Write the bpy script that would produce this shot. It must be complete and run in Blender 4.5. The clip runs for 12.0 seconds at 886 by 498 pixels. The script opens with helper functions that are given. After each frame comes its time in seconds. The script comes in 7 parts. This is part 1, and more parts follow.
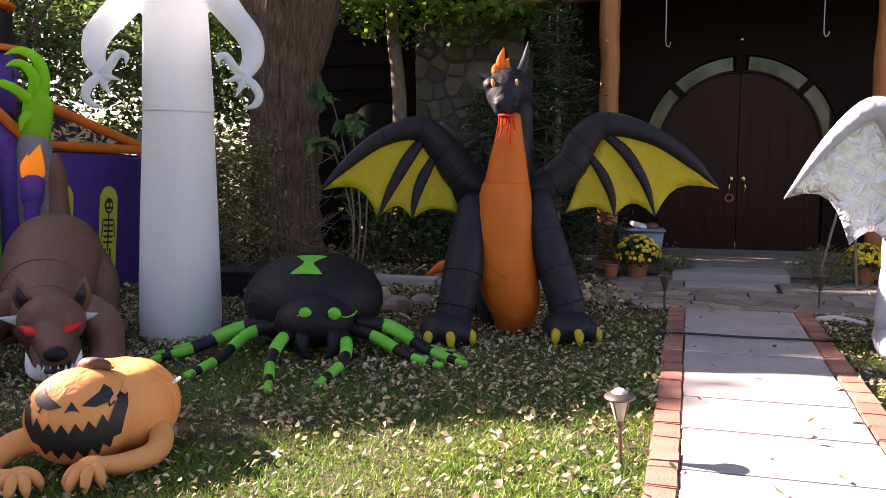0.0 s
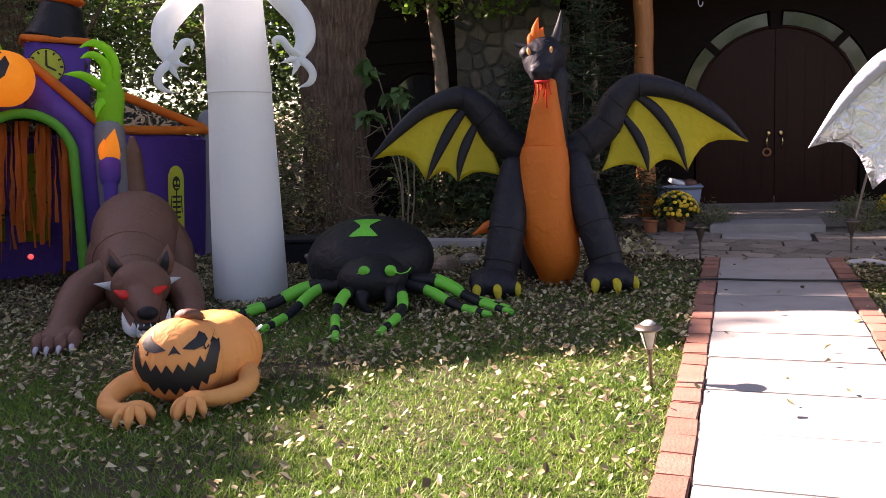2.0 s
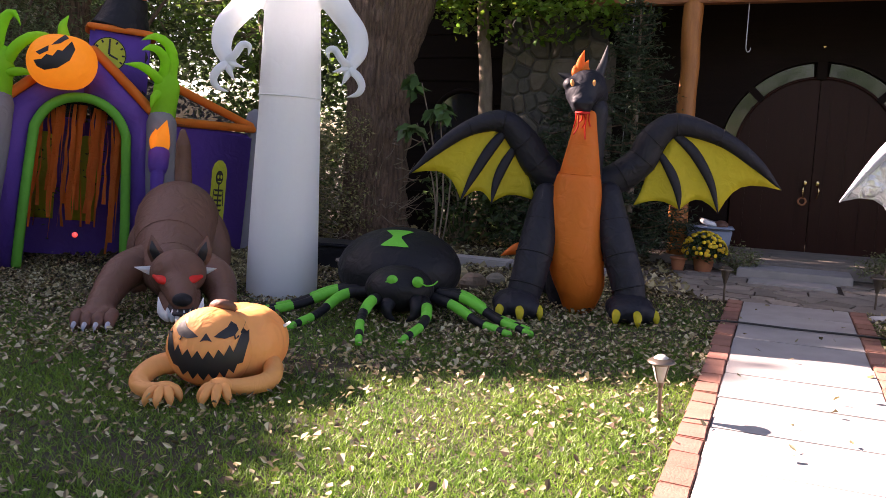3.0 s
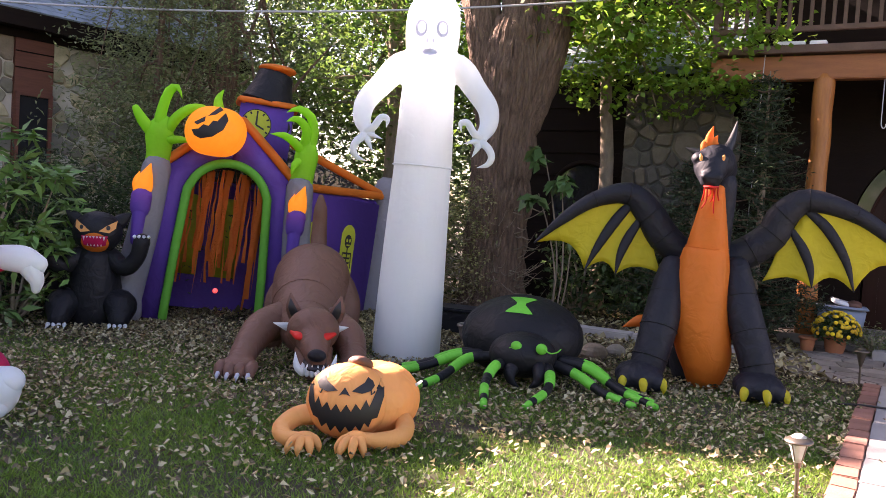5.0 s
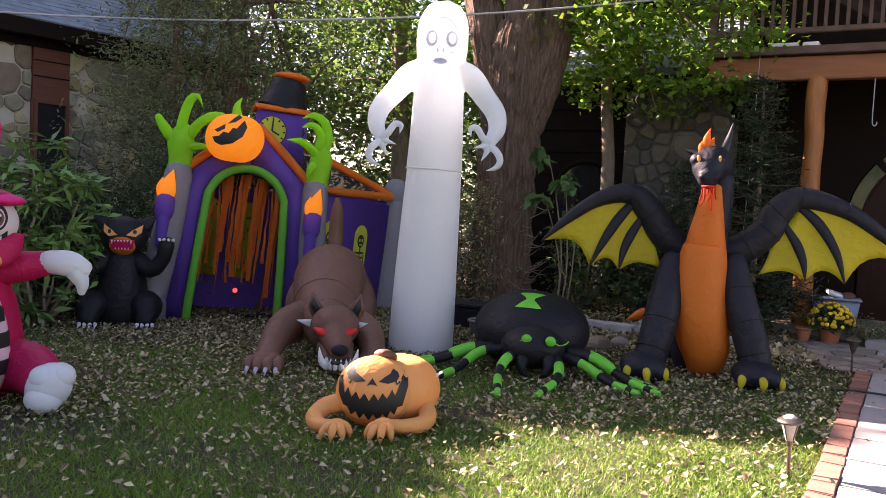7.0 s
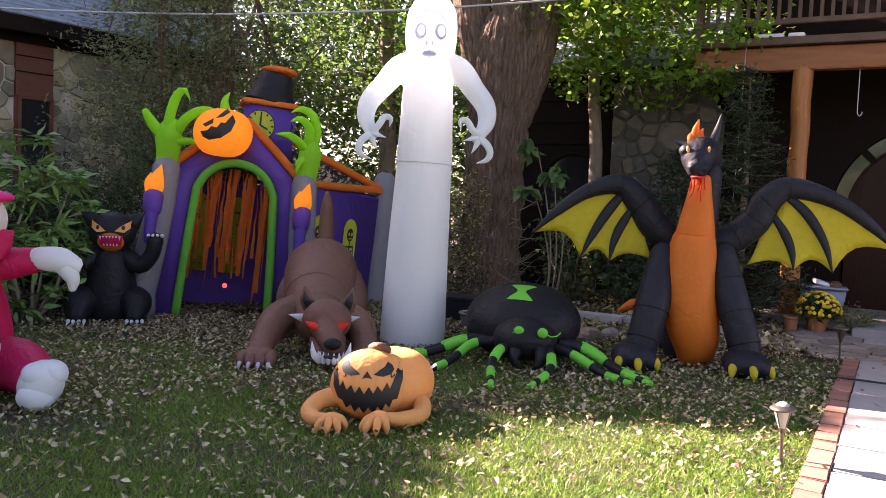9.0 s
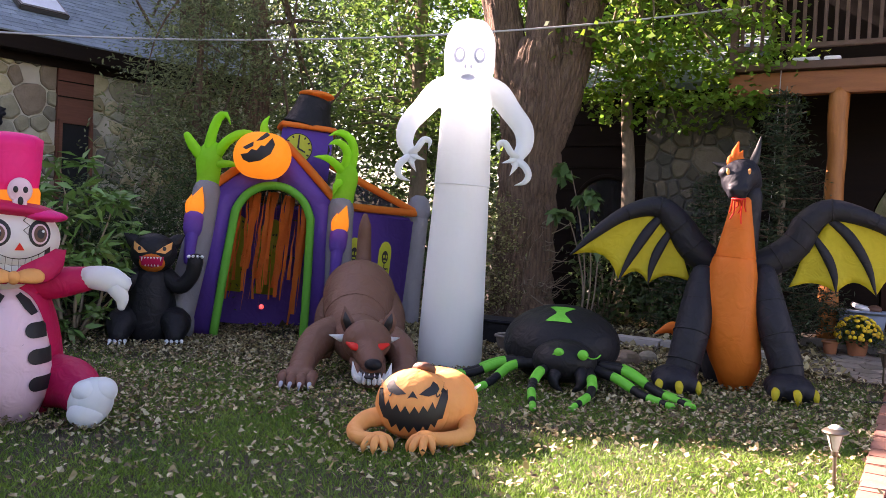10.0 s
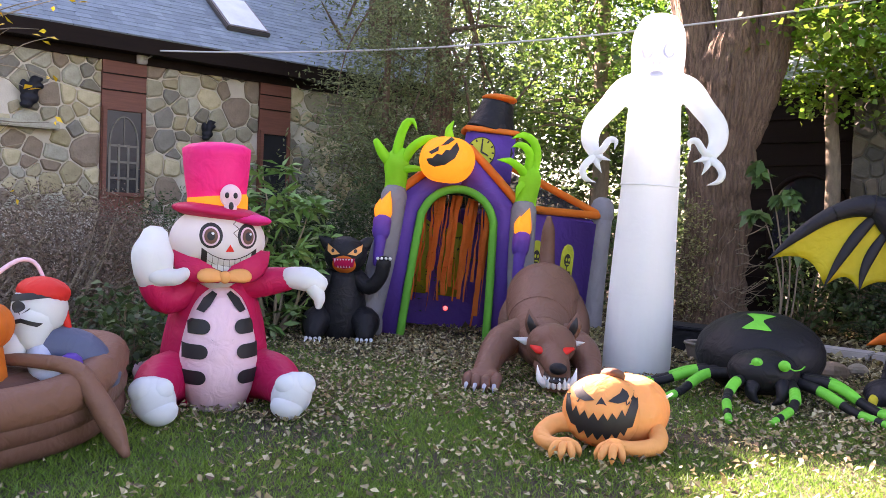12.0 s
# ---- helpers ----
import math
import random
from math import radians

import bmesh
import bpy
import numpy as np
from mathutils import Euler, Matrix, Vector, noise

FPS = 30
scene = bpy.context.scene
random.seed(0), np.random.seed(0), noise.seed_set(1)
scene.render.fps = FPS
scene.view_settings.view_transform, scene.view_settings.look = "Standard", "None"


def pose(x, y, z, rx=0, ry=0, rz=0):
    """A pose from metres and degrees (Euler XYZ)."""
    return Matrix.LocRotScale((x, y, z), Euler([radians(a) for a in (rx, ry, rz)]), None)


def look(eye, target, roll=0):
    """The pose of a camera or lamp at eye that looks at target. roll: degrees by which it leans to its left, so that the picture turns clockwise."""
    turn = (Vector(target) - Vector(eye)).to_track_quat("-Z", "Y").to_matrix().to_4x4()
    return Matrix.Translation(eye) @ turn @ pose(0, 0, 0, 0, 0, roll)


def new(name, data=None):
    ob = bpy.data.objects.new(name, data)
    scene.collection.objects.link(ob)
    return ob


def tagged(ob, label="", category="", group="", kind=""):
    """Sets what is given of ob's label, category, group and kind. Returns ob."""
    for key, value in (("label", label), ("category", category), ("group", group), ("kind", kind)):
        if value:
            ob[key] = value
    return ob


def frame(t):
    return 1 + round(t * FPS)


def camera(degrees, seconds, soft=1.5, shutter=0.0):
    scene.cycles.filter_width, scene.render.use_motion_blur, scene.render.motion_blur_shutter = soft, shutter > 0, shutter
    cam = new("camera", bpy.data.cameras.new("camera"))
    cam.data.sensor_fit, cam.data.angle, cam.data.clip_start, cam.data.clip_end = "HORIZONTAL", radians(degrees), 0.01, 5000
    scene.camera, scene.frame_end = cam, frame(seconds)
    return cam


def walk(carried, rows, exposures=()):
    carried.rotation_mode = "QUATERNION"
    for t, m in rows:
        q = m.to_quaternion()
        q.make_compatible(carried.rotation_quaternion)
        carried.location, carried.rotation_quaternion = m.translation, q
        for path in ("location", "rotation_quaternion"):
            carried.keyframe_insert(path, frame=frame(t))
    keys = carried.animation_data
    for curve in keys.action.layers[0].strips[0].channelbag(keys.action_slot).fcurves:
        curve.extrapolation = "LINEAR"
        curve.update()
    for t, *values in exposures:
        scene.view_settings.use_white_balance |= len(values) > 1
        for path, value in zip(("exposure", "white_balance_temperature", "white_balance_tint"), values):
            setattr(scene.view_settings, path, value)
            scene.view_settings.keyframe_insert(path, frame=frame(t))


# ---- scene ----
cam = camera(57.1, 12.0, soft=0.65)
PATH = [
    (0, (0.17, -0.01, 1.445), (0.073, 1.975, 1.218), -0.4),
    (0.5, (0.152, -0.072, 1.445), (-0.004, 1.91, 1.222), 0.0),
    (1, (0.135, -0.204, 1.444), (-0.032, 1.775, 1.212), -0.4),
    (1.5, (0.22, -0.378, 1.441), (0.034, 1.589, 1.13), -3.0),
    (2, (0.203, -0.53, 1.417), (-0.009, 1.437, 1.123), -3.0),
    (2.5, (0.163, -0.706, 1.444), (-0.089, 1.254, 1.136), -1.8),
    (3, (0.228, -0.707, 1.447), (-0.055, 1.256, 1.191), 2.3),
    (3.5, (0.234, -0.729, 1.431), (-0.15, 1.232, 1.348), 3.7),
    (5.3, (0.105, -0.992, 1.44), (-0.451, 0.926, 1.339), 3.6),
    (5.5, (0.109, -1.062, 1.447), (-0.444, 0.858, 1.352), 3.6),
    (6, (0.186, -1.192, 1.459), (-0.369, 0.727, 1.356), 3.3),
    (6.5, (0.162, -1.275, 1.466), (-0.392, 0.644, 1.365), 3.1),
    (7, (0.114, -1.319, 1.476), (-0.437, 0.601, 1.366), 2.9),
    (9, (0.07, -1.336, 1.467), (-0.447, 0.592, 1.343), 2.4),
    (9.5, (0.016, -1.357, 1.437), (-0.454, 0.584, 1.319), 2.6),
    (10, (-0.06, -1.403, 1.433), (-0.635, 0.512, 1.367), 2.5),
    (10.1, (-0.074, -1.429, 1.419), (-0.709, 0.467, 1.356), 2.7),
    (10.2, (-0.09, -1.42, 1.42), (-0.803, 0.448, 1.348), 2.6),
    (10.3, (-0.105, -1.417, 1.421), (-0.902, 0.417, 1.346), 2.6),
    (10.4, (-0.12, -1.414, 1.422), (-0.997, 0.384, 1.344), 2.5),
    (10.5, (-0.134, -1.411, 1.424), (-1.064, 0.358, 1.342), 2.5),
    (11, (-0.13, -1.398, 1.433), (-1.089, 0.355, 1.354), 2.5),
    (11.5, (-0.116, -1.364, 1.422), (-1.096, 0.378, 1.353), 2.2),
    (12, (-0.134, -1.387, 1.424), (-1.107, 0.358, 1.348), 2.2),
]
walk(cam, [(t, look(eye, target, roll)) for t, eye, target, roll in PATH],
     [(t, e, 7500, 41) for t, e in ((0, 2.72), (1.5, 2.6), (3.0, 2.75), (3.6, 3.3), (5.5, 3.3), (6.5, 3.05), (7.0, 2.92), (9.0, 3.05), (10.0, 3.22), (10.6, 3.68), (12, 3.85))])

from mathutils.bvhtree import BVHTree

# ---- light ----
SUN_EL, SUN_AZ = radians(31), math.atan2(-0.97, 0.23)
world = bpy.data.worlds.new("sky")
scene.world = world
world.use_nodes = True
wn = world.node_tree.nodes
sky = wn.new("ShaderNodeTexSky")
sky.sky_type, sky.sun_disc = "NISHITA", False
sky.sun_elevation, sky.sun_rotation = SUN_EL, SUN_AZ
wn["Background"].inputs[1].default_value = 0.055
world.node_tree.links.new(sky.outputs[0], wn["Background"].inputs[0])
sun = new("sun", bpy.data.lights.new("sun", "SUN"))
sun.data.energy, sun.data.angle, sun.data.color = 5.0, radians(0.6), (1.0, 0.93, 0.82)
to_sun = Vector((math.sin(SUN_AZ) * math.cos(SUN_EL), math.cos(SUN_AZ) * math.cos(SUN_EL), math.sin(SUN_EL)))
sun.rotation_euler = to_sun.to_track_quat("Z", "Y").to_euler()
scene.view_settings.exposure = 0.0


# ---- materials ----
def material(name, base, rough=0.6, tint=None, scale=3.0, amount=0.5, fine=60.0, bump=0.2, bump_scale=40.0, metal=0.0,
             spread=0.0, translucent=0.0, stretch=(1, 1, 1), spec=0.5, second_bump=0.0, second_scale=4.0, coords="Object", palette=None):
    """A principled surface with two scales of colour variation and two of relief."""
    m = bpy.data.materials.new(name)
    m.use_nodes = True
    n, link = m.node_tree.nodes, m.node_tree.links
    p, out = n["Principled BSDF"], n["Material Output"]
    p.inputs["Roughness"].default_value = rough
    p.inputs["Metallic"].default_value = metal
    p.inputs["Specular IOR Level"].default_value = spec
    co = n.new("ShaderNodeTexCoord")
    mp = n.new("ShaderNodeMapping")
    mp.inputs["Scale"].default_value = stretch
    link.new(co.outputs[coords], mp.inputs[0])
    big, small = n.new("ShaderNodeTexNoise"), n.new("ShaderNodeTexNoise")
    big.inputs["Scale"].default_value, big.inputs["Detail"].default_value = scale, 6
    small.inputs["Scale"].default_value, small.inputs["Detail"].default_value = fine, 4
    link.new(mp.outputs[0], big.inputs["Vector"])
    link.new(mp.outputs[0], small.inputs["Vector"])
    tint = tint or tuple(c * 0.6 for c in base)
    mix = n.new("ShaderNodeMix")
    mix.data_type = "RGBA"
    mix.inputs[6].default_value, mix.inputs[7].default_value = (*base, 1), (*tint, 1)
    ramp = n.new("ShaderNodeMapRange")
    ramp.inputs[1].default_value, ramp.inputs[2].default_value = 0.35, 0.7
    ramp.inputs[4].default_value = amount
    add = n.new("ShaderNodeMath")
    add.operation = "MULTIPLY_ADD"
    add.inputs[1].default_value = 0.3
    link.new(small.outputs[0], add.inputs[0])
    half = n.new("ShaderNodeMath")
    half.operation = "MULTIPLY"
    half.inputs[1].default_value = 0.75
    link.new(big.outputs[0], half.inputs[0])
    link.new(half.outputs[0], add.inputs[2])
    link.new(add.outputs[0], ramp.inputs[0])
    link.new(ramp.outputs[0], mix.inputs[0])
    colour = mix.outputs[2]
    if palette:
        who = n.new("ShaderNodeObjectInfo")
        ramp2 = n.new("ShaderNodeValToRGB")
        ramp2.color_ramp.interpolation = "CONSTANT"
        for i, c in enumerate(palette):
            e = ramp2.color_ramp.elements[i] if i < 2 else ramp2.color_ramp.elements.new(i / len(palette))
            e.position, e.color = i / len(palette), (*c, 1)
        isle, pick, turn = n.new("ShaderNodeNewGeometry"), n.new("ShaderNodeMath"), n.new("ShaderNodeMath")
        pick.operation, turn.operation = "ADD", "FRACT"
        link.new(who.outputs["Random"], pick.inputs[0])
        link.new(isle.outputs["Random Per Island"], pick.inputs[1])
        link.new(pick.outputs[0], turn.inputs[0])
        link.new(turn.outputs[0], ramp2.inputs[0])
        link.new(ramp2.outputs[0], mix.inputs[6])
        dim = n.new("ShaderNodeMix")
        dim.data_type = "RGBA"
        dim.blend_type = "MULTIPLY"
        dim.inputs[0].default_value = 1.0
        dim.inputs[7].default_value = (0.62, 0.6, 0.56, 1)
        link.new(ramp2.outputs[0], dim.inputs[6])
        link.new(dim.outputs[2], mix.inputs[7])
    if spread:
        info = n.new("ShaderNodeObjectInfo")
        geo = n.new("ShaderNodeNewGeometry")
        both = n.new("ShaderNodeMath")
        both.operation = "ADD"
        link.new(info.outputs["Random"], both.inputs[0])
        link.new(geo.outputs["Random Per Island"], both.inputs[1])
        wrap = n.new("ShaderNodeMath")
        wrap.operation = "FRACT"
        link.new(both.outputs[0], wrap.inputs[0])
        hsv = n.new("ShaderNodeHueSaturation")
        v = n.new("ShaderNodeMapRange")
        v.inputs[3].default_value, v.inputs[4].default_value = 1 - spread, 1 + spread
        h = n.new("ShaderNodeMapRange")
        h.inputs[3].default_value, h.inputs[4].default_value = 0.5 - spread * 0.05, 0.5 + spread * 0.05
        link.new(wrap.outputs[0], v.inputs[0])
        link.new(both.outputs[0], h.inputs[0])
        link.new(v.outputs[0], hsv.inputs["Value"])
        link.new(h.outputs[0], hsv.inputs["Hue"])
        link.new(colour, hsv.inputs["Color"])
        colour = hsv.outputs[0]
    link.new(colour, p.inputs["Base Color"])
    if bump:
        b = n.new("ShaderNodeBump")
        b.inputs["Strength"].default_value, b.inputs["Distance"].default_value = bump, 0.01
        t = n.new("ShaderNodeTexNoise")
        t.inputs["Scale"].default_value, t.inputs["Detail"].default_value = bump_scale, 5
        link.new(mp.outputs[0], t.inputs["Vector"])
        link.new(t.outputs[0], b.inputs["Height"])
        if second_bump:
            c = n.new("ShaderNodeBump")
            c.inputs["Strength"].default_value, c.inputs["Distance"].default_value = second_bump, 0.05
            w = n.new("ShaderNodeTexNoise")
            w.inputs["Scale"].default_value, w.inputs["Detail"].default_value = second_scale, 2
            w.inputs["Distortion"].default_value = 1.2
            link.new(mp.outputs[0], w.inputs["Vector"])
            link.new(w.outputs[0], c.inputs["Height"])
            link.new(c.outputs[0], b.inputs["Normal"])
        link.new(b.outputs[0], p.inputs["Normal"])
    if translucent:
        tr = n.new("ShaderNodeBsdfTranslucent")
        ms = n.new("ShaderNodeMixShader")
        ms.inputs[0].default_value = translucent
        link.new(colour, tr.inputs[0])
        link.new(p.outputs[0], ms.inputs[1])
        link.new(tr.outputs[0], ms.inputs[2])
        link.new(ms.outputs[0], out.inputs[0])
    return m


def fabric(name, base, translucent=0.15, amount=0.4, dirt=0.78, wrinkle=0.35, spec=0.3):
    return material(name, base, rough=0.55, tint=tuple(c * dirt for c in base), scale=2.2, amount=amount, fine=25, bump=0.12,
                    bump_scale=180, translucent=translucent, spec=spec, second_bump=wrinkle, second_scale=7.0)


M = {
    "white": fabric("white_nylon", (0.84, 0.885, 0.9), 0.45, dirt=0.95, wrinkle=0.14),
    "black": fabric("black_nylon", (0.011, 0.0115, 0.014), 0.0, dirt=0.6, spec=0.22),
    "charcoal": fabric("charcoal_nylon", (0.017, 0.018, 0.025), 0.0, dirt=0.6, spec=0.2),
    "orange": fabric("orange_nylon", (0.87, 0.22, 0.03), 0.35),
    "amber": fabric("amber_nylon", (0.9, 0.4, 0.13), 0.2, dirt=0.88),
    "green": fabric("green_nylon", (0.1, 0.62, 0.06), 0.2),
    "leafgreen": fabric("leaf_green_nylon", (0.085, 0.45, 0.05), 0.25),
    "rust": fabric("rust_orange_nylon", (0.85, 0.24, 0.045), 0.4),
    "lime": fabric("lime_nylon", (0.36, 0.9, 0.06), 0.6),
    "purple": fabric("purple_nylon", (0.165, 0.08, 0.47), 0.35),
    "grey": fabric("grey_nylon", (0.22, 0.22, 0.25), 0.1),
    "yellow": fabric("yellow_nylon", (0.62, 0.52, 0.03), 0.3, dirt=0.65),
    "brown": fabric("brown_nylon", (0.165, 0.08, 0.056), 0.08),
    "tan": fabric("tan_nylon", (0.21, 0.1, 0.065), 0.1),
    "red": fabric("red_nylon", (0.75, 0.03, 0.02), 0.15),
    "crimson": fabric("crimson_nylon", (0.56, 0.012, 0.085), 0.12),
    "pink": fabric("hot_pink_nylon", (0.9, 0.03, 0.25), 0.2),
    "blush": fabric("blush_nylon", (0.85, 0.6, 0.68), 0.2, dirt=0.9),
    "blue": fabric("blue_grey_nylon", (0.09, 0.11, 0.18), 0.1),
    "ice": fabric("ice_nylon", (0.5, 0.55, 0.7), 0.15),
    "acid": fabric("acid_yellow_print", (0.5, 0.55, 0.05), 0.15),
    "flame": fabric("flame_nylon", (0.97, 0.4, 0.03), 0.5),
    "ink": material("black_print", (0.012, 0.012, 0.014), 0.6, bump=0.1),
    "silver": material("silver_foil", (0.8, 0.84, 0.9), 0.28, metal=0.45, bump=0.6, bump_scale=30, second_bump=1.0, second_scale=9, scale=9, tint=(0.5, 0.55, 0.64), amount=0.8),
    "silverbody": fabric("silver_grey_nylon", (0.42, 0.45, 0.52), 0.1),
    "lawn": material("lawn_soil", (0.04, 0.037, 0.018), 0.95, (0.045, 0.03, 0.018), 0.9, 0.9, 30, 0.8, 30, second_bump=0.4, second_scale=6, coords="Object"),
    "mulch": material("leaf_mulch", (0.09, 0.06, 0.04), 0.95, (0.035, 0.025, 0.018), 6, 0.9, 60, 1.0, 45),
    "blade": material("grass_blade", (0.115, 0.22, 0.024), 0.5, (0.25, 0.33, 0.045), 2.0, 0.7, 20, 0, spread=0.45, translucent=0.35),
    "litter": material("fallen_leaf", (0.46, 0.37, 0.26), 0.7, (0.22, 0.13, 0.07), 9, 0.9, 50, 0.2, 80, spread=0.45, translucent=0.15, palette=((0.46, 0.38, 0.22), (0.2, 0.14, 0.08), (0.56, 0.49, 0.32), (0.13, 0.085, 0.05), (0.33, 0.25, 0.12), (0.5, 0.43, 0.27), (0.24, 0.18, 0.09))),
    "concrete": material("concrete_slab", (0.34, 0.33, 0.32), 0.9, (0.24, 0.23, 0.22), 4, 0.7, 120, 0.3, 150, spread=0.06),
    "brick": material("red_brick", (0.31, 0.135, 0.105), 0.9, (0.22, 0.09, 0.07), 8, 0.8, 80, 0.5, 90, spread=0.2),
    "flag": material("flagstone", (0.27, 0.23, 0.2), 0.85, (0.16, 0.13, 0.11), 5, 0.8, 60, 0.6, 50, spread=0.35),
    "stone": material("field_stone", (0.36, 0.31, 0.23), 0.85, (0.24, 0.21, 0.17), 7, 0.8, 40, 0.8, 30, spread=0.2, palette=((0.48, 0.39, 0.24), (0.25, 0.22, 0.17), (0.44, 0.37, 0.25), (0.36, 0.32, 0.23), (0.56, 0.47, 0.31), (0.27, 0.2, 0.15), (0.38, 0.36, 0.29), (0.2, 0.185, 0.155))),
    # pier copies of stone and mortar, darkened for shade under deck and trees
    "shadestone": material("shaded_field_stone", (0.12, 0.105, 0.085), 0.9, (0.07, 0.065, 0.055), 7, 0.8, 40, 0.8, 30, spread=0.3, palette=((0.125, 0.1, 0.075), (0.08, 0.075, 0.065), (0.15, 0.12, 0.09), (0.095, 0.085, 0.07))),
    "shademortar": material("shaded_grey_mortar", (0.13, 0.12, 0.1), 0.95, (0.085, 0.08, 0.065), 5, 0.8, 80, 0.6, 70),
    "mortar": material("mortar", (0.6, 0.55, 0.45), 0.95, (0.46, 0.41, 0.33), 5, 0.7, 80, 0.6, 70),
    "redwood": material("red_stained_wood", (0.2, 0.065, 0.04), 0.6, (0.11, 0.035, 0.022), 3, 0.8, 30, 0.4, 30, stretch=(1, 1, 12)),
    "honey": material("honey_stained_timber", (0.47, 0.17, 0.035), 0.5, (0.3, 0.095, 0.02), 3, 0.9, 25, 0.4, 20, stretch=(6, 6, 0.7)),
    "beam": material("red_brown_beam", (0.34, 0.115, 0.032), 0.55, (0.22, 0.07, 0.02), 3, 0.9, 25, 0.4, 20, stretch=(0.7, 6, 6)),
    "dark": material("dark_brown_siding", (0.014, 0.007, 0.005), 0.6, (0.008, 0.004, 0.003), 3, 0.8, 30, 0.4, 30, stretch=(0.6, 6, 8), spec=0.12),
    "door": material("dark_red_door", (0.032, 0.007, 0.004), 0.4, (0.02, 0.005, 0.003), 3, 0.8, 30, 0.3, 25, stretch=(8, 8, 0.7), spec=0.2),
    "rail": material("weathered_rail", (0.13, 0.075, 0.05), 0.7, (0.08, 0.045, 0.03), 4, 0.8, 40, 0.4, 30),
    "shingle": material("slate_grey_shingle", (0.225, 0.285, 0.32), 0.9, (0.165, 0.21, 0.24), 4, 0.8, 90, 0.6, 120, spread=0.16),
    "bark": material("brown_bark", (0.25, 0.16, 0.105), 0.95, (0.075, 0.047, 0.034), 4, 1.0, 30, 1.0, 12, stretch=(8, 8, 0.7), second_bump=0.9, second_scale=7),
    "thinbark": material("grey_bark", (0.26, 0.2, 0.14), 0.95, (0.14, 0.11, 0.08), 6, 0.9, 40, 0.7, 25, stretch=(3, 3, 1)),
    "twig": material("dry_twig", (0.3, 0.24, 0.17), 0.9, (0.17, 0.12, 0.09), 6, 0.9, 40, 0.4, 40, spread=0.3),
    "maple": material("bright_green_leaf", (0.105, 0.235, 0.026), 0.5, (0.18, 0.28, 0.03), 3, 0.8, 20, 0, spread=0.5, translucent=0.5),
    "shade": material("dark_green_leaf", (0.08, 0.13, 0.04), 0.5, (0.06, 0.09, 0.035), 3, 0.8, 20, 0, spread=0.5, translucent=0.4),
    "pine": material("conifer_needle", (0.23, 0.26, 0.12), 0.6, (0.16, 0.19, 0.085), 3, 0.8, 20, 0, spread=0.5, translucent=0.5),
    # maple leaf copied darker, so the colour carries one crown's shade
    "midgreen": material("shaded_green_leaf", (0.09, 0.17, 0.035), 0.5, (0.12, 0.19, 0.04), 3, 0.8, 20, 0, spread=0.5, translucent=0.45),
    "laurel": material("deep_green_laurel_leaf", (0.09, 0.17, 0.05), 0.4, (0.05, 0.1, 0.03), 3, 0.8, 20, 0, spread=0.4, translucent=0.2),
    "sprucegreen": material("dark_spruce_needle", (0.04, 0.068, 0.028), 0.6, (0.022, 0.04, 0.018), 3, 0.8, 20, 0, spread=0.5, translucent=0.2),
    "vineleaf": material("dull_olive_leaf", (0.2, 0.19, 0.075), 0.6, (0.3, 0.25, 0.12), 3, 0.8, 20, 0, spread=0.5, translucent=0.3),
    "rhodo": material("glossy_green_leaf", (0.17, 0.32, 0.085), 0.32, (0.1, 0.21, 0.055), 3, 0.8, 20, 0, spread=0.35, translucent=0.25),
    "drybush": material("dry_brown_foliage", (0.25, 0.165, 0.125), 0.8, (0.1, 0.07, 0.055), 3, 0.8, 20, 0, spread=0.4, translucent=0.15),
    "glass": material("dark_window_glass", (0.02, 0.022, 0.025), 0.06, bump=0.03, bump_scale=6, spec=0.9),
    "dullglass": material("old_leaded_glass", (0.018, 0.02, 0.024), 0.25, bump=0.3, bump_scale=14, spec=0.25),
    # pale base stands in for the sky reflected in the roof pane
    "skyglass": material("sky_toned_glass", (0.55, 0.58, 0.6), 0.12, bump=0.03, spec=0.8),
    "lead": material("window_lead", (0.16, 0.145, 0.115), 0.5, bump=0.1),
    "brass": material("polished_brass", (0.75, 0.55, 0.25), 0.25, metal=1.0, bump=0.1),
    "steel": material("brushed_bronze_metal", (0.17, 0.145, 0.12), 0.4, metal=0.8, bump=0.15),
    "lens": material("ribbed_clear_plastic", (0.7, 0.7, 0.66), 0.15, bump=0.4, bump_scale=60, translucent=0.4),
    "cable": material("black_rubber_cable", (0.02, 0.02, 0.02), 0.5, bump=0.1),
    "wire": material("grey_wire_jacket", (0.5, 0.5, 0.52), 0.5, bump=0.1),
    "terracotta": material("terracotta", (0.4, 0.15, 0.07), 0.85, bump=0.3),
    "petal": material("yellow_petal", (0.85, 0.6, 0.03), 0.6, (0.75, 0.42, 0.02), 8, 0.7, 30, 0, spread=0.25, translucent=0.2),
    "bin": material("blue_grey_plastic", (0.2, 0.25, 0.33), 0.5, bump=0.15),
    "paper": material("white_paint", (0.8, 0.8, 0.8), 0.5, bump=0.1),
}
net = bpy.data.materials.new("black_mesh_net")
net.use_nodes = True
nn = net.node_tree.nodes
nn["Principled BSDF"].inputs["Base Color"].default_value = (0.015, 0.015, 0.02, 1)
nn["Principled BSDF"].inputs["Roughness"].default_value = 0.8
clear, blend = nn.new("ShaderNodeBsdfTransparent"), nn.new("ShaderNodeMixShader")
blend.inputs[0].default_value = 0.22
net.node_tree.links.new(nn["Principled BSDF"].outputs[0], blend.inputs[1])
net.node_tree.links.new(clear.outputs[0], blend.inputs[2])
net.node_tree.links.new(blend.outputs[0], nn["Material Output"].inputs[0])
M["net"] = net
glow = bpy.data.materials.new("red_bulb")
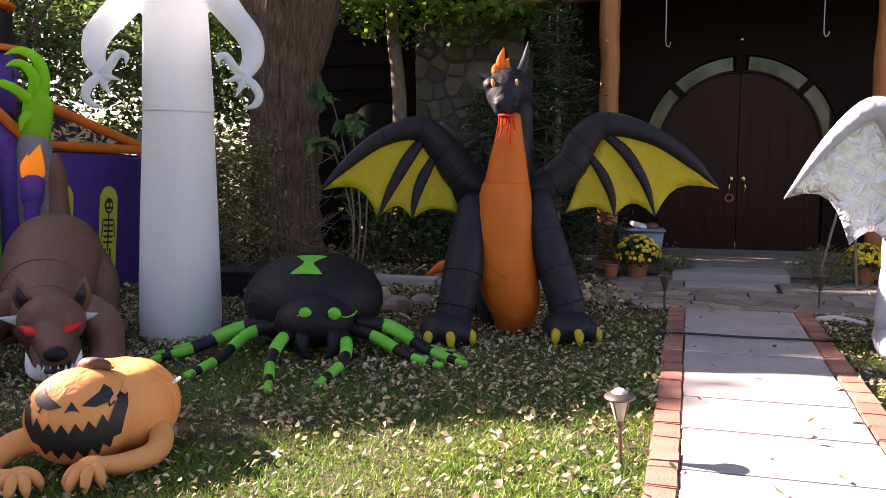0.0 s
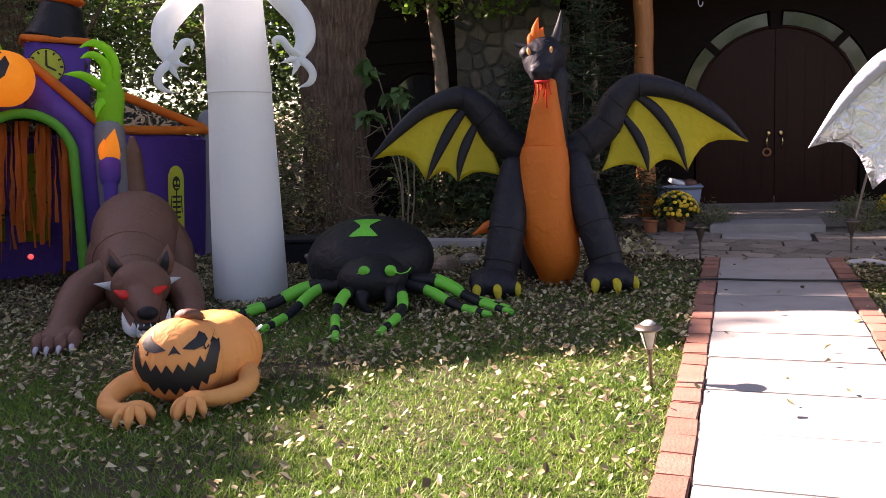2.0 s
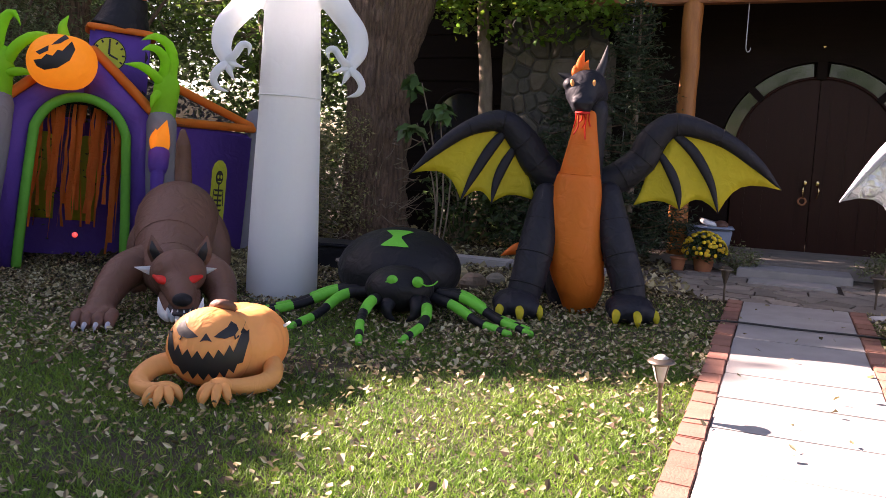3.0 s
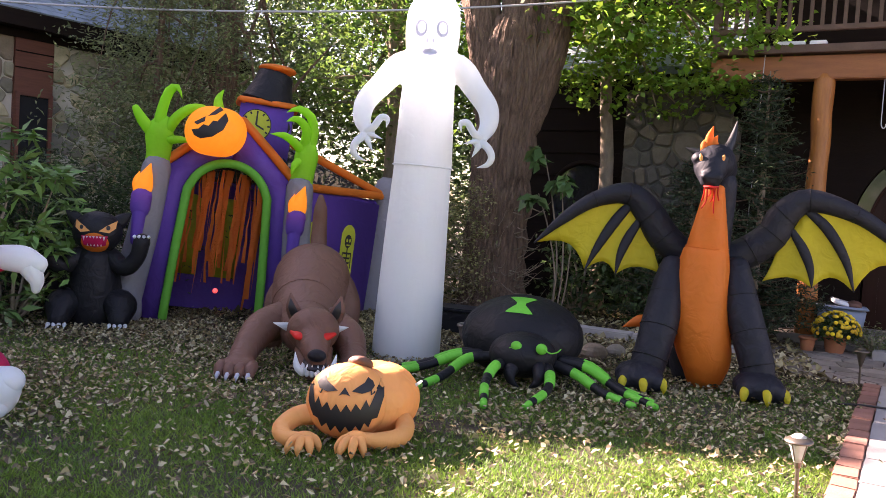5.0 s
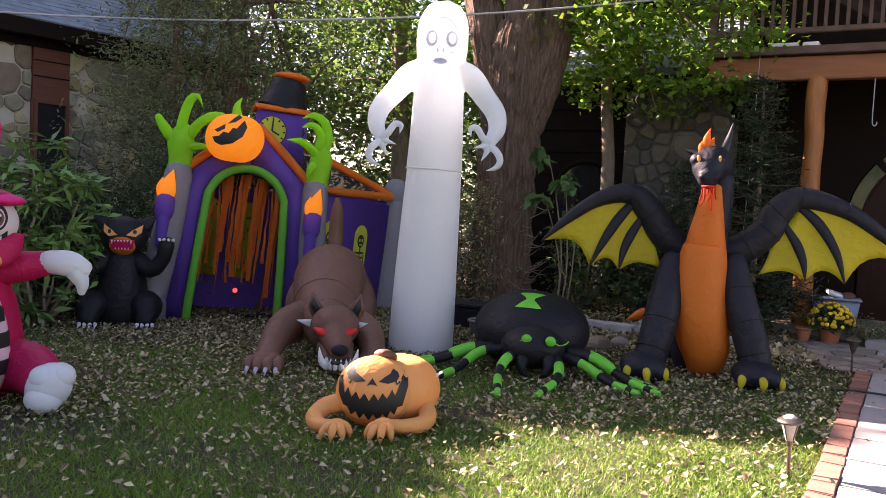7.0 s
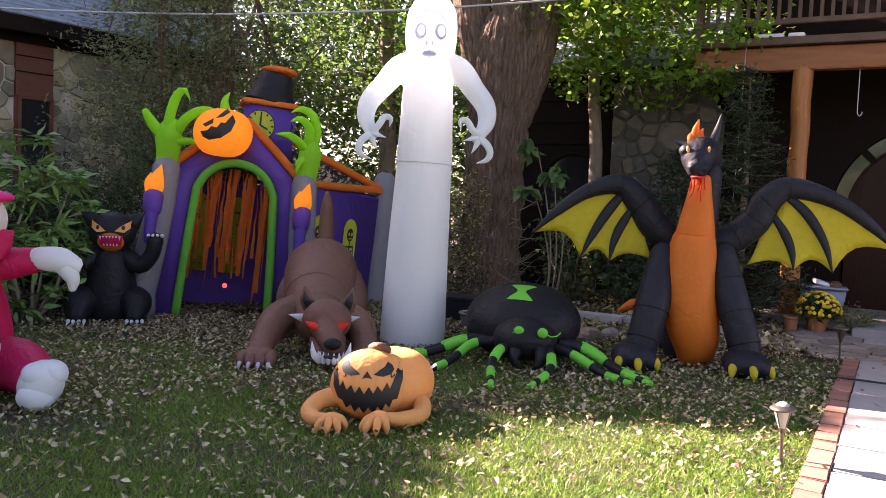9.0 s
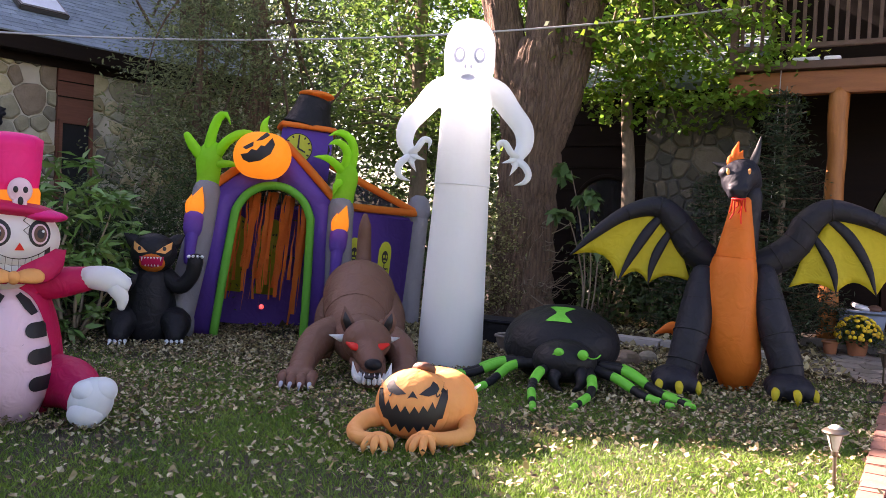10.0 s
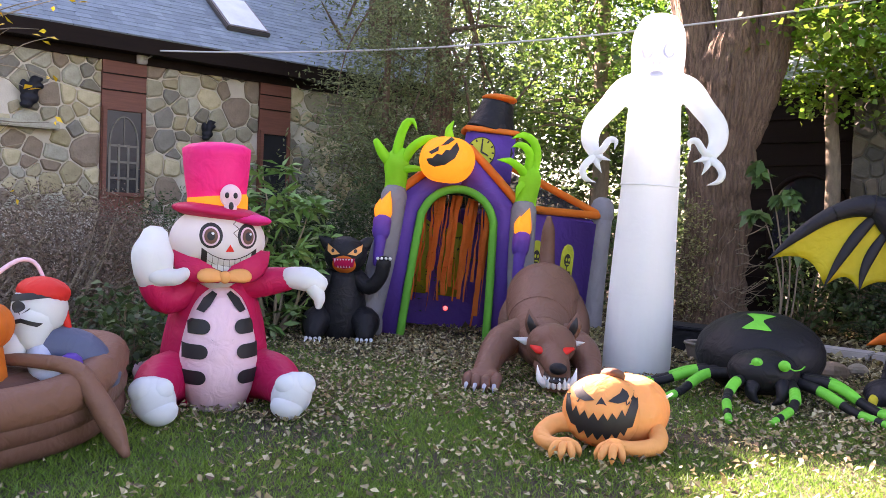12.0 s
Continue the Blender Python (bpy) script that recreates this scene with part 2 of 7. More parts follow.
glow.use_nodes = True
glow.node_tree.nodes["Principled BSDF"].inputs["Emission Color"].default_value = (1, 0.04, 0.02, 1)
glow.node_tree.nodes["Principled BSDF"].inputs["Emission Strength"].default_value = 0.16
M["bulb"] = glow
# flame nylon emits: for small lamps inside, and for missing sun on the lantern
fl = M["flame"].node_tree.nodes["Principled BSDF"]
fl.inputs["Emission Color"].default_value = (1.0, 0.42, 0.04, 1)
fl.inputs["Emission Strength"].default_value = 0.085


# ---- building helpers ----
def thing(name, m, label, category, group="", kind=""):
    ob = new(name)
    ob.empty_display_size = 0.1
    ob.matrix_basis = m
    return tagged(ob, label, category, group, kind)


def mesh_of(name, bm, material_used, smooth=True):
    me = bpy.data.meshes.new(name)
    bm.normal_update()
    bm.to_mesh(me)
    bm.free()
    for mt in (material_used if isinstance(material_used, (list, tuple)) else [material_used]):
        me.materials.append(mt)
    me.polygons.foreach_set("use_smooth", [smooth] * len(me.polygons))
    return me


def part(name, bm, material_used, parent=None, label="", smooth=True):
    ob = new(name, mesh_of(name, bm, material_used, smooth))
    ob.parent = parent
    if label:
        tagged(ob, label)
    return ob


def catmull(values, steps):
    v = [np.atleast_1d(np.array(a, float)) for a in values]
    v = [2 * v[0] - v[1], *v, 2 * v[-1] - v[-2]]
    out = []
    for i in range(1, len(v) - 2):
        p0, p1, p2, p3 = v[i - 1:i + 3]
        for k in range(steps):
            t = k / steps
            out.append(0.5 * (2 * p1 + (p2 - p0) * t + (2 * p0 - 5 * p1 + 4 * p2 - p3) * t * t + (3 * p1 - p0 - 3 * p2 + p3) * t ** 3))
    return out + [v[-2]]


def tube(bm, points, radii, n=14, steps=4, cap=True, flat=1.0, mat=0, wobble=0.0, blunt=1.0, ridge=0.0):
    """A swept round form through the points, with a radius at each; closed by rounded ends."""
    if not isinstance(radii, (list, tuple)):
        radii = [radii] * len(points)
    pts = [Vector(p) for p in catmull(points, steps)]
    rad = [max(0.001, float(r[0])) for r in catmull(radii, steps)]
    if cap:
        a, b = (pts[0] - pts[1]).normalized(), (pts[-1] - pts[-2]).normalized()
        ra, rb = rad[0], rad[-1]
        pts = [pts[0] + a * ra * k * blunt for k in (0.9, 0.6)] + pts + [pts[-1] + b * rb * k * blunt for k in (0.6, 0.9)]
        rad = [ra * 0.4, ra * 0.8] + rad + [rb * 0.8, rb * 0.4]
    tangent = (pts[1] - pts[0]).normalized()
    side = tangent.orthogonal().normalized()
    if abs(tangent.x) < 0.95:
        side = (Vector((1, 0, 0)) - tangent * tangent.x).normalized()
    rings = []
    for i, p in enumerate(pts):
        tg = (pts[min(i + 1, len(pts) - 1)] - pts[max(i - 1, 0)]).normalized()
        side = (side - tg * side.dot(tg)).normalized()
        up = tg.cross(side)
        ring = []
        for k in range(n):
            a = 2 * math.pi * k / n
            r = rad[i] * (1 + wobble * noise.noise(Vector((math.cos(a) * 1.5, math.sin(a) * 1.5, i * 0.35)) + p * 0.7))
            if ridge:
                r += ridge * (abs(noise.noise(Vector((math.cos(a) * 7, math.sin(a) * 7, p.z * 1.1)))) - 0.25 + 0.5 * abs(noise.noise(Vector((math.cos(a) * 15, math.sin(a) * 15, p.z * 2.6)))))
            ring.append(bm.verts.new(p + side * math.cos(a) * r + up * math.sin(a) * r * flat))
        rings.append(ring)
    for r0, r1 in zip(rings, rings[1:]):
        for k in range(n):
            bm.faces.new((r0[k], r0[(k + 1) % n], r1[(k + 1) % n], r1[k])).material_index = mat
    if cap:
        bm.faces.new(rings[0][::-1]).material_index = mat
        bm.faces.new(rings[-1]).material_index = mat
    return bm


def blob(bm, centre, radii, turn=(0, 0, 0), mat=0, u=20, v=12):
    m = pose(*centre, *turn) @ Matrix.Diagonal((*radii, 1))
    made = bmesh.ops.create_uvsphere(bm, u_segments=u, v_segments=v, radius=1, matrix=m)
    for f in {f for w in made["verts"] for f in w.link_faces}:
        f.material_index = mat
    return bm


def box(bm, centre, size, turn=(0, 0, 0), bevel=0.0, mat=0):
    made = bmesh.ops.create_cube(bm, size=1, matrix=pose(*centre, *turn) @ Matrix.Diagonal((*size, 1)))
    vs = made["verts"]
    if bevel:
        es = list({e for w in vs for e in w.link_edges})
        got = bmesh.ops.bevel(bm, geom=es, offset=bevel, segments=2, affect="EDGES")
        fs = got["faces"]
    else:
        fs = []
    for f in {f for w in vs if w.is_valid for f in w.link_faces} | set(fs):
        f.material_index = mat
    return bm


def slab(bm, outline, z0, z1, mat=0):
    """A prism over a ground outline."""
    lo = [bm.verts.new((x, y, z0)) for x, y in outline]
    hi = [bm.verts.new((x, y, z1)) for x, y in outline]
    n = len(lo)
    bm.faces.new(hi).material_index = mat
    bm.faces.new(lo[::-1]).material_index = mat
    for k in range(n):
        bm.faces.new((lo[k], lo[(k + 1) % n], hi[(k + 1) % n], hi[k])).material_index = mat
    return bm


def plate(bm, outline, y0, y1, mat=0):
    """A prism over an upright outline (x, z), from y0 to y1."""
    a = [bm.verts.new((x, y0, z)) for x, z in outline]
    b = [bm.verts.new((x, y1, z)) for x, z in outline]
    n = len(a)
    bm.faces.new(a).material_index = mat
    bm.faces.new(b[::-1]).material_index = mat
    for k in range(n):
        bm.faces.new((a[(k + 1) % n], a[k], b[k], b[(k + 1) % n])).material_index = mat
    bmesh.ops.recalc_face_normals(bm, faces=bm.faces)
    return bm


def fused(bm, voxel=0.016, smooth=4):
    """One closed skin round overlapping puffed forms."""
    ob = new("fusing", mesh_of("fusing", bm, M["white"]))
    mod = ob.modifiers.new("remesh", "REMESH")
    mod.mode, mod.voxel_size = "VOXEL", voxel
    mod = ob.modifiers.new("smooth", "SMOOTH")
    mod.factor, mod.iterations = 0.5, smooth
    got = bpy.data.meshes.new_from_object(ob.evaluated_get(bpy.context.evaluated_depsgraph_get()))
    out = bmesh.new()
    out.from_mesh(got)
    me = ob.data
    bpy.data.objects.remove(ob)
    bpy.data.meshes.remove(me)
    bpy.data.meshes.remove(got)
    return out


def printed(bm, outline, target, frame_of, off=0.005, mat=0, cuts=3):
    """A print on a puffed surface: an outline (x, z) in the plane of frame_of, laid onto the target along the frame's y."""
    target.normal_update()
    tree = BVHTree.FromBMesh(target)
    tmp = bmesh.new()
    f = tmp.faces.new([tmp.verts.new((x, 0, z)) for x, z in outline])
    f.normal_update()
    bmesh.ops.triangulate(tmp, faces=[f])
    for _ in range(9 if cuts else 0):
        long = [e for e in tmp.edges if e.calc_length() > 0.03]
        if long and len(tmp.faces) < 4000:
            bmesh.ops.subdivide_edges(tmp, edges=long, cuts=1)
            bmesh.ops.triangulate(tmp, faces=tmp.faces)
    way = (frame_of.to_3x3() @ Vector((0, 1, 0))).normalized()
    for v in tmp.verts:
        p = frame_of @ v.co
        hit, nor, _, _ = tree.ray_cast(p - way * 2, way)
        if hit is None:
            hit, nor, _, _ = tree.find_nearest(p)
        if nor.dot(way) > 0:
            nor = -nor
        v.co = hit + nor * off
    made = {v: bm.verts.new(v.co) for v in tmp.verts}
    for f in tmp.faces:
        g = bm.faces.new([made[v] for v in f.verts])
        g.material_index = mat
    tmp.free()
    return bm


def oval(cx, cz, rx, rz, n=20, a0=0.0):
    return [(cx + rx * math.cos(a0 + 2 * math.pi * k / n), cz + rz * math.sin(a0 + 2 * math.pi * k / n)) for k in range(n)]


def raw_mesh(name, verts, faces_n, material_used, smooth=False):
    """A mesh of separate faces_n-cornered faces from a (count, faces_n, 3) array."""
    count = len(verts)
    me = bpy.data.meshes.new(name)
    me.vertices.add(count * faces_n)
    me.vertices.foreach_set("co", verts.astype(np.float32).ravel())
    me.loops.add(count * faces_n)
    me.loops.foreach_set("vertex_index", np.arange(count * faces_n, dtype=np.int32))
    me.polygons.add(count)
    me.polygons.foreach_set("loop_start", np.arange(0, count * faces_n, faces_n, dtype=np.int32))
    me.update(calc_edges=True)
    me.materials.append(material_used)
    return me


def leaf_points(rng, clumps, per, spread):
    c = np.repeat(np.array(clumps, float), per, axis=0)
    return c + rng.normal(0, 1, c.shape) * np.array(spread)


def leaf_mesh(name, rng, points, size, material_used, narrow=0.5, droop=0.3):
    """Many small folded leaves at the points."""
    n = len(points)
    d = rng.normal(0, 1, (n, 3))
    d[:, 2] = d[:, 2] * 0.5 - droop
    d /= np.linalg.norm(d, axis=1, keepdims=True)
    up = rng.normal(0, 0.6, (n, 3)) + np.array((0, 0, 1.0))
    s = np.cross(d, up)
    s /= np.linalg.norm(s, axis=1, keepdims=True) + 1e-9
    up = np.cross(s, d)
    L = (size * rng.uniform(0.6, 1.3, n))[:, None]
    v = np.stack([points, points + d * L * 0.45 + s * L * narrow * 0.5 + up * L * 0.1, points + d * L,
                  points + d * L * 0.45 - s * L * narrow * 0.5 + up * L * 0.1], 1)
    return raw_mesh(name, v, 4, material_used)


def clump_centres(rng, centre, radii, count, shell=0.5):
    d = rng.normal(0, 1, (count, 3))
    d /= np.linalg.norm(d, axis=1, keepdims=True)
    r = rng.uniform(shell ** 3, 1, (count, 1)) ** (1 / 3)
    return np.array(centre) + d * r * np.array(radii)


def seam(parent, centre, axis, r, mat, thick=0.005, flat=1.0):
    """A stitched seam: a thin welt round a puffed limb."""
    b = bmesh.new()
    q = Vector(axis).to_track_quat("Z", "Y")
    tube(b, [Vector(centre) + q @ Vector((r * math.cos(a), r * flat * math.sin(a), 0)) for a in np.linspace(0, 2 * math.pi, 25)], thick, 6, 1)
    return part("seam", b, mat, parent)


# ---- ground ----
WALK = pose(2.495, 7.4, 0, 0, 0, -14.1)          # far middle of the walkway, local y runs to the house
walk_inv = WALK.inverted()


def ground_height(x, y):
    return 0.0


bm = bmesh.new()
bmesh.ops.create_grid(bm, x_segments=60, y_segments=60, size=400)
for v in bm.verts:
    v.co.z = -0.012
part("ground", bm, M["lawn"])
tagged(bpy.data.objects["ground"], "shaded lawn soil with thin grass", "lawn", kind="structure")

bm = bmesh.new()
bed = [(-14, 7.6), (-6.2, 7.3), (-5, 8.6), (-3.3, 9.3), (-2.6, 8.55), (-0.9, 8.95), (0.9, 8.5), (1.2, 9.2), (2.2, 9.6), (2.2, 14), (-14, 22)]
slab(bm, bed, -0.02, 0.012)
tagged(part("planting_bed", bm, M["mulch"]), "brown mulch bed covered with dead leaves", "bed", kind="structure")

def cut(poly, nx, nz, d):
    out = []
    for i, a in enumerate(poly):
        b = poly[(i + 1) % len(poly)]
        da, db = a[0] * nx + a[1] * nz - d, b[0] * nx + b[1] * nz - d
        if da <= 0:
            out.append(a)
        if (da < 0) != (db < 0) and da != db:
            t = da / (da - db)
            out.append((a[0] + (b[0] - a[0]) * t, a[1] + (b[1] - a[1]) * t))
    return out


def stone_cells(rr, x0, x1, z0, z1, size, skip=(), joint=0.01):
    """Outlines of uneven stones that fill a rectangle: weighted cells round scattered seeds."""
    seeds, found = [], []
    for _ in range(6000):
        p = (rr.uniform(x0, x1), rr.uniform(z0, z1))
        r = size * rr.choice((0.45, 0.6, 0.8, 1.05, 1.45))
        if any(a < p[0] < b and c < p[1] < d for a, b, c, d in skip):
            continue
        if all(math.hypot(p[0] - q[0], p[1] - q[1]) > (r + q[2]) * 0.5 for q in seeds):
            seeds.append((*p, r))
    for cx, cz, r in seeds:
        poly = [(cx - size, cz - size), (cx + size, cz - size), (cx + size, cz + size), (cx - size, cz + size)]
        for qx, qz, qr in seeds:
            dx, dz = qx - cx, qz - cz
            L = math.hypot(dx, dz)
            if 0 < L < size * 2.6:
                poly = cut(poly, dx / L, dz / L, (cx * dx + cz * dz) / L + L * 0.5 + (r - qr) * 0.2 - joint)
        for nx, nz, d in ((1, 0, x1), (-1, 0, -x0), (0, 1, z1), (0, -1, -z0)):
            poly = cut(poly, nx, nz, d)
        for a, b, c, d in skip:
            if c < cz < d:
                poly = cut(poly, 1, 0, a) if cx <= a else cut(poly, -1, 0, -b)
        if len(poly) > 2:
            found.append(poly)
    return found


# ---- walkway, patio ----
pave = thing("walkway", WALK, "pale concrete slab walkway edged with red brick", "walkway", kind="structure")
bm = bmesh.new()
box(bm, (0, -6.95, -0.02), (1.22, 13.9, 0.05))
part("bedding", bm, M["mulch"], pave)
rng = random.Random(4)
for k in range(24):
    bm = bmesh.new()
    box(bm, (0, 0, 0), (0.925, 0.572, 0.05), bevel=0.006)
    s = part("slab", bm, M["concrete"], pave, smooth=False)
    s.location, s.rotation_euler = (rng.uniform(-0.004, 0.004), -0.29 - 0.58 * k, 0.012 + rng.uniform(-0.004, 0.004)), (rng.uniform(-0.004, 0.004), rng.uniform(-0.004, 0.004), 0)
bm = bmesh.new()
box(bm, (0, 0, 0), (0.14, 0.211, 0.06), bevel=0.006)
brick_mesh = mesh_of("brick", bm, M["brick"], False)
for side in (-1, 1):
    for k in range(64):
        b = new("brick", brick_mesh)
        b.parent = pave
        b.location = (side * 0.538 + rng.uniform(-0.006, 0.006), -0.1 - 0.215 * k, 0.012 + rng.uniform(-0.006, 0.006))
        b.rotation_euler = (0, rng.uniform(-0.03, 0.03), rng.uniform(-0.03, 0.03))

patio = thing("patio", WALK, "grey irregular flagstone patio before the porch", "patio", kind="structure")
bm = bmesh.new()
slab(bm, [(-1.75, 0.02), (3.5, 0.02), (3.5, 2.2), (-1.4, 2.2)], -0.03, 0.008)
part("bedding", bm, M["mulch"], patio)
for poly in stone_cells(random.Random(15), -1.7, 3.45, 0.04, 2.15, 0.4, [(-0.5, 0.5, 1.22, 9)], 0.011):
    bm = bmesh.new()
    slab(bm, poly, -0.02, 0.02 + rng.uniform(0, 0.012))
    part("flagstone", bm, M["flag"], patio, smooth=False)
for x0, y0, w, d, z in ((-0.02, 1.45, 0.92, 0.42, 0.05), (0.0, 2.05, 1.25, 0.55, 0.12)):
    bm = bmesh.new()
    box(bm, (x0, y0, z / 2), (w, d, z), bevel=0.012)
    tagged(part("door_step", bm, M["concrete"], None, smooth=False), "pale weathered concrete step slab", "step", kind="structure").matrix_basis = WALK

bm = bmesh.new()
tube(bm, [(-0.75, -1.16, 0.02), (-0.5, -1.2, 0.05), (0, -1.22, 0.05), (0.5, -1.2, 0.052), (0.72, -1.1, 0.03), (0.95, -1.0, 0.02)], 0.009, 8)
cord = part("power_cord", bm, M["cable"], smooth=True)
cord.matrix_basis = WALK
tagged(cord, "black rubber power cord lying across the walkway", "cable")

# ---- porch house ----
HOUSE = pose(1.75, 10.4, 0, 0, 0, -14.06)
house = thing("porch_house", HOUSE, "dark timber house with deck, log posts and round-topped door", "house", kind="structure")
FLOOR = 0.12
bm = bmesh.new()
box(bm, (2.6, 1.2, FLOOR / 2 - 0.05), (7.6, 2.7, FLOOR + 0.1), bevel=0.01)
part("porch_floor", bm, M["flag"], house, smooth=False)
WY, AX, AZ, RO, RI = 1.45, 1.62, 1.5, 1.28, 1.06


def arc(r, a0, a1, n=24):
    return [(AX + r * math.cos(a0 + (a1 - a0) * k / n), AZ + r * math.sin(a0 + (a1 - a0) * k / n)) for k in range(n + 1)]


left = [(-1.3, FLOOR), (AX - RO, FLOOR), (AX - RO, AZ)] + arc(RO, math.pi, math.pi / 2, 16) + [(AX, 3.6), (-1.3, 3.6)]
right = [(7.5, FLOOR), (7.5, 3.6), (AX, 3.6)] + arc(RO, math.pi / 2, 0, 16) + [(AX + RO, FLOOR)]
bm = bmesh.new()
plate(bm, left, WY, WY + 0.14)
plate(bm, right, WY, WY + 0.14)
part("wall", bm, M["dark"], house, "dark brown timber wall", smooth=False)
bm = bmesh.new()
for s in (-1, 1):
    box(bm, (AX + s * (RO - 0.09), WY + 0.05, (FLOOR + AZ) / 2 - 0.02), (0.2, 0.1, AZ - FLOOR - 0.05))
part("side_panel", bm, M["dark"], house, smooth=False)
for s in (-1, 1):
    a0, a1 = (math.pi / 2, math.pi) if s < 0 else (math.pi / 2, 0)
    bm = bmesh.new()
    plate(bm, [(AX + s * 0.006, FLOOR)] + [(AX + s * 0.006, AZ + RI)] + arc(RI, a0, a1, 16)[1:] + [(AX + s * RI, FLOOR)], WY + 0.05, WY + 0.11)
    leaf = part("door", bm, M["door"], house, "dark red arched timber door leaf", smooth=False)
    bm = bmesh.new()
    tube(bm, [(AX + s * 0.08, WY + 0.03, 1.08), (AX + s * 0.1, WY - 0.03, 1.03), (AX + s * 0.1, WY - 0.03, 0.95), (AX + s * 0.08, WY + 0.03, 0.88)], 0.012, 8)
    blob(bm, (AX + s * 0.08, WY + 0.03, 1.1), (0.028, 0.018, 0.045))
    part("handle", bm, M["brass"], leaf, "brass door handle")
    for k in range(4):
        bm = bmesh.new()
        box(bm, (AX + s * (0.16 + 0.24 * k), WY + 0.046, 1.2), (0.012, 0.012, 1.9))
        part("groove_strip", bm, M["door"], leaf, smooth=False)
bm = bmesh.new()
ring = []
for k in range(8):
    a = 2 * math.pi * k / 8
    ring.append((AX - 0.1 + 0.05 * math.cos(a), WY + 0.02, 0.84 + 0.05 * math.sin(a)))
tube(bm, ring + ring[:1], 0.014, 8)
wreath = part("door_charm", bm, M["terracotta"], None, "")
wreath.matrix_basis = HOUSE
tagged(wreath, "small rusty ring ornament hanging on the door", "ornament")
for a0, a1 in ((2, 43), (47, 85), (95, 133), (137, 178)):
    bm = bmesh.new()
    plate(bm, arc(RO - 0.02, radians(a0), radians(a1), 10) + arc(RI + 0.02, radians(a1), radians(a0), 10), WY + 0.07, WY + 0.085)
    part("arch_pane", bm, M["glass"], house, "curved clear glass pane over the door", smooth=False)
for a in (45, 90, 135):
    bm = bmesh.new()
    c, s = math.cos(radians(a)), math.sin(radians(a))
    box(bm, (AX + c * (RO + RI) / 2, WY + 0.05, AZ + s * (RO + RI) / 2), (0.28 if a == 90 else 0.26, 0.1, 0.1 if a != 90 else 0.13), (0, -a, 0), 0.01)
    part("mullion", bm, M["dark"], house, smooth=False)
bm = bmesh.new()
tube(bm, [(x, WY + 0.04, z) for x, z in arc(RI + 0.0, 0, math.pi, 24)], 0.022, 8, 1)
part("arch_trim", bm, M["door"], house)
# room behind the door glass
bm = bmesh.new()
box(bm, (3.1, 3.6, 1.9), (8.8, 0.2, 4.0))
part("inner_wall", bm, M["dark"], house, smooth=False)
for x in (0.0, 3.1, 6.2):
    bm = bmesh.new()
    rr = random.Random(int(x * 10))
    tube(bm, [(x + rr.uniform(-0.015, 0.015), 0, FLOOR + 0.02 + 0.4 * k) for k in range(9)], [0.12 + rr.uniform(-0.008, 0.008) for k in range(9)], 14, 3, wobble=0.06)
    part("post", bm, M["honey"], house, "honey-stained peeled log post")
bm = bmesh.new()
box(bm, (3.1, 0, 3.5), (9.0, 0.2, 0.3), bevel=0.012)
part("beam", bm, M["beam"], house, "red-brown timber beam", smooth=False)
bm = bmesh.new()
box(bm, (3.1, 1.6, 3.72), (9.0, 3.6, 0.1), bevel=0.008)
part("deck", bm, M["rail"], house, smooth=False)
bm = bmesh.new()
box(bm, (3.1, -0.08, 3.99), (8.9, 0.07, 0.07), bevel=0.008)
box(bm, (3.1, -0.08, 4.82), (8.9, 0.1, 0.06), bevel=0.008)
part("deck_rail", bm, M["rail"], house, smooth=False)
bm = bmesh.new()
box(bm, (0, 0, 0), (0.045, 0.045, 0.82), bevel=0.004)
bal = mesh_of("baluster", bm, M["rail"], False)
for k in range(68):
    o = new("baluster", bal)
    o.parent = house
    o.location = (-1.25 + 0.13 * k, -0.08, 4.4)
for x in (-1.35, 1.05, 3.4, 5.8):
    bm = bmesh.new()
    box(bm, (x, -0.08, 4.3), (0.1, 0.1, 1.15), bevel=0.008)
    part("rail_post", bm, M["rail"], house, smooth=False)
bm = bmesh.new()
box(bm, (3.0, 3.3, 5.8), (9.2, 0.2, 4.4))
part("upper_wall", bm, M["dark"], house, smooth=False)
bm = bmesh.new()
box(bm, (3.0, 1.4, 8.1), (10.4, 4.6, 0.25), (12, 0, 0))
part("roof", bm, M["shingle"], house, smooth=False)
for x, w in ((-0.42, 0.33), (-0.1, 0.2)):
    bm = bmesh.new()
    box(bm, (x, -0.07, 3.8), (w, 0.15, 0.055), bevel=0.01)
    ob = part("board_offcut", bm, M["paper"], None, smooth=False)
    ob.matrix_basis = HOUSE
    tagged(ob, "short pale board offcut lying on the deck edge", "board", "board offcuts")
for x, z in ((0.67, 2.76), (2.43, 2.8)):
    bm = bmesh.new()
    tube(bm, [(x, 0, 3.36), (x, 0, 3.1), (x, 0, z + 0.1), (x + 0.005, 0, z + 0.02), (x + 0.03, 0, z - 0.015), (x + 0.055, 0, z + 0.015), (x + 0.055, 0, z + 0.035)], 0.006, 8)
    h = part("plant_hook", bm, M["wire"], None)
    h.matrix_basis = HOUSE
    tagged(h, "thin grey metal plant hook hanging from the beam", "hook", "plant hooks")


b = bmesh.new()
tube(b, [(-0.72, -0.12, 3.7), (-0.74, -0.14, 2.4), (-0.78, -0.16, 1.0)], 0.006, 6, 3)
ob = part("long_cord", b, M["wire"])
ob.matrix_basis = HOUSE
tagged(ob, "thin grey cord hanging from the deck edge", "cord")

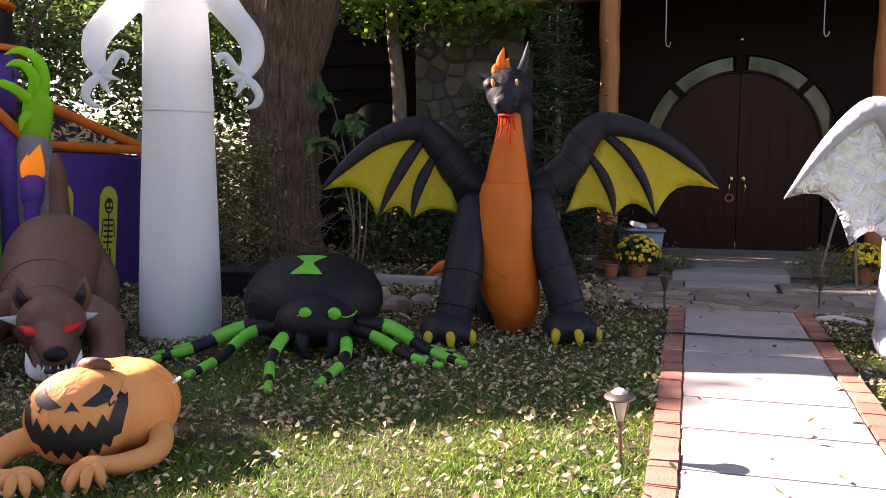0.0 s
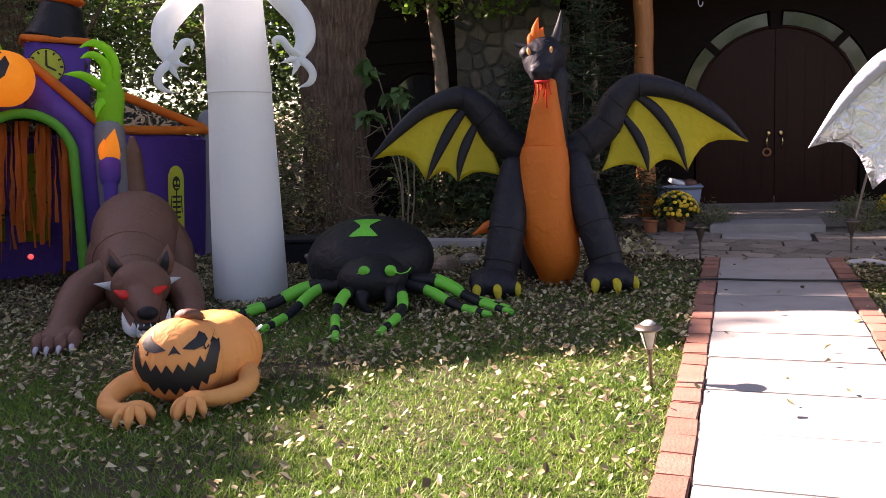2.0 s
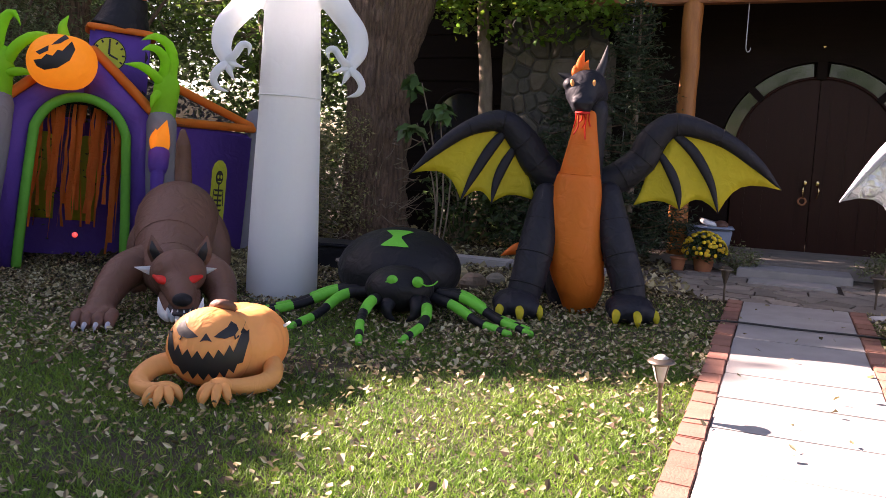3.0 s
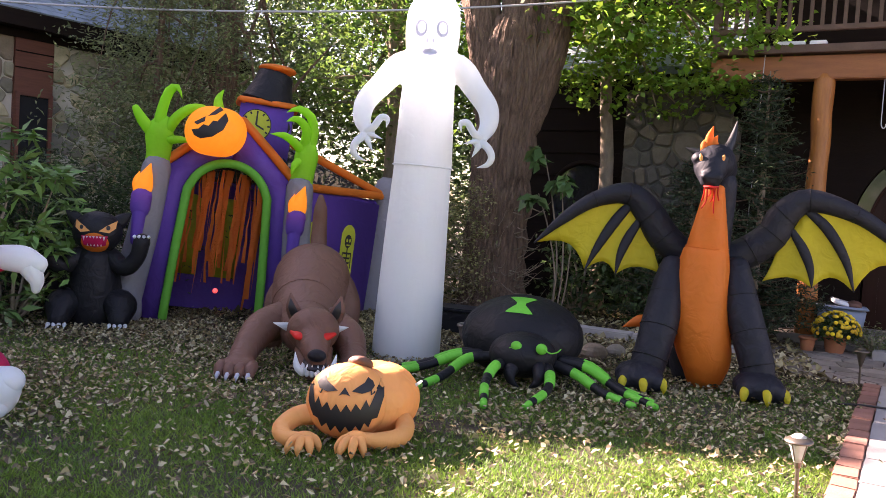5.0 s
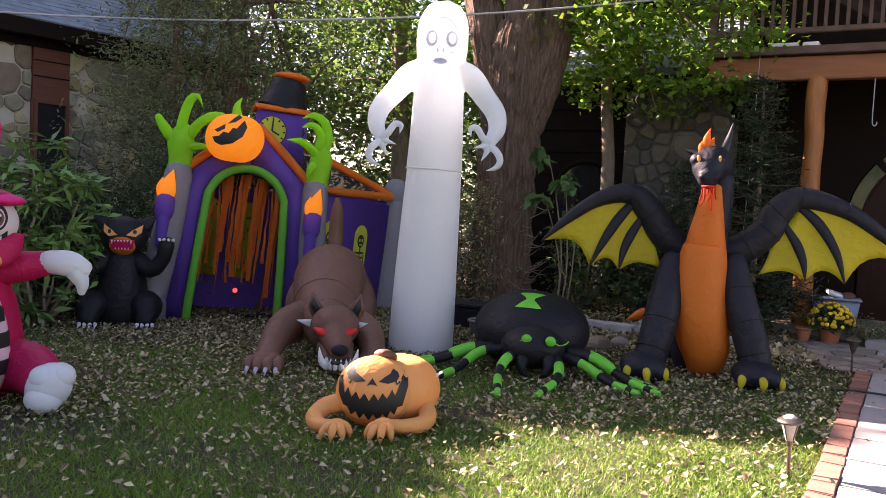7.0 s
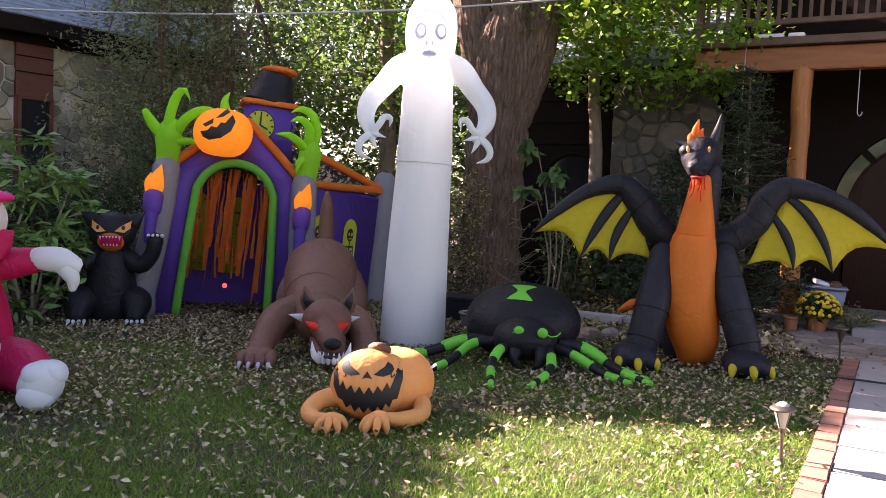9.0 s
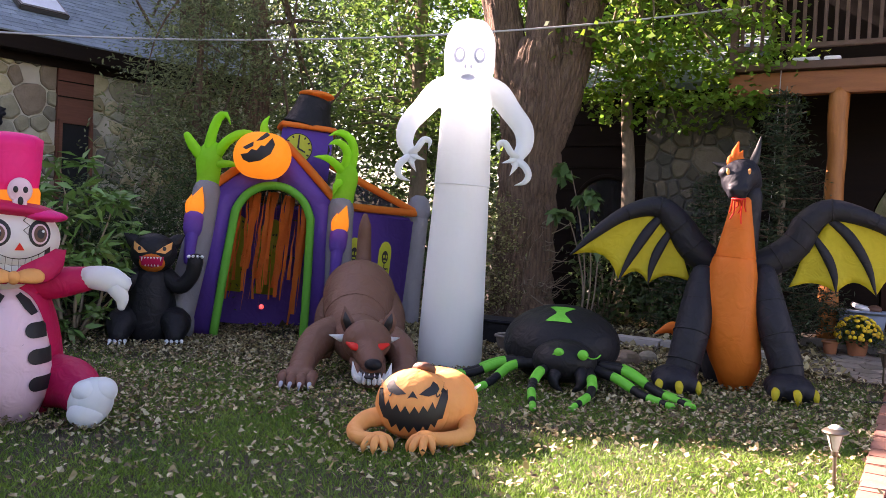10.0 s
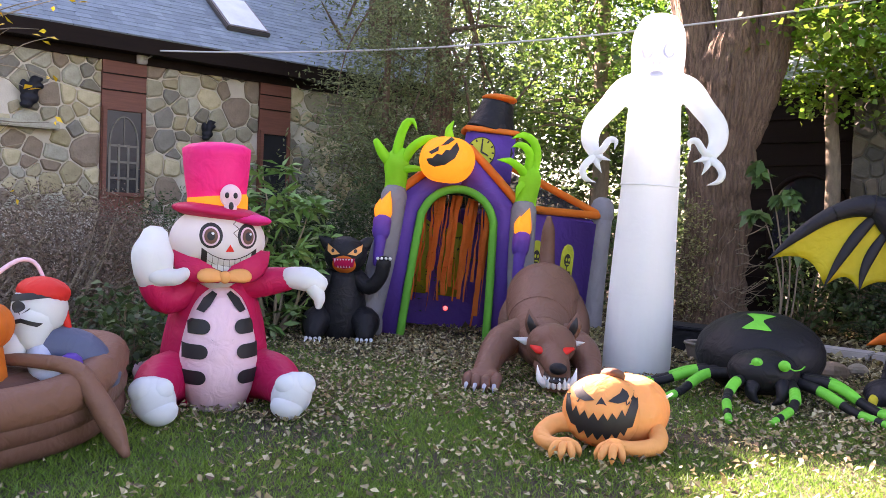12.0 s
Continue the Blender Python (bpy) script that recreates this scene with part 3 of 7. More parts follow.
# ---- stone work ----
def stone_wall(parent, x0, x1, z0, z1, y, seed, size=0.36, limit=300, skip=(), kind="stone"):
    """Rounded field stones of uneven size on the face of a wall, each with its own edges."""
    rr = random.Random(seed)
    for poly in stone_cells(rr, x0, x1, z0, z1, size, skip)[:limit]:
        bm = bmesh.new()
        mx, mz = sum(p[0] for p in poly) / len(poly), sum(p[1] for p in poly) / len(poly)
        # round the corners once, then raise a pillowed face
        rnd = []
        for i, a in enumerate(poly):
            b = poly[(i + 1) % len(poly)]
            rnd += [(a[0] * 0.87 + b[0] * 0.13, a[1] * 0.87 + b[1] * 0.13), (a[0] * 0.13 + b[0] * 0.87, a[1] * 0.13 + b[1] * 0.87)]
        up = rr.uniform(0.03, 0.06)
        base = [bm.verts.new((p[0] - mx, 0.01, p[1] - mz)) for p in rnd]
        mid = [bm.verts.new(((p[0] - mx) * 0.96, -up * 0.6, (p[1] - mz) * 0.96)) for p in rnd]
        top = [bm.verts.new(((p[0] - mx) * 0.78, -up + rr.uniform(-0.005, 0.005), (p[1] - mz) * 0.78)) for p in rnd]
        n = len(rnd)
        for r0, r1 in ((base, mid), (mid, top)):
            for k in range(n):
                bm.faces.new((r0[k], r0[(k + 1) % n], r1[(k + 1) % n], r1[k]))
        bm.faces.new(top)
        s = part("stone", bm, M[kind], parent, smooth=False)
        s.location = (mx, y, mz)


bm = bmesh.new()
box(bm, (-3.2, 2.1, 4.35), (3.6, 2.8, 0.12), (28, 0, 0))
part("wing_roof", bm, M["shingle"], house, "grey shingled lower roof", smooth=False)
bm = bmesh.new()
box(bm, (-3.2, 3.2, 4.6), (3.6, 0.15, 2.6))
part("wing_wall", bm, M["dark"], house, "dark timber wall over the lower roof", smooth=False)

pier = thing("stone_pier", HOUSE, "mortared field-stone pier beside the porch", "stone wall", kind="structure")
bm = bmesh.new()
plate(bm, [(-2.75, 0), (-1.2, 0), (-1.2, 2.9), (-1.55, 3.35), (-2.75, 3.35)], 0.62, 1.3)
part("core", bm, M["shademortar"], pier, smooth=False)
stone_wall(pier, -2.75, -1.2, 0.3, 3.3, 0.62, 5, 0.3, kind="shadestone")
back = thing("wall_back", HOUSE, "dark timber wall with an arched window", "wall", kind="structure")
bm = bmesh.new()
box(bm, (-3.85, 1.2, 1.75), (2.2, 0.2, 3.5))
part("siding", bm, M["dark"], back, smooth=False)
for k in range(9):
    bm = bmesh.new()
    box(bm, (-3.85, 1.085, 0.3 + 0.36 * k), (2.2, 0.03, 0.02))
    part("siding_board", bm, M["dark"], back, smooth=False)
bm = bmesh.new()
plate(bm, [(-4.05, 1.0), (-2.95, 1.0), (-2.95, 1.75)] + [(-3.5 + 0.55 * math.cos(a), 1.75 + 0.55 * math.sin(a)) for a in np.linspace(0, math.pi, 14)][1:], 1.06, 1.08)
part("arched_pane", bm, M["glass"], back, "dark arched window glass", smooth=False)
bm = bmesh.new()
tube(bm, [(-4.05, 1.05, 1.0), (-4.05, 1.05, 1.75)] + [(-3.5 - 0.55 * math.cos(a), 1.05, 1.75 + 0.55 * math.sin(a)) for a in np.linspace(0, math.pi, 10)][1:] + [(-2.95, 1.05, 1.0)], 0.04, 8, 2)
part("window_frame", bm, M["dark"], back)

# ---- stone hall ----
HALL = pose(-11.4, 5.7, 0, 0, 0, 69.0)
hall = thing("stone_hall", HALL, "field-stone house with slate shingle roof and leaded windows", "house", kind="structure")
bm = bmesh.new()
box(bm, (1.0, 0.3, 2.0), (14.0, 0.55, 4.1))
part("wall", bm, M["mortar"], hall, smooth=False)
panels = ((1.38, 2.05), (4.02, 4.62))
stone_wall(hall, -2.6, 7.0, 1.3, 3.8, 0.02, 8, 0.3, skip=[(a, b, 0, 5) for a, b in panels])
for a, b in panels:
    bm = bmesh.new()
    box(bm, ((a + b) / 2, 0.0, 2.0), (b - a, 0.1, 4.0))
    part("panel", bm, M["redwood"], hall, "red-stained timber panel", smooth=False)
    for z in (3.2, 3.45, 3.7):
        bm = bmesh.new()
        box(bm, ((a + b) / 2, -0.055, z), (b - a, 0.012, 0.02))
        part("panel_board", bm, M["dark"], hall, smooth=False)
    w0, w1, z0, z1 = a + 0.04, b - 0.04, 1.6, 2.92 if a < 2 else 2.8
    bm = bmesh.new()
    for x, z, sx, sz in ((w0, (z0 + z1) / 2, 0.06, z1 - z0 + 0.06), (w1, (z0 + z1) / 2, 0.06, z1 - z0 + 0.06), ((w0 + w1) / 2, z0, w1 - w0, 0.06), ((w0 + w1) / 2, z1, w1 - w0, 0.06)):
        box(bm, (x, -0.07, z), (sx, 0.06, sz), bevel=0.006)
    win = part("window", bm, M["redwood"], hall, "leaded window in a dark timber frame", smooth=False)
    bm = bmesh.new()
    box(bm, ((w0 + w1) / 2, -0.056, (z0 + z1) / 2), (w1 - w0 - 0.06, 0.008, z1 - z0 - 0.06))
    part("pane", bm, M["dullglass"], win, smooth=False)
    if a > 2:
        continue
    bm = bmesh.new()
    cx, half = (w0 + w1) / 2, (w1 - w0) / 2 - 0.08
    for z in (1.85, 2.1, 2.35):
        box(bm, (cx, -0.068, z), (half * 2, 0.014, 0.034))
    for x in (-half, -half / 3, half / 3, half):
        box(bm, (cx + x, -0.068, 2.0), (0.034, 0.014, 0.75))
    arcs = [(cx + half * math.cos(t), -0.068, 2.38 + 0.42 * math.sin(t)) for t in np.linspace(0, math.pi, 9)]
    tube(bm, arcs, 0.014, 6, 2)
    tube(bm, [(cx, -0.068, 2.35), (cx, -0.068, 2.8)], 0.009, 6, 2)
    part("lead_bar", bm, M["lead"], win, "pale leaded glazing bars", smooth=False)
bm = bmesh.new()
box(bm, (1.0, -0.35, 3.9), (14.6, 0.12, 0.26))
box(bm, (1.0, -0.16, 3.8), (14.4, 0.4, 0.04))
box(bm, (1.0, -0.03, 3.72), (14.4, 0.1, 0.14))
part("eave", bm, M["dark"], hall, "dark brown eave board and soffit", smooth=False)
PITCH = 36
roof = thing("roof", Matrix.Identity(4), "", "")
roof.parent, roof.matrix_basis = hall, pose(1.0, -0.42, 4.02, PITCH, 0, 0)
bm = bmesh.new()
box(bm, (0, 3.2, -0.06), (14.6, 6.4, 0.1))
part("roof_deck", bm, M["shingle"], roof, smooth=False)
rows_v = []
rr = np.random.default_rng(2)
for j in range(44):
    x = -7.3 + (j % 2) * 0.12
    while x < 7.25:
        w = rr.uniform(0.2, 0.32)
        y0, th = 0.145 * j, rr.uniform(0.006, 0.012)
        rows_v.append([(x, y0, th), (x + w - 0.008, y0, th), (x + w - 0.008, y0 + 0.17, 0.002), (x, y0 + 0.17, 0.002)])
        rows_v.append([(x, y0, -0.01), (x + w - 0.008, y0, -0.01), (x + w - 0.008, y0, th), (x, y0, th)])
        x += w
sh = new("shingle", raw_mesh("shingle", np.array(rows_v), 4, M["shingle"]))
sh.parent = roof
tagged(sh, kind="stuff")
bm = bmesh.new()
box(bm, (2.9, 1.45, 0.05), (0.82, 1.3, 0.1), bevel=0.02)
skylight = part("skylight", bm, M["steel"], roof, "flat glazed roof skylight", smooth=False)
bm = bmesh.new()
box(bm, (2.9, 1.45, 0.1), (0.7, 1.18, 0.02))
part("sky_toned_glass", bm, M["skyglass"], skylight, smooth=False)
bm = bmesh.new()
box(bm, (0, 6.2 + 3, -3.0), (14.6, 6.0, 0.2), (-2 * PITCH, 0, 0))
part("roof_back", bm, M["shingle"], roof, smooth=False)
bm = bmesh.new()
box(bm, (1.95, -0.1, 3.75), (0.16, 0.12, 0.2), bevel=0.015)
tube(bm, [(1.95, -0.14, 3.85), (2.0, -0.25, 3.95), (2.08, -0.3, 3.82), (1.98, -0.2, 3.72)], 0.012, 6)
part("meter_box", bm, M["wire"], hall, "grey wire junction box with a loop of cable")
for x, z in ((0.35, 3.05), (3.05, 2.75)):
    b = bmesh.new()
    k = 1.0 if x < 1 else 0.72
    for px, pz, rx, rz in ((0, -0.12, 0.13, 0.1), (0.02, 0.0, 0.1, 0.12), (0.07, 0.13, 0.075, 0.08), (-0.08, 0.02, 0.06, 0.12), (0.12, 0.06, 0.07, 0.05), (-0.04, -0.22, 0.09, 0.06), (0.14, 0.16, 0.04, 0.03)):
        blob(b, (px * k, -0.1, pz * k), (rx * k, 0.075, rz * k), (0, 25 * px, 0), u=14, v=10)
    box(b, (0, -0.02, -0.1), (0.06, 0.2, 0.06))
    b = fused(b, 0.014, 2)
    ob = part("wall_ornament", b, M["charcoal"])
    ob.matrix_basis = HALL @ pose(x, -0.02, z)
    tagged(ob, "dark carved ornament fixed to the stone wall", "ornament", "wall ornaments")
bm = bmesh.new()
box(bm, (0.1, -0.1, 2.55), (1.3, 0.24, 0.1), bevel=0.02)
part("stone_ledge", bm, M["stone"], hall, "projecting grey stone ledge", smooth=False)
a, b = HALL @ Vector((2.05, -0.3, 3.85)), Vector((0.6, 10.5, 4.55))
bm = bmesh.new()
tube(bm, [a.lerp(b, t) - Vector((0, 0, 0.5 * 4 * t * (1 - t) * 0.6)) for t in np.linspace(0, 1, 12)], 0.014, 8, 3)
tagged(part("overhead_wire", bm, M["wire"]), "pale overhead cable strung between the two houses", "cable")


# ---- blow-up ghost ----
def ghost(m):
    """One puffed figure: a tall column with head, arms and clawed fingers."""
    bm = bmesh.new()
    claws = []
    tube(bm, [(0, 0, 0.02), (0, 0, 0.1), (0.02, 0, 0.9), (0.05, 0, 1.8)], [0.3, 0.325, 0.305, 0.272], 28, 5)
    tube(bm, [(0.05, 0, 1.82), (0.055, 0, 2.2), (0.06, 0, 2.6), (0.065, 0, 2.78), (0.07, 0, 2.9)], [0.278, 0.262, 0.245, 0.22, 0.17], 28, 5)
    tube(bm, [(0.07, 0, 2.88), (0.07, 0, 2.97), (0.07, 0, 3.12), (0.075, 0, 3.27), (0.075, 0, 3.36)], [0.235, 0.25, 0.255, 0.24, 0.2], 24, 5, flat=0.9, blunt=0.5)
    for s in (-1, 1):
        tube(bm, [(s * 0.1 + 0.07, 0, 2.8), (s * 0.29 + 0.07, -0.02, 2.73), (s * 0.44 + 0.065, -0.06, 2.55), (s * 0.565 + 0.06, -0.12, 2.38), (s * 0.585 + 0.055, -0.18, 2.22), (s * 0.53 + 0.05, -0.25, 2.1)],
             [0.12, 0.125, 0.108, 0.1, 0.085, 0.06], 16, 4)
        blob(bm, (s * 0.51 + 0.05, -0.27, 2.07), (0.07, 0.045, 0.08))
        for tip, rad in (([(0.0, 0.02), (0.07, 0.07), (0.14, 0.17), (0.21, 0.155), (0.2, 0.07)], [0.045, 0.042, 0.04, 0.032, 0.004]),
                         ([(0.02, -0.01), (0.08, -0.03), (0.165, -0.055)], [0.042, 0.03, 0.003]),
                         ([(0.0, -0.03), (0.02, -0.1), (0.07, -0.19)], [0.045, 0.03, 0.003]),
                         ([(-0.02, -0.02), (-0.1, -0.09), (-0.14, -0.18), (-0.1, -0.26), (0.01, -0.3)], [0.045, 0.045, 0.042, 0.032, 0.003])):
            pts = [(s * (0.51 - u * 0.85) + 0.05, -0.29 - 0.03 * (n > 0), 2.07 + z * 0.85) for n, (u, z) in enumerate(tip)]
            claws.append(bmesh.new())
            tube(claws[-1], pts, [r * 0.85 for r in rad], 10, 4, flat=0.75)
    bm = fused(bm, 0.016, 3)
    prints = [("mouth", bmesh.new()), ("eye", bmesh.new()), ("eye", bmesh.new())]
    printed(prints[0][1], oval(0.06, 2.85, 0.07, 0.032, 8), bm, Matrix.Identity(4), 0.006)
    for x, (_, face) in zip((-0.09, 0.1), prints[1:]):
        outer, inner = oval(x + 0.06, 3.06, 0.055, 0.075, 20), oval(x + 0.065, 3.067, 0.036, 0.052, 20)
        for k in range(20):
            j = (k + 1) % 20
            printed(face, [outer[k], outer[j], inner[j], inner[k]], bm, Matrix.Identity(4), 0.006, 0, 0)
        bmesh.ops.remove_doubles(face, verts=face.verts, dist=0.001)
    for crack in ([(-0.1, 3.26), (-0.02, 3.25), (0.08, 3.26), (0.15, 3.23), (0.21, 3.15)], [(0.05, 3.25), (0.04, 3.2), (0.03, 3.17)], [(0.2, 3.02), (0.18, 2.94), (0.14, 2.93)]):
        prints.append(("crack", bmesh.new()))
        for (x0, z0), (x1, z1) in zip(crack, crack[1:]):
            printed(prints[-1][1], [(x0, z0 - 0.004), (x1, z1 - 0.004), (x1 + 0.004, z1 + 0.004), (x0 + 0.004, z0 + 0.004)], bm, Matrix.Identity(4), 0.006, 0, 0)
    for x in (0.03, 0.085):
        prints.append(("nostril", bmesh.new()))
        printed(prints[-1][1], oval(x, 2.95, 0.01, 0.02, 8), bm, Matrix.Identity(4), 0.006)
    skin = bm
    t = thing("inflatable_ghost", m, "very tall white blow-up ghost with clawed arms standing on the lawn", "inflatable")
    part("body", skin, M["white"], t)
    for c in claws:
        part("claw_finger", c, M["white"], t)
    for name, face in prints:
        part(name, face, M["ice"], t, "pale grey printed " + name)
    b = bmesh.new()
    tube(b, [(0.05 + 0.279 * math.cos(a), 0.279 * math.sin(a), 1.81 - 0.01 * math.cos(a)) for a in np.linspace(0, 2 * math.pi, 25)], 0.009, 6, 1)
    part("seam", b, M["white"], t, "sewn seam round the waist")
    return t


ghost(pose(-2.3, 6.45, 0, 0, 0, 16))


# ---- blow-up pumpkin ----
def pumpkin_crawler(m):
    t = thing("inflatable_pumpkin", m, "orange blow-up jack-o'-lantern crawling on bent arms", "inflatable")
    body = bmesh.new()
    for k in range(9):
        a = 2 * math.pi * k / 9
        blob(body, (0.1 + 0.1 * math.cos(a), 0.16 + 0.11 * math.sin(a), 0.21), (0.2, 0.21, 0.215), u=20, v=14)
    body = fused(body, 0.014, 2)
    head = bmesh.new()
    blob(head, (-0.04, -0.05, 0.228), (0.255, 0.215, 0.232), (-14, 0, 0), u=32, v=20)
    F = pose(-0.05, -0.3, 0.225)
    mouth = [(-0.222, 0.115), (-0.2, 0.04), (-0.175, -0.03), (-0.155, 0.01), (-0.13, -0.045), (-0.1, -0.01), (-0.075, -0.055), (-0.045, -0.015), (-0.015, -0.06), (0.015, -0.015), (0.045, -0.055),
             (0.07, -0.01), (0.1, -0.045), (0.13, 0.01), (0.15, -0.03), (0.19, 0.04), (0.222, 0.12), (0.232, -0.0), (0.2, -0.115), (0.17, -0.1), (0.15, -0.15), (0.125, -0.12), (0.1, -0.175), (0.075, -0.135),
             (0.045, -0.185), (0.015, -0.14), (-0.015, -0.185), (-0.045, -0.14), (-0.075, -0.18), (-0.1, -0.13), (-0.13, -0.16), (-0.155, -0.11), (-0.185, -0.12), (-0.22, -0.05)]
    mouth = [(x * 0.97, z * 1.05 + 0.05 + 0.02 * (abs(x) > 0.18)) for x, z in mouth]
    prints = [("mouth", mouth), ("nose", [(0, 0.125), (0.034, 0.078), (0.012, 0.088), (-0.012, 0.088), (-0.034, 0.078)])]
    for s in (-1, 1):
        prints.append(("eye", [(s * 0.04, 0.105), (s * 0.075, 0.13), (s * 0.11, 0.15), (s * 0.125, 0.175), (s * 0.155, 0.155), (s * 0.168, 0.13), (s * 0.15, 0.105), (s * 0.1, 0.093)]))
    done = []
    for name, poly in prints:
        b = bmesh.new()
        printed(b, poly, head, F, 0.005, 0, 4)
        done.append((name, b))
    part("body", body, M["amber"], t)
    hd = part("head", head, M["amber"], t)
    for name, b in done:
        part(name, b, M["ink"], hd, "black printed " + name)
    b = bmesh.new()
    tube(b, [(-0.02, 0.06, 0.4), (-0.03, 0.02, 0.455), (0.02, -0.03, 0.475), (0.07, 0.0, 0.45), (0.05, 0.05, 0.41)], [0.036, 0.032, 0.03, 0.027, 0.02], 12, 4)
    for k in range(5):
        a = 2 * math.pi * k / 5
        tube(b, [(0, 0.06, 0.415), (0.06 * math.cos(a), 0.06 + 0.06 * math.sin(a), 0.425), (0.12 * math.cos(a), 0.06 + 0.11 * math.sin(a), 0.4)], [0.03, 0.026, 0.005], 8, 3, flat=0.5)
    part("stem", b, M["brown"], t, "brown curled stem")
    for pts, palm, tips in (([(-0.19, -0.06, 0.15), (-0.34, -0.1, 0.13), (-0.41, -0.22, 0.085), (-0.36, -0.33, 0.065), (-0.28, -0.36, 0.07)], (-0.25, -0.37, 0.075), ((-0.34, -0.46), (-0.275, -0.49), (-0.205, -0.475), (-0.165, -0.39))),
                            ([(0.22, 0.04, 0.15), (0.31, -0.06, 0.11), (0.29, -0.22, 0.075), (0.17, -0.31, 0.07), (0.08, -0.35, 0.085)], (0.04, -0.36, 0.09), ((-0.07, -0.4), (-0.045, -0.47), (0.025, -0.49), (0.09, -0.45)))):
        b = bmesh.new()
        tube(b, pts, [0.07, 0.06, 0.055, 0.048, 0.04], 14, 4)
        arm = part("arm", b, M["amber"], t)
        b = bmesh.new()
        blob(b, palm, (0.07, 0.06, 0.045))
        part("palm", b, M["amber"], arm)
        for tx, ty in tips:
            b = bmesh.new()
            p, q = Vector(palm), Vector((tx, ty, 0.012))
            tube(b, [p.lerp(q, 0.2) + Vector((0, 0, 0.012)), p.lerp(q, 0.6) + Vector((0, 0, 0.045)), p.lerp(q, 0.92) + Vector((0, 0, 0.03)), q], [0.03, 0.028, 0.022, 0.005], 10, 4)
            part("finger", b, M["amber"], arm)
    for x, y in ((0.37, 0.12), (-0.24, 0.18)):
        b = bmesh.new()
        tube(b, [(x - 0.02, y, 0.3), (x + (0.03 if x > 0 else -0.03), y - 0.02, 0.34)], [0.012, 0.008], 8, 2)
        part("tether_tab", b, M["white"], t, "white tether tab")
    return t


pumpkin_crawler(pose(-1.71, 3.72, 0, 0, 0, 18))


# ---- blow-up spider ----
def spider(m):
    t = thing("inflatable_spider", m, "black blow-up spider with green-banded legs and green eyes", "inflatable")
    b = bmesh.new()
    blob(b, (-0.075, 0.4, 0.34), (0.545, 0.5, 0.36), (8, 0, 0), u=36, v=22)
    mark = bmesh.new()
    printed(mark, [(-0.12, 0.12), (-0.085, 0.132), (0.085, 0.132), (0.12, 0.12), (0.04, 0.016), (0.04, -0.016), (0.12, -0.12), (0.085, -0.13), (-0.085, -0.13), (-0.12, -0.12), (-0.04, -0.016), (-0.04, 0.016)],
            b, Matrix.Translation((-0.06, 0.16, 0.66)) @ pose(0, 0, 0, -52, 0, 0), 0.006, 0, 4)
    ab = part("abdomen", b, M["black"], t)
    part("mark", mark, M["green"], ab, "green hourglass mark")
    b = bmesh.new()
    blob(b, (0.03, -0.1, 0.26), (0.285, 0.26, 0.19), u=28, v=16)
    hd = part("head", b, M["black"], t)
    for x in (0.01, 0.215):
        b = bmesh.new()
        blob(b, (x, -0.31, 0.355), (0.047, 0.03, 0.045))
        part("eye", b, M["green"], hd, "round green eye")
    for s, x in ((-1, 0.01), (1, 0.215)):
        b = bmesh.new()
        k = 1.0 if s < 0 else 0.55
        tube(b, [(x + s * 0.04, -0.325, 0.345), (x + s * (0.04 + 0.06 * k), -0.29, 0.325), (x + s * (0.04 + 0.13 * k), -0.21, 0.325), (x + s * (0.04 + 0.17 * k), -0.16, 0.345)], 0.006, 6, 4)
        part("brow", b, M["green"], hd, "thin green line")
    for s in (-1, 1):
        b = bmesh.new()
        tube(b, [(0.1 + s * 0.1, -0.28, 0.2), (0.1 + s * 0.12, -0.35, 0.15), (0.1 + s * 0.1, -0.38, 0.09), (0.1 + s * 0.04, -0.38, 0.045)], [0.06, 0.055, 0.034, 0.005], 12, 4)
        part("fang", b, M["black"], hd)
    legs = [[(-0.1, -0.26, 0.2), (-0.13, -0.45, 0.2), (-0.15, -0.66, 0.11), (-0.06, -1.08, 0.03)], [(-0.2, -0.1, 0.22), (-0.42, -0.18, 0.19), (-0.55, -0.48, 0.08), (-0.68, -0.78, 0.03)],
            [(-0.28, 0.02, 0.22), (-0.55, -0.06, 0.18), (-0.78, -0.18, 0.09), (-1.08, -0.38, 0.03)], [(-0.3, 0.1, 0.22), (-0.58, 0.04, 0.18), (-0.84, -0.06, 0.08), (-1.1, -0.22, 0.03)],
            [(0.26, -0.24, 0.2), (0.31, -0.4, 0.16), (0.32, -0.62, 0.09), (0.22, -0.95, 0.03)], [(0.3, -0.1, 0.2), (0.5, -0.2, 0.16), (0.72, -0.34, 0.07), (0.97, -0.5, 0.03)],
            [(0.34, -0.02, 0.22), (0.58, -0.08, 0.2), (0.84, -0.2, 0.08), (1.13, -0.44, 0.03)], [(0.34, 0.05, 0.22), (0.56, 0.04, 0.2), (0.82, -0.06, 0.07), (1.1, -0.3, 0.03)]]
    for pts in legs:
        fine = catmull(pts, 5)
        leg = None
        for i, (c0, c1, r) in enumerate(((0, 4, 0.045), (4, 8, 0.043), (8, 11, 0.036), (11, 13, 0.035), (13, 14, 0.03), (14, 15, 0.028))):
            seg = [tuple(v) for v in fine[c0:c1 + 1]]
            b = bmesh.new()
            tube(b, seg, [r] * len(seg), 12, 2, blunt=0.6)
            if leg is None:
                leg = part("leg", b, M["black"], t)
            else:
                part("band" if i % 2 else "joint", b, M["green"] if i % 2 else M["black"], leg, "green band" if i % 2 else "")
    return t


spider(pose(-1.08, 5.86, 0))


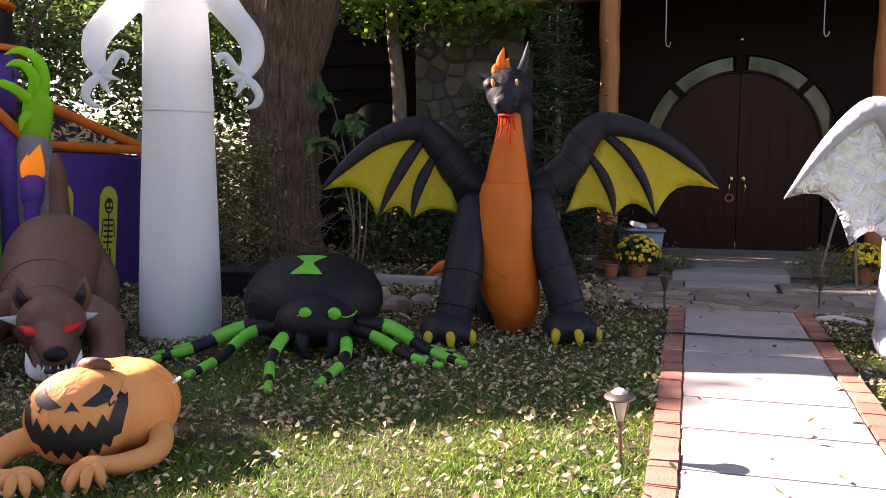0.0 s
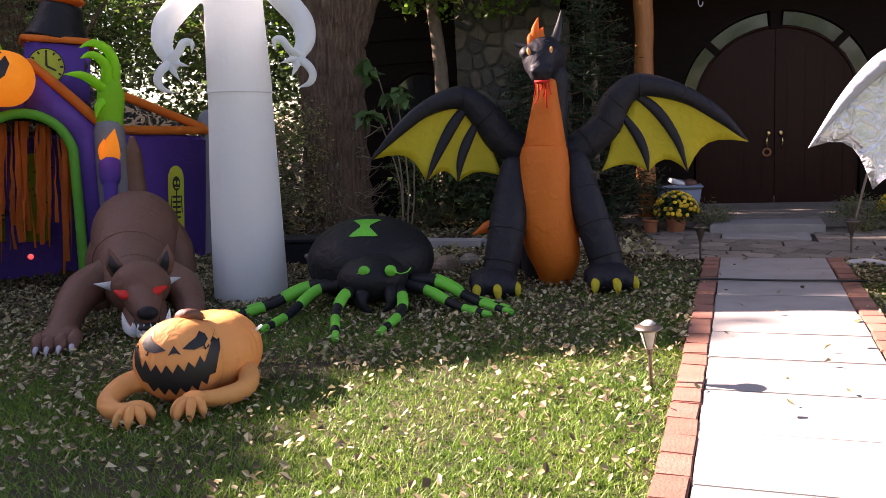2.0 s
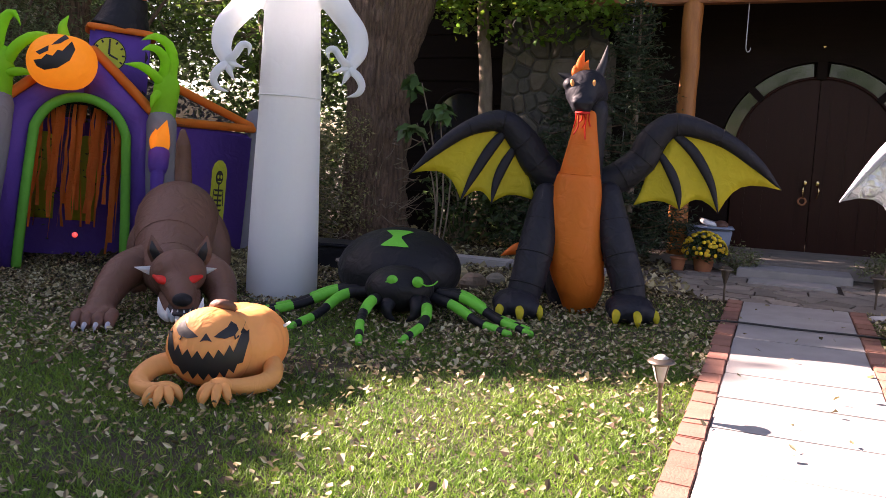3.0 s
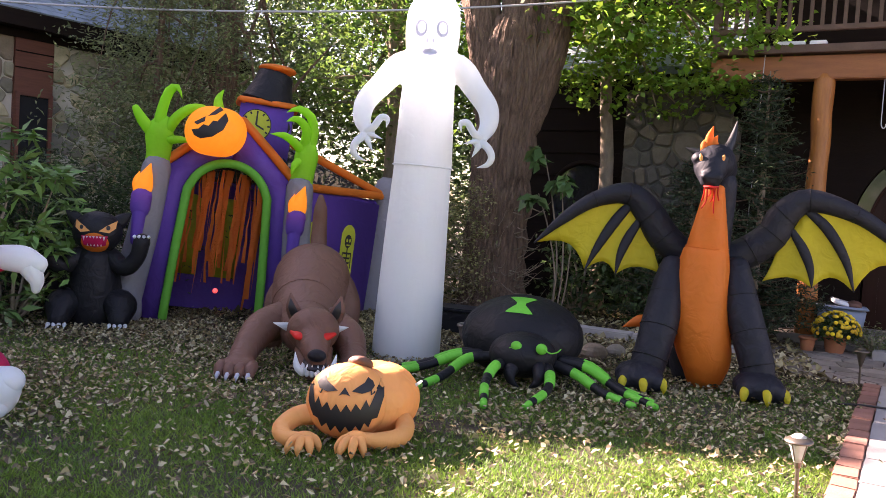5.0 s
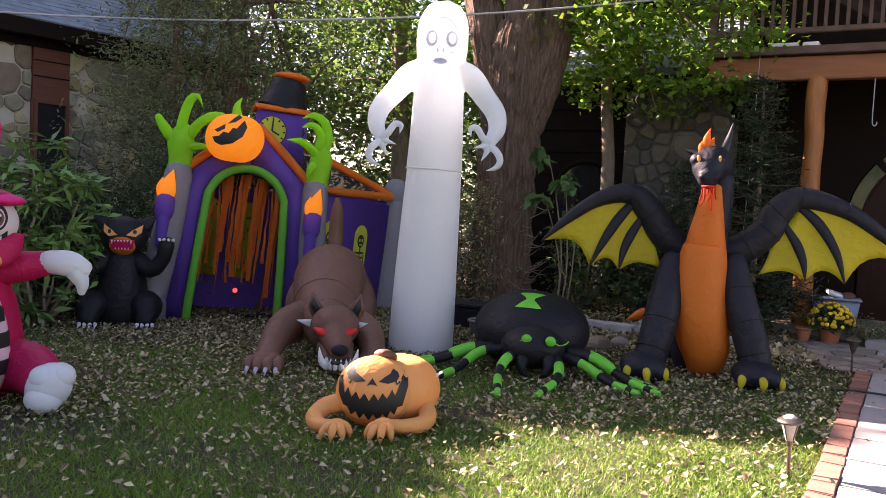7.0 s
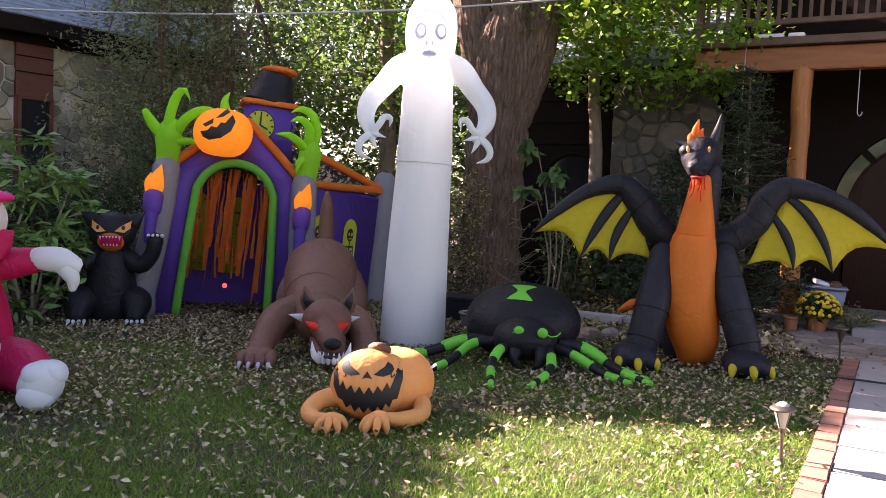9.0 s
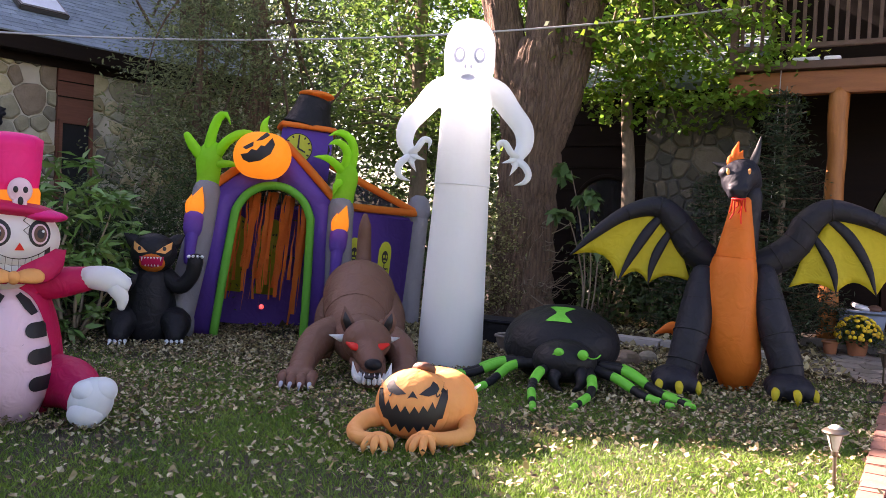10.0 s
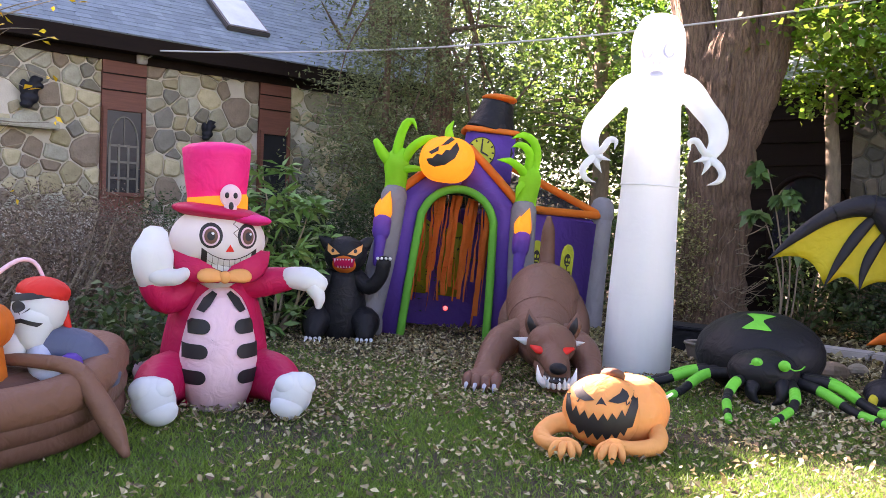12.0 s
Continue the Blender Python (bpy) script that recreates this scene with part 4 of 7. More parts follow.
# ---- blow-up dragon ----
def membrane(spars, mid=0.16):
    """A wing skin between spars, each a list of points from root to tip, with scalloped outer edges."""
    b = bmesh.new()
    for s0, s1 in zip(spars, spars[1:]):
        n, k = 8, 6
        p0, p1 = [Vector(p) for p in catmull(s0, 4)], [Vector(p) for p in catmull(s1, 4)]

        def at(p, f):
            g = f * (len(p) - 1)
            i = min(int(g), len(p) - 2)
            return p[i].lerp(p[i + 1], g - i)

        grid = []
        for i in range(n + 1):
            f = i / n
            row = []
            for j in range(k + 1):
                g = j / k
                pull = 1 - mid * 4 * g * (1 - g) * f
                q = at(p0, f * pull).lerp(at(p1, f * pull), g)
                q.y += 0.03 * math.sin(g * math.pi) * f
                row.append(b.verts.new(q))
            grid.append(row)
        for i in range(n):
            for j in range(k):
                b.faces.new((grid[i][j], grid[i + 1][j], grid[i + 1][j + 1], grid[i][j + 1]))
    bmesh.ops.remove_doubles(b, verts=b.verts, dist=0.0005)
    bmesh.ops.solidify(b, geom=b.faces[:], thickness=0.012)
    return b


def dragon(m):
    t = thing("inflatable_dragon", m, "black and orange blow-up dragon sitting with spread yellow wings", "inflatable")
    b = bmesh.new()
    tube(b, [(0.02, 0.14, 0.12), (0.02, 0.16, 0.5), (0.0, 0.13, 0.9), (0.02, 0.06, 1.2), (0.08, 0.0, 1.5), (0.1, -0.03, 1.8)], [0.24, 0.27, 0.26, 0.2, 0.135, 0.12], 26, 5)
    part("back", b, M["charcoal"], t, "black back and neck")
    b = bmesh.new()
    tube(b, [(0.06, -0.06, 0.05), (0.05, -0.12, 0.25), (0.0, -0.14, 0.48), (-0.03, -0.13, 0.78), (-0.02, -0.11, 1.05), (-0.01, -0.11, 1.2)], [0.15, 0.22, 0.245, 0.24, 0.222, 0.195], 26, 5, blunt=0.5)
    belly = part("belly", b, M["orange"], t, "orange puffed belly")
    b = bmesh.new()
    tube(b, [(-0.005, -0.11, 1.2), (-0.002, -0.12, 1.3), (0.005, -0.13, 1.45), (0.01, -0.14, 1.6), (0.015, -0.15, 1.76)], [0.185, 0.168, 0.14, 0.112, 0.085], 24, 5, blunt=0.4)
    part("throat", b, M["orange"], t, "orange puffed throat")
    seam(belly, (-0.008, -0.11, 1.235), (0.03, -0.02, 1), 0.183, M["orange"], 0.004)
    seam(belly, (0.007, -0.133, 1.5), (0.06, -0.08, 1), 0.13, M["orange"], 0.003)
    b = bmesh.new()
    tube(b, [(0.09, 0.0, 1.93), (0.02, -0.1, 1.98), (-0.04, -0.22, 1.93), (-0.05, -0.31, 1.83)], [0.13, 0.165, 0.15, 0.1], 20, 5)
    for s in (-1, 1):
        blob(b, (-0.05 + s * 0.1, -0.24, 2.0), (0.065, 0.08, 0.055), (0, s * 18, 0), u=14, v=10)
        blob(b, (-0.05 + s * 0.055, -0.37, 1.84), (0.04, 0.045, 0.035), u=12, v=8)
    hd = part("head", fused(b, 0.014, 3), M["charcoal"], t)
    for s, tip in ((-1, (-0.22, 0.16, 2.12)), (1, (0.2, 0.1, 2.37))):
        b = bmesh.new()
        base = Vector((0.02 + s * 0.08, 0.0, 2.05))
        tube(b, [base, base.lerp(Vector(tip), 0.5) + Vector((s * 0.012, 0, 0)), tip], [0.05, 0.034, 0.005], 10, 4)
        part("horn", b, M["ink"], hd, "dull black horn")
        b = bmesh.new()
        blob(b, (-0.05 + s * 0.09, -0.315, 2.0), (0.016, 0.016, 0.035), (0, s * 14, 0))
        part("eye", b, M["amber"], hd, "narrow amber eye")
    b = bmesh.new()
    for x, z, h in ((-0.05, 2.08, 0.21), (-0.01, 2.09, 0.12), (-0.085, 2.07, 0.12)):
        tube(b, [(x, -0.16, z), (x - 0.012, -0.16, z + h * 0.5), (x + 0.016, -0.14, z + h)], [0.045, 0.036, 0.004], 10, 4, flat=0.6)
    part("crest", b, M["orange"], hd, "orange flame crest")
    b = bmesh.new()
    rr = random.Random(3)
    tube(b, [(-0.1, -0.36, 1.755), (-0.05, -0.395, 1.75), (0.01, -0.36, 1.755)], [0.01, 0.013, 0.01], 8, 3)
    for k in range(6):
        x = -0.1 + 0.022 * k
        L = rr.uniform(0.08, 0.24)
        tube(b, [(x, -0.38, 1.75), (x + rr.uniform(-0.02, 0.02), -0.34, 1.75 - L * 0.6), (x + rr.uniform(-0.03, 0.03), -0.31, 1.75 - L)], 0.006, 6, 3)
    part("tongue_flame", b, M["red"], hd, "red ribbon fire from the mouth")
    for s, line, rad, foot in ((-1, [(-0.285, -0.08, 1.03), (-0.3, -0.12, 0.88), (-0.36, -0.25, 0.6), (-0.43, -0.35, 0.3), (-0.47, -0.39, 0.16)], [0.115, 0.145, 0.158, 0.152, 0.145], (-0.53, -0.46)),
                               (1, [(0.265, -0.08, 1.06), (0.28, -0.12, 0.9), (0.34, -0.25, 0.63), (0.43, -0.35, 0.31), (0.45, -0.39, 0.16)], [0.115, 0.142, 0.148, 0.145, 0.14], (0.44, -0.46))):
        b = bmesh.new()
        tube(b, line, rad, 18, 5)
        leg = part("leg", b, M["charcoal"], t)
        for k in (1, 2, 3):
            way = Vector(line[k + 1]) - Vector(line[k - 1])
            seam(leg, Vector(line[k]).lerp(Vector(line[k + 1]), 0.3), way, rad[k] * 1.02, M["black"])
        b = bmesh.new()
        blob(b, (*foot, 0.12), (0.205, 0.24, 0.125), u=20, v=12)
        for dx in (-0.11, 0.02, 0.13):
            blob(b, (foot[0] + dx, foot[1] - 0.14 + abs(dx) * 0.3, 0.09), (0.085, 0.11, 0.085), u=14, v=8)
        part("foot", fused(b, 0.014, 2), M["charcoal"], leg)
        for dx, dy in ((-0.13, -0.2), (0.02, -0.255), (0.17, -0.15)):
            b = bmesh.new()
            x, y = foot[0] + dx, foot[1] + dy
            tube(b, [(x, y + 0.05, 0.13), (x + dx * 0.1, y - 0.01, 0.1), (x + dx * 0.16, y - 0.03, 0.05), (x + dx * 0.16, y - 0.03, 0.008)], [0.022, 0.036, 0.026, 0.003], 10, 4, flat=0.7)
            part("claw", b, M["yellow"], leg, "yellow claw")
    wings = (([(-0.16, 0.14, 1.14), (-0.36, 0.15, 1.3), (-0.5, 0.14, 1.5), (-0.7, 0.11, 1.67), (-1.0, 0.06, 1.6), (-1.27, 0.02, 1.41), (-1.52, -0.02, 1.17)], [0.13, 0.145, 0.135, 0.105, 0.072, 0.05, 0.008],
              [[(-0.66, 0.12, 1.6), (-0.8, 0.08, 1.42), (-0.94, 0.05, 1.18), (-1.05, 0.02, 0.95)], [(-0.58, 0.13, 1.44), (-0.68, 0.1, 1.26), (-0.74, 0.07, 1.1), (-0.77, 0.04, 0.93)], [(-0.5, 0.15, 1.34), (-0.44, 0.14, 1.18), (-0.4, 0.13, 1.06), (-0.36, 0.12, 0.96)]], 3),
             ([(0.18, 0.14, 1.12), (0.4, 0.15, 1.22), (0.58, 0.14, 1.38), (0.66, 0.13, 1.56), (0.86, 0.1, 1.7), (1.24, 0.05, 1.6), (1.55, 0.0, 1.39), (1.78, -0.03, 1.16)], [0.13, 0.145, 0.14, 0.13, 0.105, 0.075, 0.055, 0.008],
              [[(0.84, 0.11, 1.62), (1.02, 0.08, 1.46), (1.18, 0.05, 1.2), (1.26, 0.02, 0.93)], [(0.74, 0.12, 1.42), (0.84, 0.09, 1.26), (0.9, 0.06, 1.1), (0.92, 0.04, 0.94)], [(0.64, 0.14, 1.3), (0.61, 0.13, 1.18), (0.57, 0.12, 1.06), (0.52, 0.11, 0.96)]], 4))
    for e, rad, inner, at in wings:
        b = bmesh.new()
        tube(b, e, rad, 16, 5)
        wing = part("wing_arm", b, M["charcoal"], t, "puffed black wing arm")
        for k in range(1, len(e) - 2):
            seam(wing, e[k], Vector(e[k + 1]) - Vector(e[k - 1]), rad[k] * 1.015, M["black"], 0.004)
        part("membrane", membrane([e[at:at + 4]] + inner), M["yellow"], wing, "yellow wing skin with dark speckles")
        for sp, r in ((inner[0], 0.05), (inner[1], 0.045)):
            b = bmesh.new()
            tube(b, [Vector(p) + Vector((0, -0.012, 0)) for p in sp], [r * 0.7, r, r * 0.75, 0.006], 12, 4, flat=0.7)
            part("spar", b, M["charcoal"], wing)
    b = bmesh.new()
    tube(b, [(-0.05, 0.35, 0.15), (-0.28, 0.52, 0.2), (-0.42, 0.6, 0.4)], [0.14, 0.1, 0.05], 14, 4)
    tail = part("tail", b, M["charcoal"], t)
    b = bmesh.new()
    tube(b, [(-0.4, 0.6, 0.38), (-0.45, 0.6, 0.45), (-0.52, 0.6, 0.44), (-0.64, 0.6, 0.38)], [0.05, 0.065, 0.05, 0.005], 12, 4)
    part("tail_tip", b, M["orange"], tail, "orange arrow tail tip")
    return t


dragon(pose(0.36, 6.72, 0, 0, 0, 6))


# ---- blow-up hound ----
def hound(m):
    t = thing("inflatable_hound", m, "brown blow-up hound crouching with red eyes and white fangs", "inflatable")
    b = bmesh.new()
    tube(b, [(-0.08, 1.02, 0.62), (-0.085, 0.78, 0.655), (-0.07, 0.45, 0.53), (-0.04, 0.14, 0.41), (0.02, -0.1, 0.34), (0.08, -0.3, 0.31)], [0.28, 0.365, 0.33, 0.28, 0.24, 0.19], 28, 5)
    trunk = part("body", b, M["brown"], t)
    seam(trunk, (-0.055, 0.24, 0.45), (0.1, -1, -0.4), 0.299, M["brown"], 0.003)
    seam(trunk, (0.02, -0.1, 0.34), (0.2, -1, -0.25), 0.24, M["brown"], 0.003)
    b = bmesh.new()
    tube(b, [(-0.08, 0.98, 0.9), (-0.085, 1.0, 1.15), (-0.08, 0.98, 1.34), (-0.08, 0.96, 1.46)], [0.085, 0.075, 0.065, 0.03], 14, 4)
    part("tail", b, M["brown"], t)
    for s in (-1, 1):
        b = bmesh.new()
        cx = -0.06
        tube(b, [(cx + s * 0.24, 0.78, 0.62), (cx + s * 0.3, 0.68, 0.45), (cx + s * 0.32, 0.62, 0.26), (cx + s * 0.33, 0.52, 0.1)], [0.14, 0.155, 0.13, 0.09], 16, 4)
        part("hind_leg", b, M["brown"], t)
        b = bmesh.new()
        line = [(-0.2, 0.02, 0.38), (-0.34, -0.2, 0.32), (-0.4, -0.48, 0.19), (-0.4, -0.68, 0.1)] if s < 0 else [(0.2, 0.0, 0.36), (0.38, -0.16, 0.28), (0.46, -0.38, 0.17), (0.48, -0.55, 0.1)]
        fx, fy = line[-1][:2]
        tube(b, line, [0.16, 0.15, 0.115, 0.105], 16, 4)
        blob(b, (fx, fy - 0.03, 0.09), (0.15, 0.13, 0.085), u=18, v=10)
        leg = part("front_leg", fused(b, 0.016, 3), M["brown"], t)
        for k in range(4):
            b = bmesh.new()
            x, y = fx + (k - 1.5) * 0.078, fy - 0.02 * (k in (1, 2))
            tube(b, [(x, y - 0.06, 0.1), (x, y - 0.13, 0.085), (x, y - 0.16, 0.05)], [0.05, 0.05, 0.04], 10, 3)
            part("toe", b, M["brown"], leg)
            b = bmesh.new()
            tube(b, [(x, y - 0.19, 0.06), (x, y - 0.225, 0.045), (x, y - 0.235, 0.008)], [0.018, 0.015, 0.003], 8, 3)
            part("claw", b, M["silverbody"], leg, "grey claw")
    b = bmesh.new()
    blob(b, (0.13, -0.43, 0.37), (0.215, 0.2, 0.185), (-20, 0, 6), u=24, v=16)
    tube(b, [(0.14, -0.5, 0.33), (0.19, -0.66, 0.25), (0.22, -0.76, 0.205)], [0.15, 0.115, 0.085], 18, 4)
    b = fused(b, 0.014, 3)
    hd = part("head", b, M["brown"], t)
    for s in (-1, 1):
        e = bmesh.new()
        tube(e, [(0.15 + s * 0.05, -0.655, 0.33), (0.15 + s * 0.1, -0.625, 0.345), (0.15 + s * 0.17, -0.56, 0.365)], [0.018, 0.042, 0.02], 14, 4, flat=0.7)
        part("eye", e, M["red"], hd, "angry red eye")
    b = bmesh.new()
    blob(b, (0.23, -0.83, 0.235), (0.075, 0.055, 0.05), u=18, v=12)
    part("nose", b, M["black"], hd, "black nose")
    b = bmesh.new()
    tube(b, [(0.14, -0.42, 0.2), (0.18, -0.6, 0.13), (0.215, -0.74, 0.095)], [0.16, 0.14, 0.115], 18, 4, flat=0.55)
    part("jaw", b, M["brown"], hd)
    b = bmesh.new()
    tube(b, [(0.17, -0.56, 0.17), (0.22, -0.8, 0.14)], [0.1, 0.085], 14, 3, flat=0.35)
    part("mouth_lining", b, M["ink"], hd, "dark open mouth")
    for k in range(8):
        b = bmesh.new()
        a = math.pi * (k + 0.5) / 8
        x, y = 0.225 + 0.115 * math.cos(a), -0.75 - 0.105 * math.sin(a)
        tube(b, [(x, y, 0.085), (x, y - 0.006, 0.125), (x, y, 0.165)], [0.02, 0.017, 0.002], 8, 3)
        part("tooth", b, M["white"], hd, "white tooth")
    for s in (-1, 1):
        b = bmesh.new()
        tube(b, [(0.22 + s * 0.1, -0.8, 0.09), (0.22 + s * 0.14, -0.84, 0.15), (0.22 + s * 0.16, -0.82, 0.25)], [0.03, 0.027, 0.003], 8, 3)
        part("fang", b, M["white"], hd, "long white fang")
        b = bmesh.new()
        ex = 0.13 + s * 0.165
        tube(b, [(ex, -0.36, 0.47), (ex + s * 0.03, -0.38, 0.55), (ex + s * 0.045, -0.37, 0.65)], [0.065, 0.055, 0.008], 12, 4, flat=0.55)
        part("ear", b, M["brown"], hd)
        b = bmesh.new()
        tube(b, [(ex, -0.395, 0.48), (ex + s * 0.026, -0.418, 0.55), (ex + s * 0.04, -0.395, 0.61)], [0.036, 0.03, 0.004], 10, 3, flat=0.4)
        part("ear_lining", b, M["ink"], hd, "dark ear lining")
        b = bmesh.new()
        tube(b, [(0.1 + s * 0.2, -0.34, 0.37), (0.1 + s * 0.31, -0.38, 0.4)], [0.04, 0.003], 8, 3)
        part("collar_spike", b, M["white"], hd, "white collar spike")
    return t


hound(pose(-2.94, 5.57, 0, 0, 0, 16))


# ---- blow-up haunted house ----
def haunted_house(m):
    t = thing("inflatable_castle", m, "purple and grey blow-up haunted house with a green arched doorway", "inflatable")
    W = 0.74
    for s in (-1, 1):
        b = bmesh.new()
        outline = [(s * 0.47, 0.0), (s * 0.82, 0.0), (s * 0.72, 1.62), (0, 2.28), (0, 1.78)] + [(s * 0.43 * math.sin(a), 1.34 + 0.43 * math.cos(a)) for a in np.linspace(0.2, math.pi / 2, 8)]
        if s > 0:
            outline = outline[::-1]
        plate(b, outline, -0.08, 0.22)
        bmesh.ops.bevel(b, geom=b.edges[:], offset=0.03, segments=2, affect="EDGES")
        part("front_panel", b, M["purple"], t)
    b = bmesh.new()
    arch = [(-0.5, -0.1, 0.03), (-0.47, -0.1, 0.7), (-0.43, -0.1, 1.34)] + [(-0.43 * math.cos(a), -0.1, 1.34 + 0.43 * math.sin(a)) for a in np.linspace(0.3, math.pi - 0.3, 7)] + [(0.43, -0.1, 1.34), (0.47, -0.1, 0.7), (0.5, -0.1, 0.03)]
    tube(b, arch, 0.048, 14, 4)
    part("arch", b, M["leafgreen"], t, "green puffed arch")
    for s in (-1, 1):
        b = bmesh.new()
        tube(b, [(s * 0.93, -0.08, 0.04), (s * 0.9, -0.08, 0.2), (s * 0.8, -0.08, 1.0), (s * 0.76, -0.08, 1.62)], [0.2, 0.17, 0.155, 0.15], 20, 5)
        part("column", b, M["grey"], t, "grey corner column")
        b = bmesh.new()
        tube(b, [(s * 0.95, -0.08, 0.04), (s * 0.94, -0.08, 0.16)], [0.24, 0.22], 20, 3)
        part("column_base", b, M["grey"], t)
        b = bmesh.new()
        tube(b, [(s * 0.06, -0.02, 2.26), (s * 0.4, -0.06, 1.96), (s * 0.72, -0.06, 1.66)], 0.05, 12, 4)
        part("roof_piping", b, M["orange"], t, "orange roof piping")
        torch = bmesh.new()
        x = s * 0.8 - 0.05
        tube(torch, [(x, -0.3, 0.82), (x, -0.3, 1.1), (x, -0.3, 1.18)], [0.055, 0.07, 0.07], 14, 3)
        tube(torch, [(x, -0.28, 1.16), (x, -0.28, 1.3)], [0.1, 0.105], 16, 3)
        tc = part("torch", torch, M["purple"], t, "purple torch holder")
        b = bmesh.new()
        tube(b, [(x, -0.29, 1.3), (x, -0.29, 1.4), (x + 0.02, -0.29, 1.5), (x + 0.05, -0.29, 1.64)], [0.08, 0.1, 0.07, 0.004], 14, 4, flat=0.75)
        tube(b, [(x - 0.04, -0.3, 1.34), (x - 0.06, -0.3, 1.44), (x - 0.05, -0.3, 1.54)], [0.05, 0.045, 0.004], 10, 4)
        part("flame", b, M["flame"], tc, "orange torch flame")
    # hands
    for s in (-1, 1):
        b = bmesh.new()
        x = s * 0.76
        if s < 0:
            tube(b, [(x, -0.1, 1.62), (x, -0.11, 1.78), (x - 0.01, -0.14, 1.98), (x + 0.01, -0.15, 2.06)], [0.13, 0.125, 0.15, 0.12], 10, 3, flat=0.6)
            fingers = [([(x - 0.1, -0.14, 1.98), (x - 0.2, -0.18, 2.09), (x - 0.27, -0.2, 2.19)], [0.065, 0.06, 0.04]),
                       ([(x - 0.03, -0.16, 2.04), (x - 0.01, -0.2, 2.24), (x + 0.04, -0.25, 2.42), (x + 0.12, -0.29, 2.47), (x + 0.18, -0.3, 2.36)], [0.062, 0.055, 0.05, 0.035, 0.004]),
                       ([(x + 0.07, -0.16, 2.04), (x + 0.15, -0.22, 2.17), (x + 0.27, -0.28, 2.27), (x + 0.4, -0.31, 2.3), (x + 0.5, -0.32, 2.27)], [0.062, 0.055, 0.05, 0.035, 0.004]),
                       ([(x + 0.1, -0.16, 1.92), (x + 0.22, -0.22, 1.94), (x + 0.34, -0.26, 1.93)], [0.055, 0.045, 0.01])]
        else:
            tube(b, [(x, -0.1, 1.62), (x + 0.01, -0.11, 1.8), (x + 0.02, -0.14, 1.98), (x + 0.01, -0.16, 2.08)], [0.13, 0.125, 0.13, 0.1], 10, 3, flat=0.6)
            fingers = [([(x + 0.04, -0.15, 2.06), (x + 0.06, -0.2, 2.24), (x + 0.0, -0.26, 2.4), (x - 0.14, -0.3, 2.46), (x - 0.26, -0.32, 2.4)], [0.062, 0.055, 0.05, 0.04, 0.004]),
                       ([(x - 0.02, -0.17, 2.08), (x - 0.02, -0.24, 2.24), (x - 0.1, -0.3, 2.33), (x - 0.18, -0.32, 2.34), (x - 0.25, -0.34, 2.3)], [0.055, 0.05, 0.045, 0.035, 0.004]),
                       ([(x - 0.06, -0.17, 2.04), (x - 0.14, -0.24, 2.1), (x - 0.26, -0.3, 2.15), (x - 0.4, -0.34, 2.14)], [0.058, 0.05, 0.042, 0.004]),
                       ([(x - 0.05, -0.16, 1.92), (x - 0.1, -0.2, 1.86), (x - 0.12, -0.2, 1.76)], [0.05, 0.04, 0.01])]
        grip = part("claw_hand", b, M["lime"], t, "lime green clawed hand gripping the roof")
        for fpts, rad in fingers:
            b = bmesh.new()
            tube(b, fpts, rad, 8, 2, flat=0.8)
            part("finger", b, M["lime"], grip)
    # lantern on the gable
    b = bmesh.new()
    for k in range(8):
        a = 2 * math.pi * k / 8
        blob(b, (-0.2 + 0.08 * math.cos(a), -0.3 + 0.07 * math.sin(a), 2.07), (0.24, 0.22, 0.26), (0, 14, 0), u=18, v=12)
    b = fused(b, 0.016, 2)
    prints = [[(-0.03, 0.1), (0.1, 0.2), (0.13, 0.16), (0.05, 0.11)], [(-0.17, 0.05), (-0.05, 0.1), (-0.06, 0.05), (-0.14, 0.02)],
              [(-0.2, -0.02), (-0.13, -0.02), (-0.08, 0.02), (-0.03, 0.0), (0.02, 0.05), (0.06, 0.04), (0.15, 0.13), (0.17, 0.05), (0.11, -0.05), (0.0, -0.11), (-0.12, -0.12), (-0.18, -0.08)]]
    faces = []
    for poly in prints:
        f = bmesh.new()
        printed(f, poly, b, pose(-0.24, -0.8, 2.1, 0, -12, 0), 0.006, 0, 3)
        faces.append(f)
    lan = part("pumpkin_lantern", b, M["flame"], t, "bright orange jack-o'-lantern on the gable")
    for f in faces:
        part("face_print", f, M["ink"], lan, "black printed face")
    b = bmesh.new()
    tube(b, [(-0.2, -0.28, 2.3), (-0.22, -0.28, 2.42), (-0.18, -0.28, 2.52)], [0.06, 0.04, 0.008], 10, 4)
    part("stalk", b, M["lime"], lan, "green stalk")
    # body and tower
    b = bmesh.new()
    slab(b, [(-0.8, 0.2), (0.74, 0.2), (1.95, 1.3), (-0.75, 1.5)], 0.02, 1.66)
    bmesh.ops.bevel(b, geom=b.edges[:], offset=0.05, segments=2, affect="EDGES")
    side_dir = Vector((1.21, 1.1, 0)).normalized()
    FR = Matrix(((side_dir.x, -side_dir.y, 0, 1.345), (side_dir.y, side_dir.x, 0, 0.75), (0, 0, 1, 0.85), (0, 0, 0, 1)))
    tomb = []
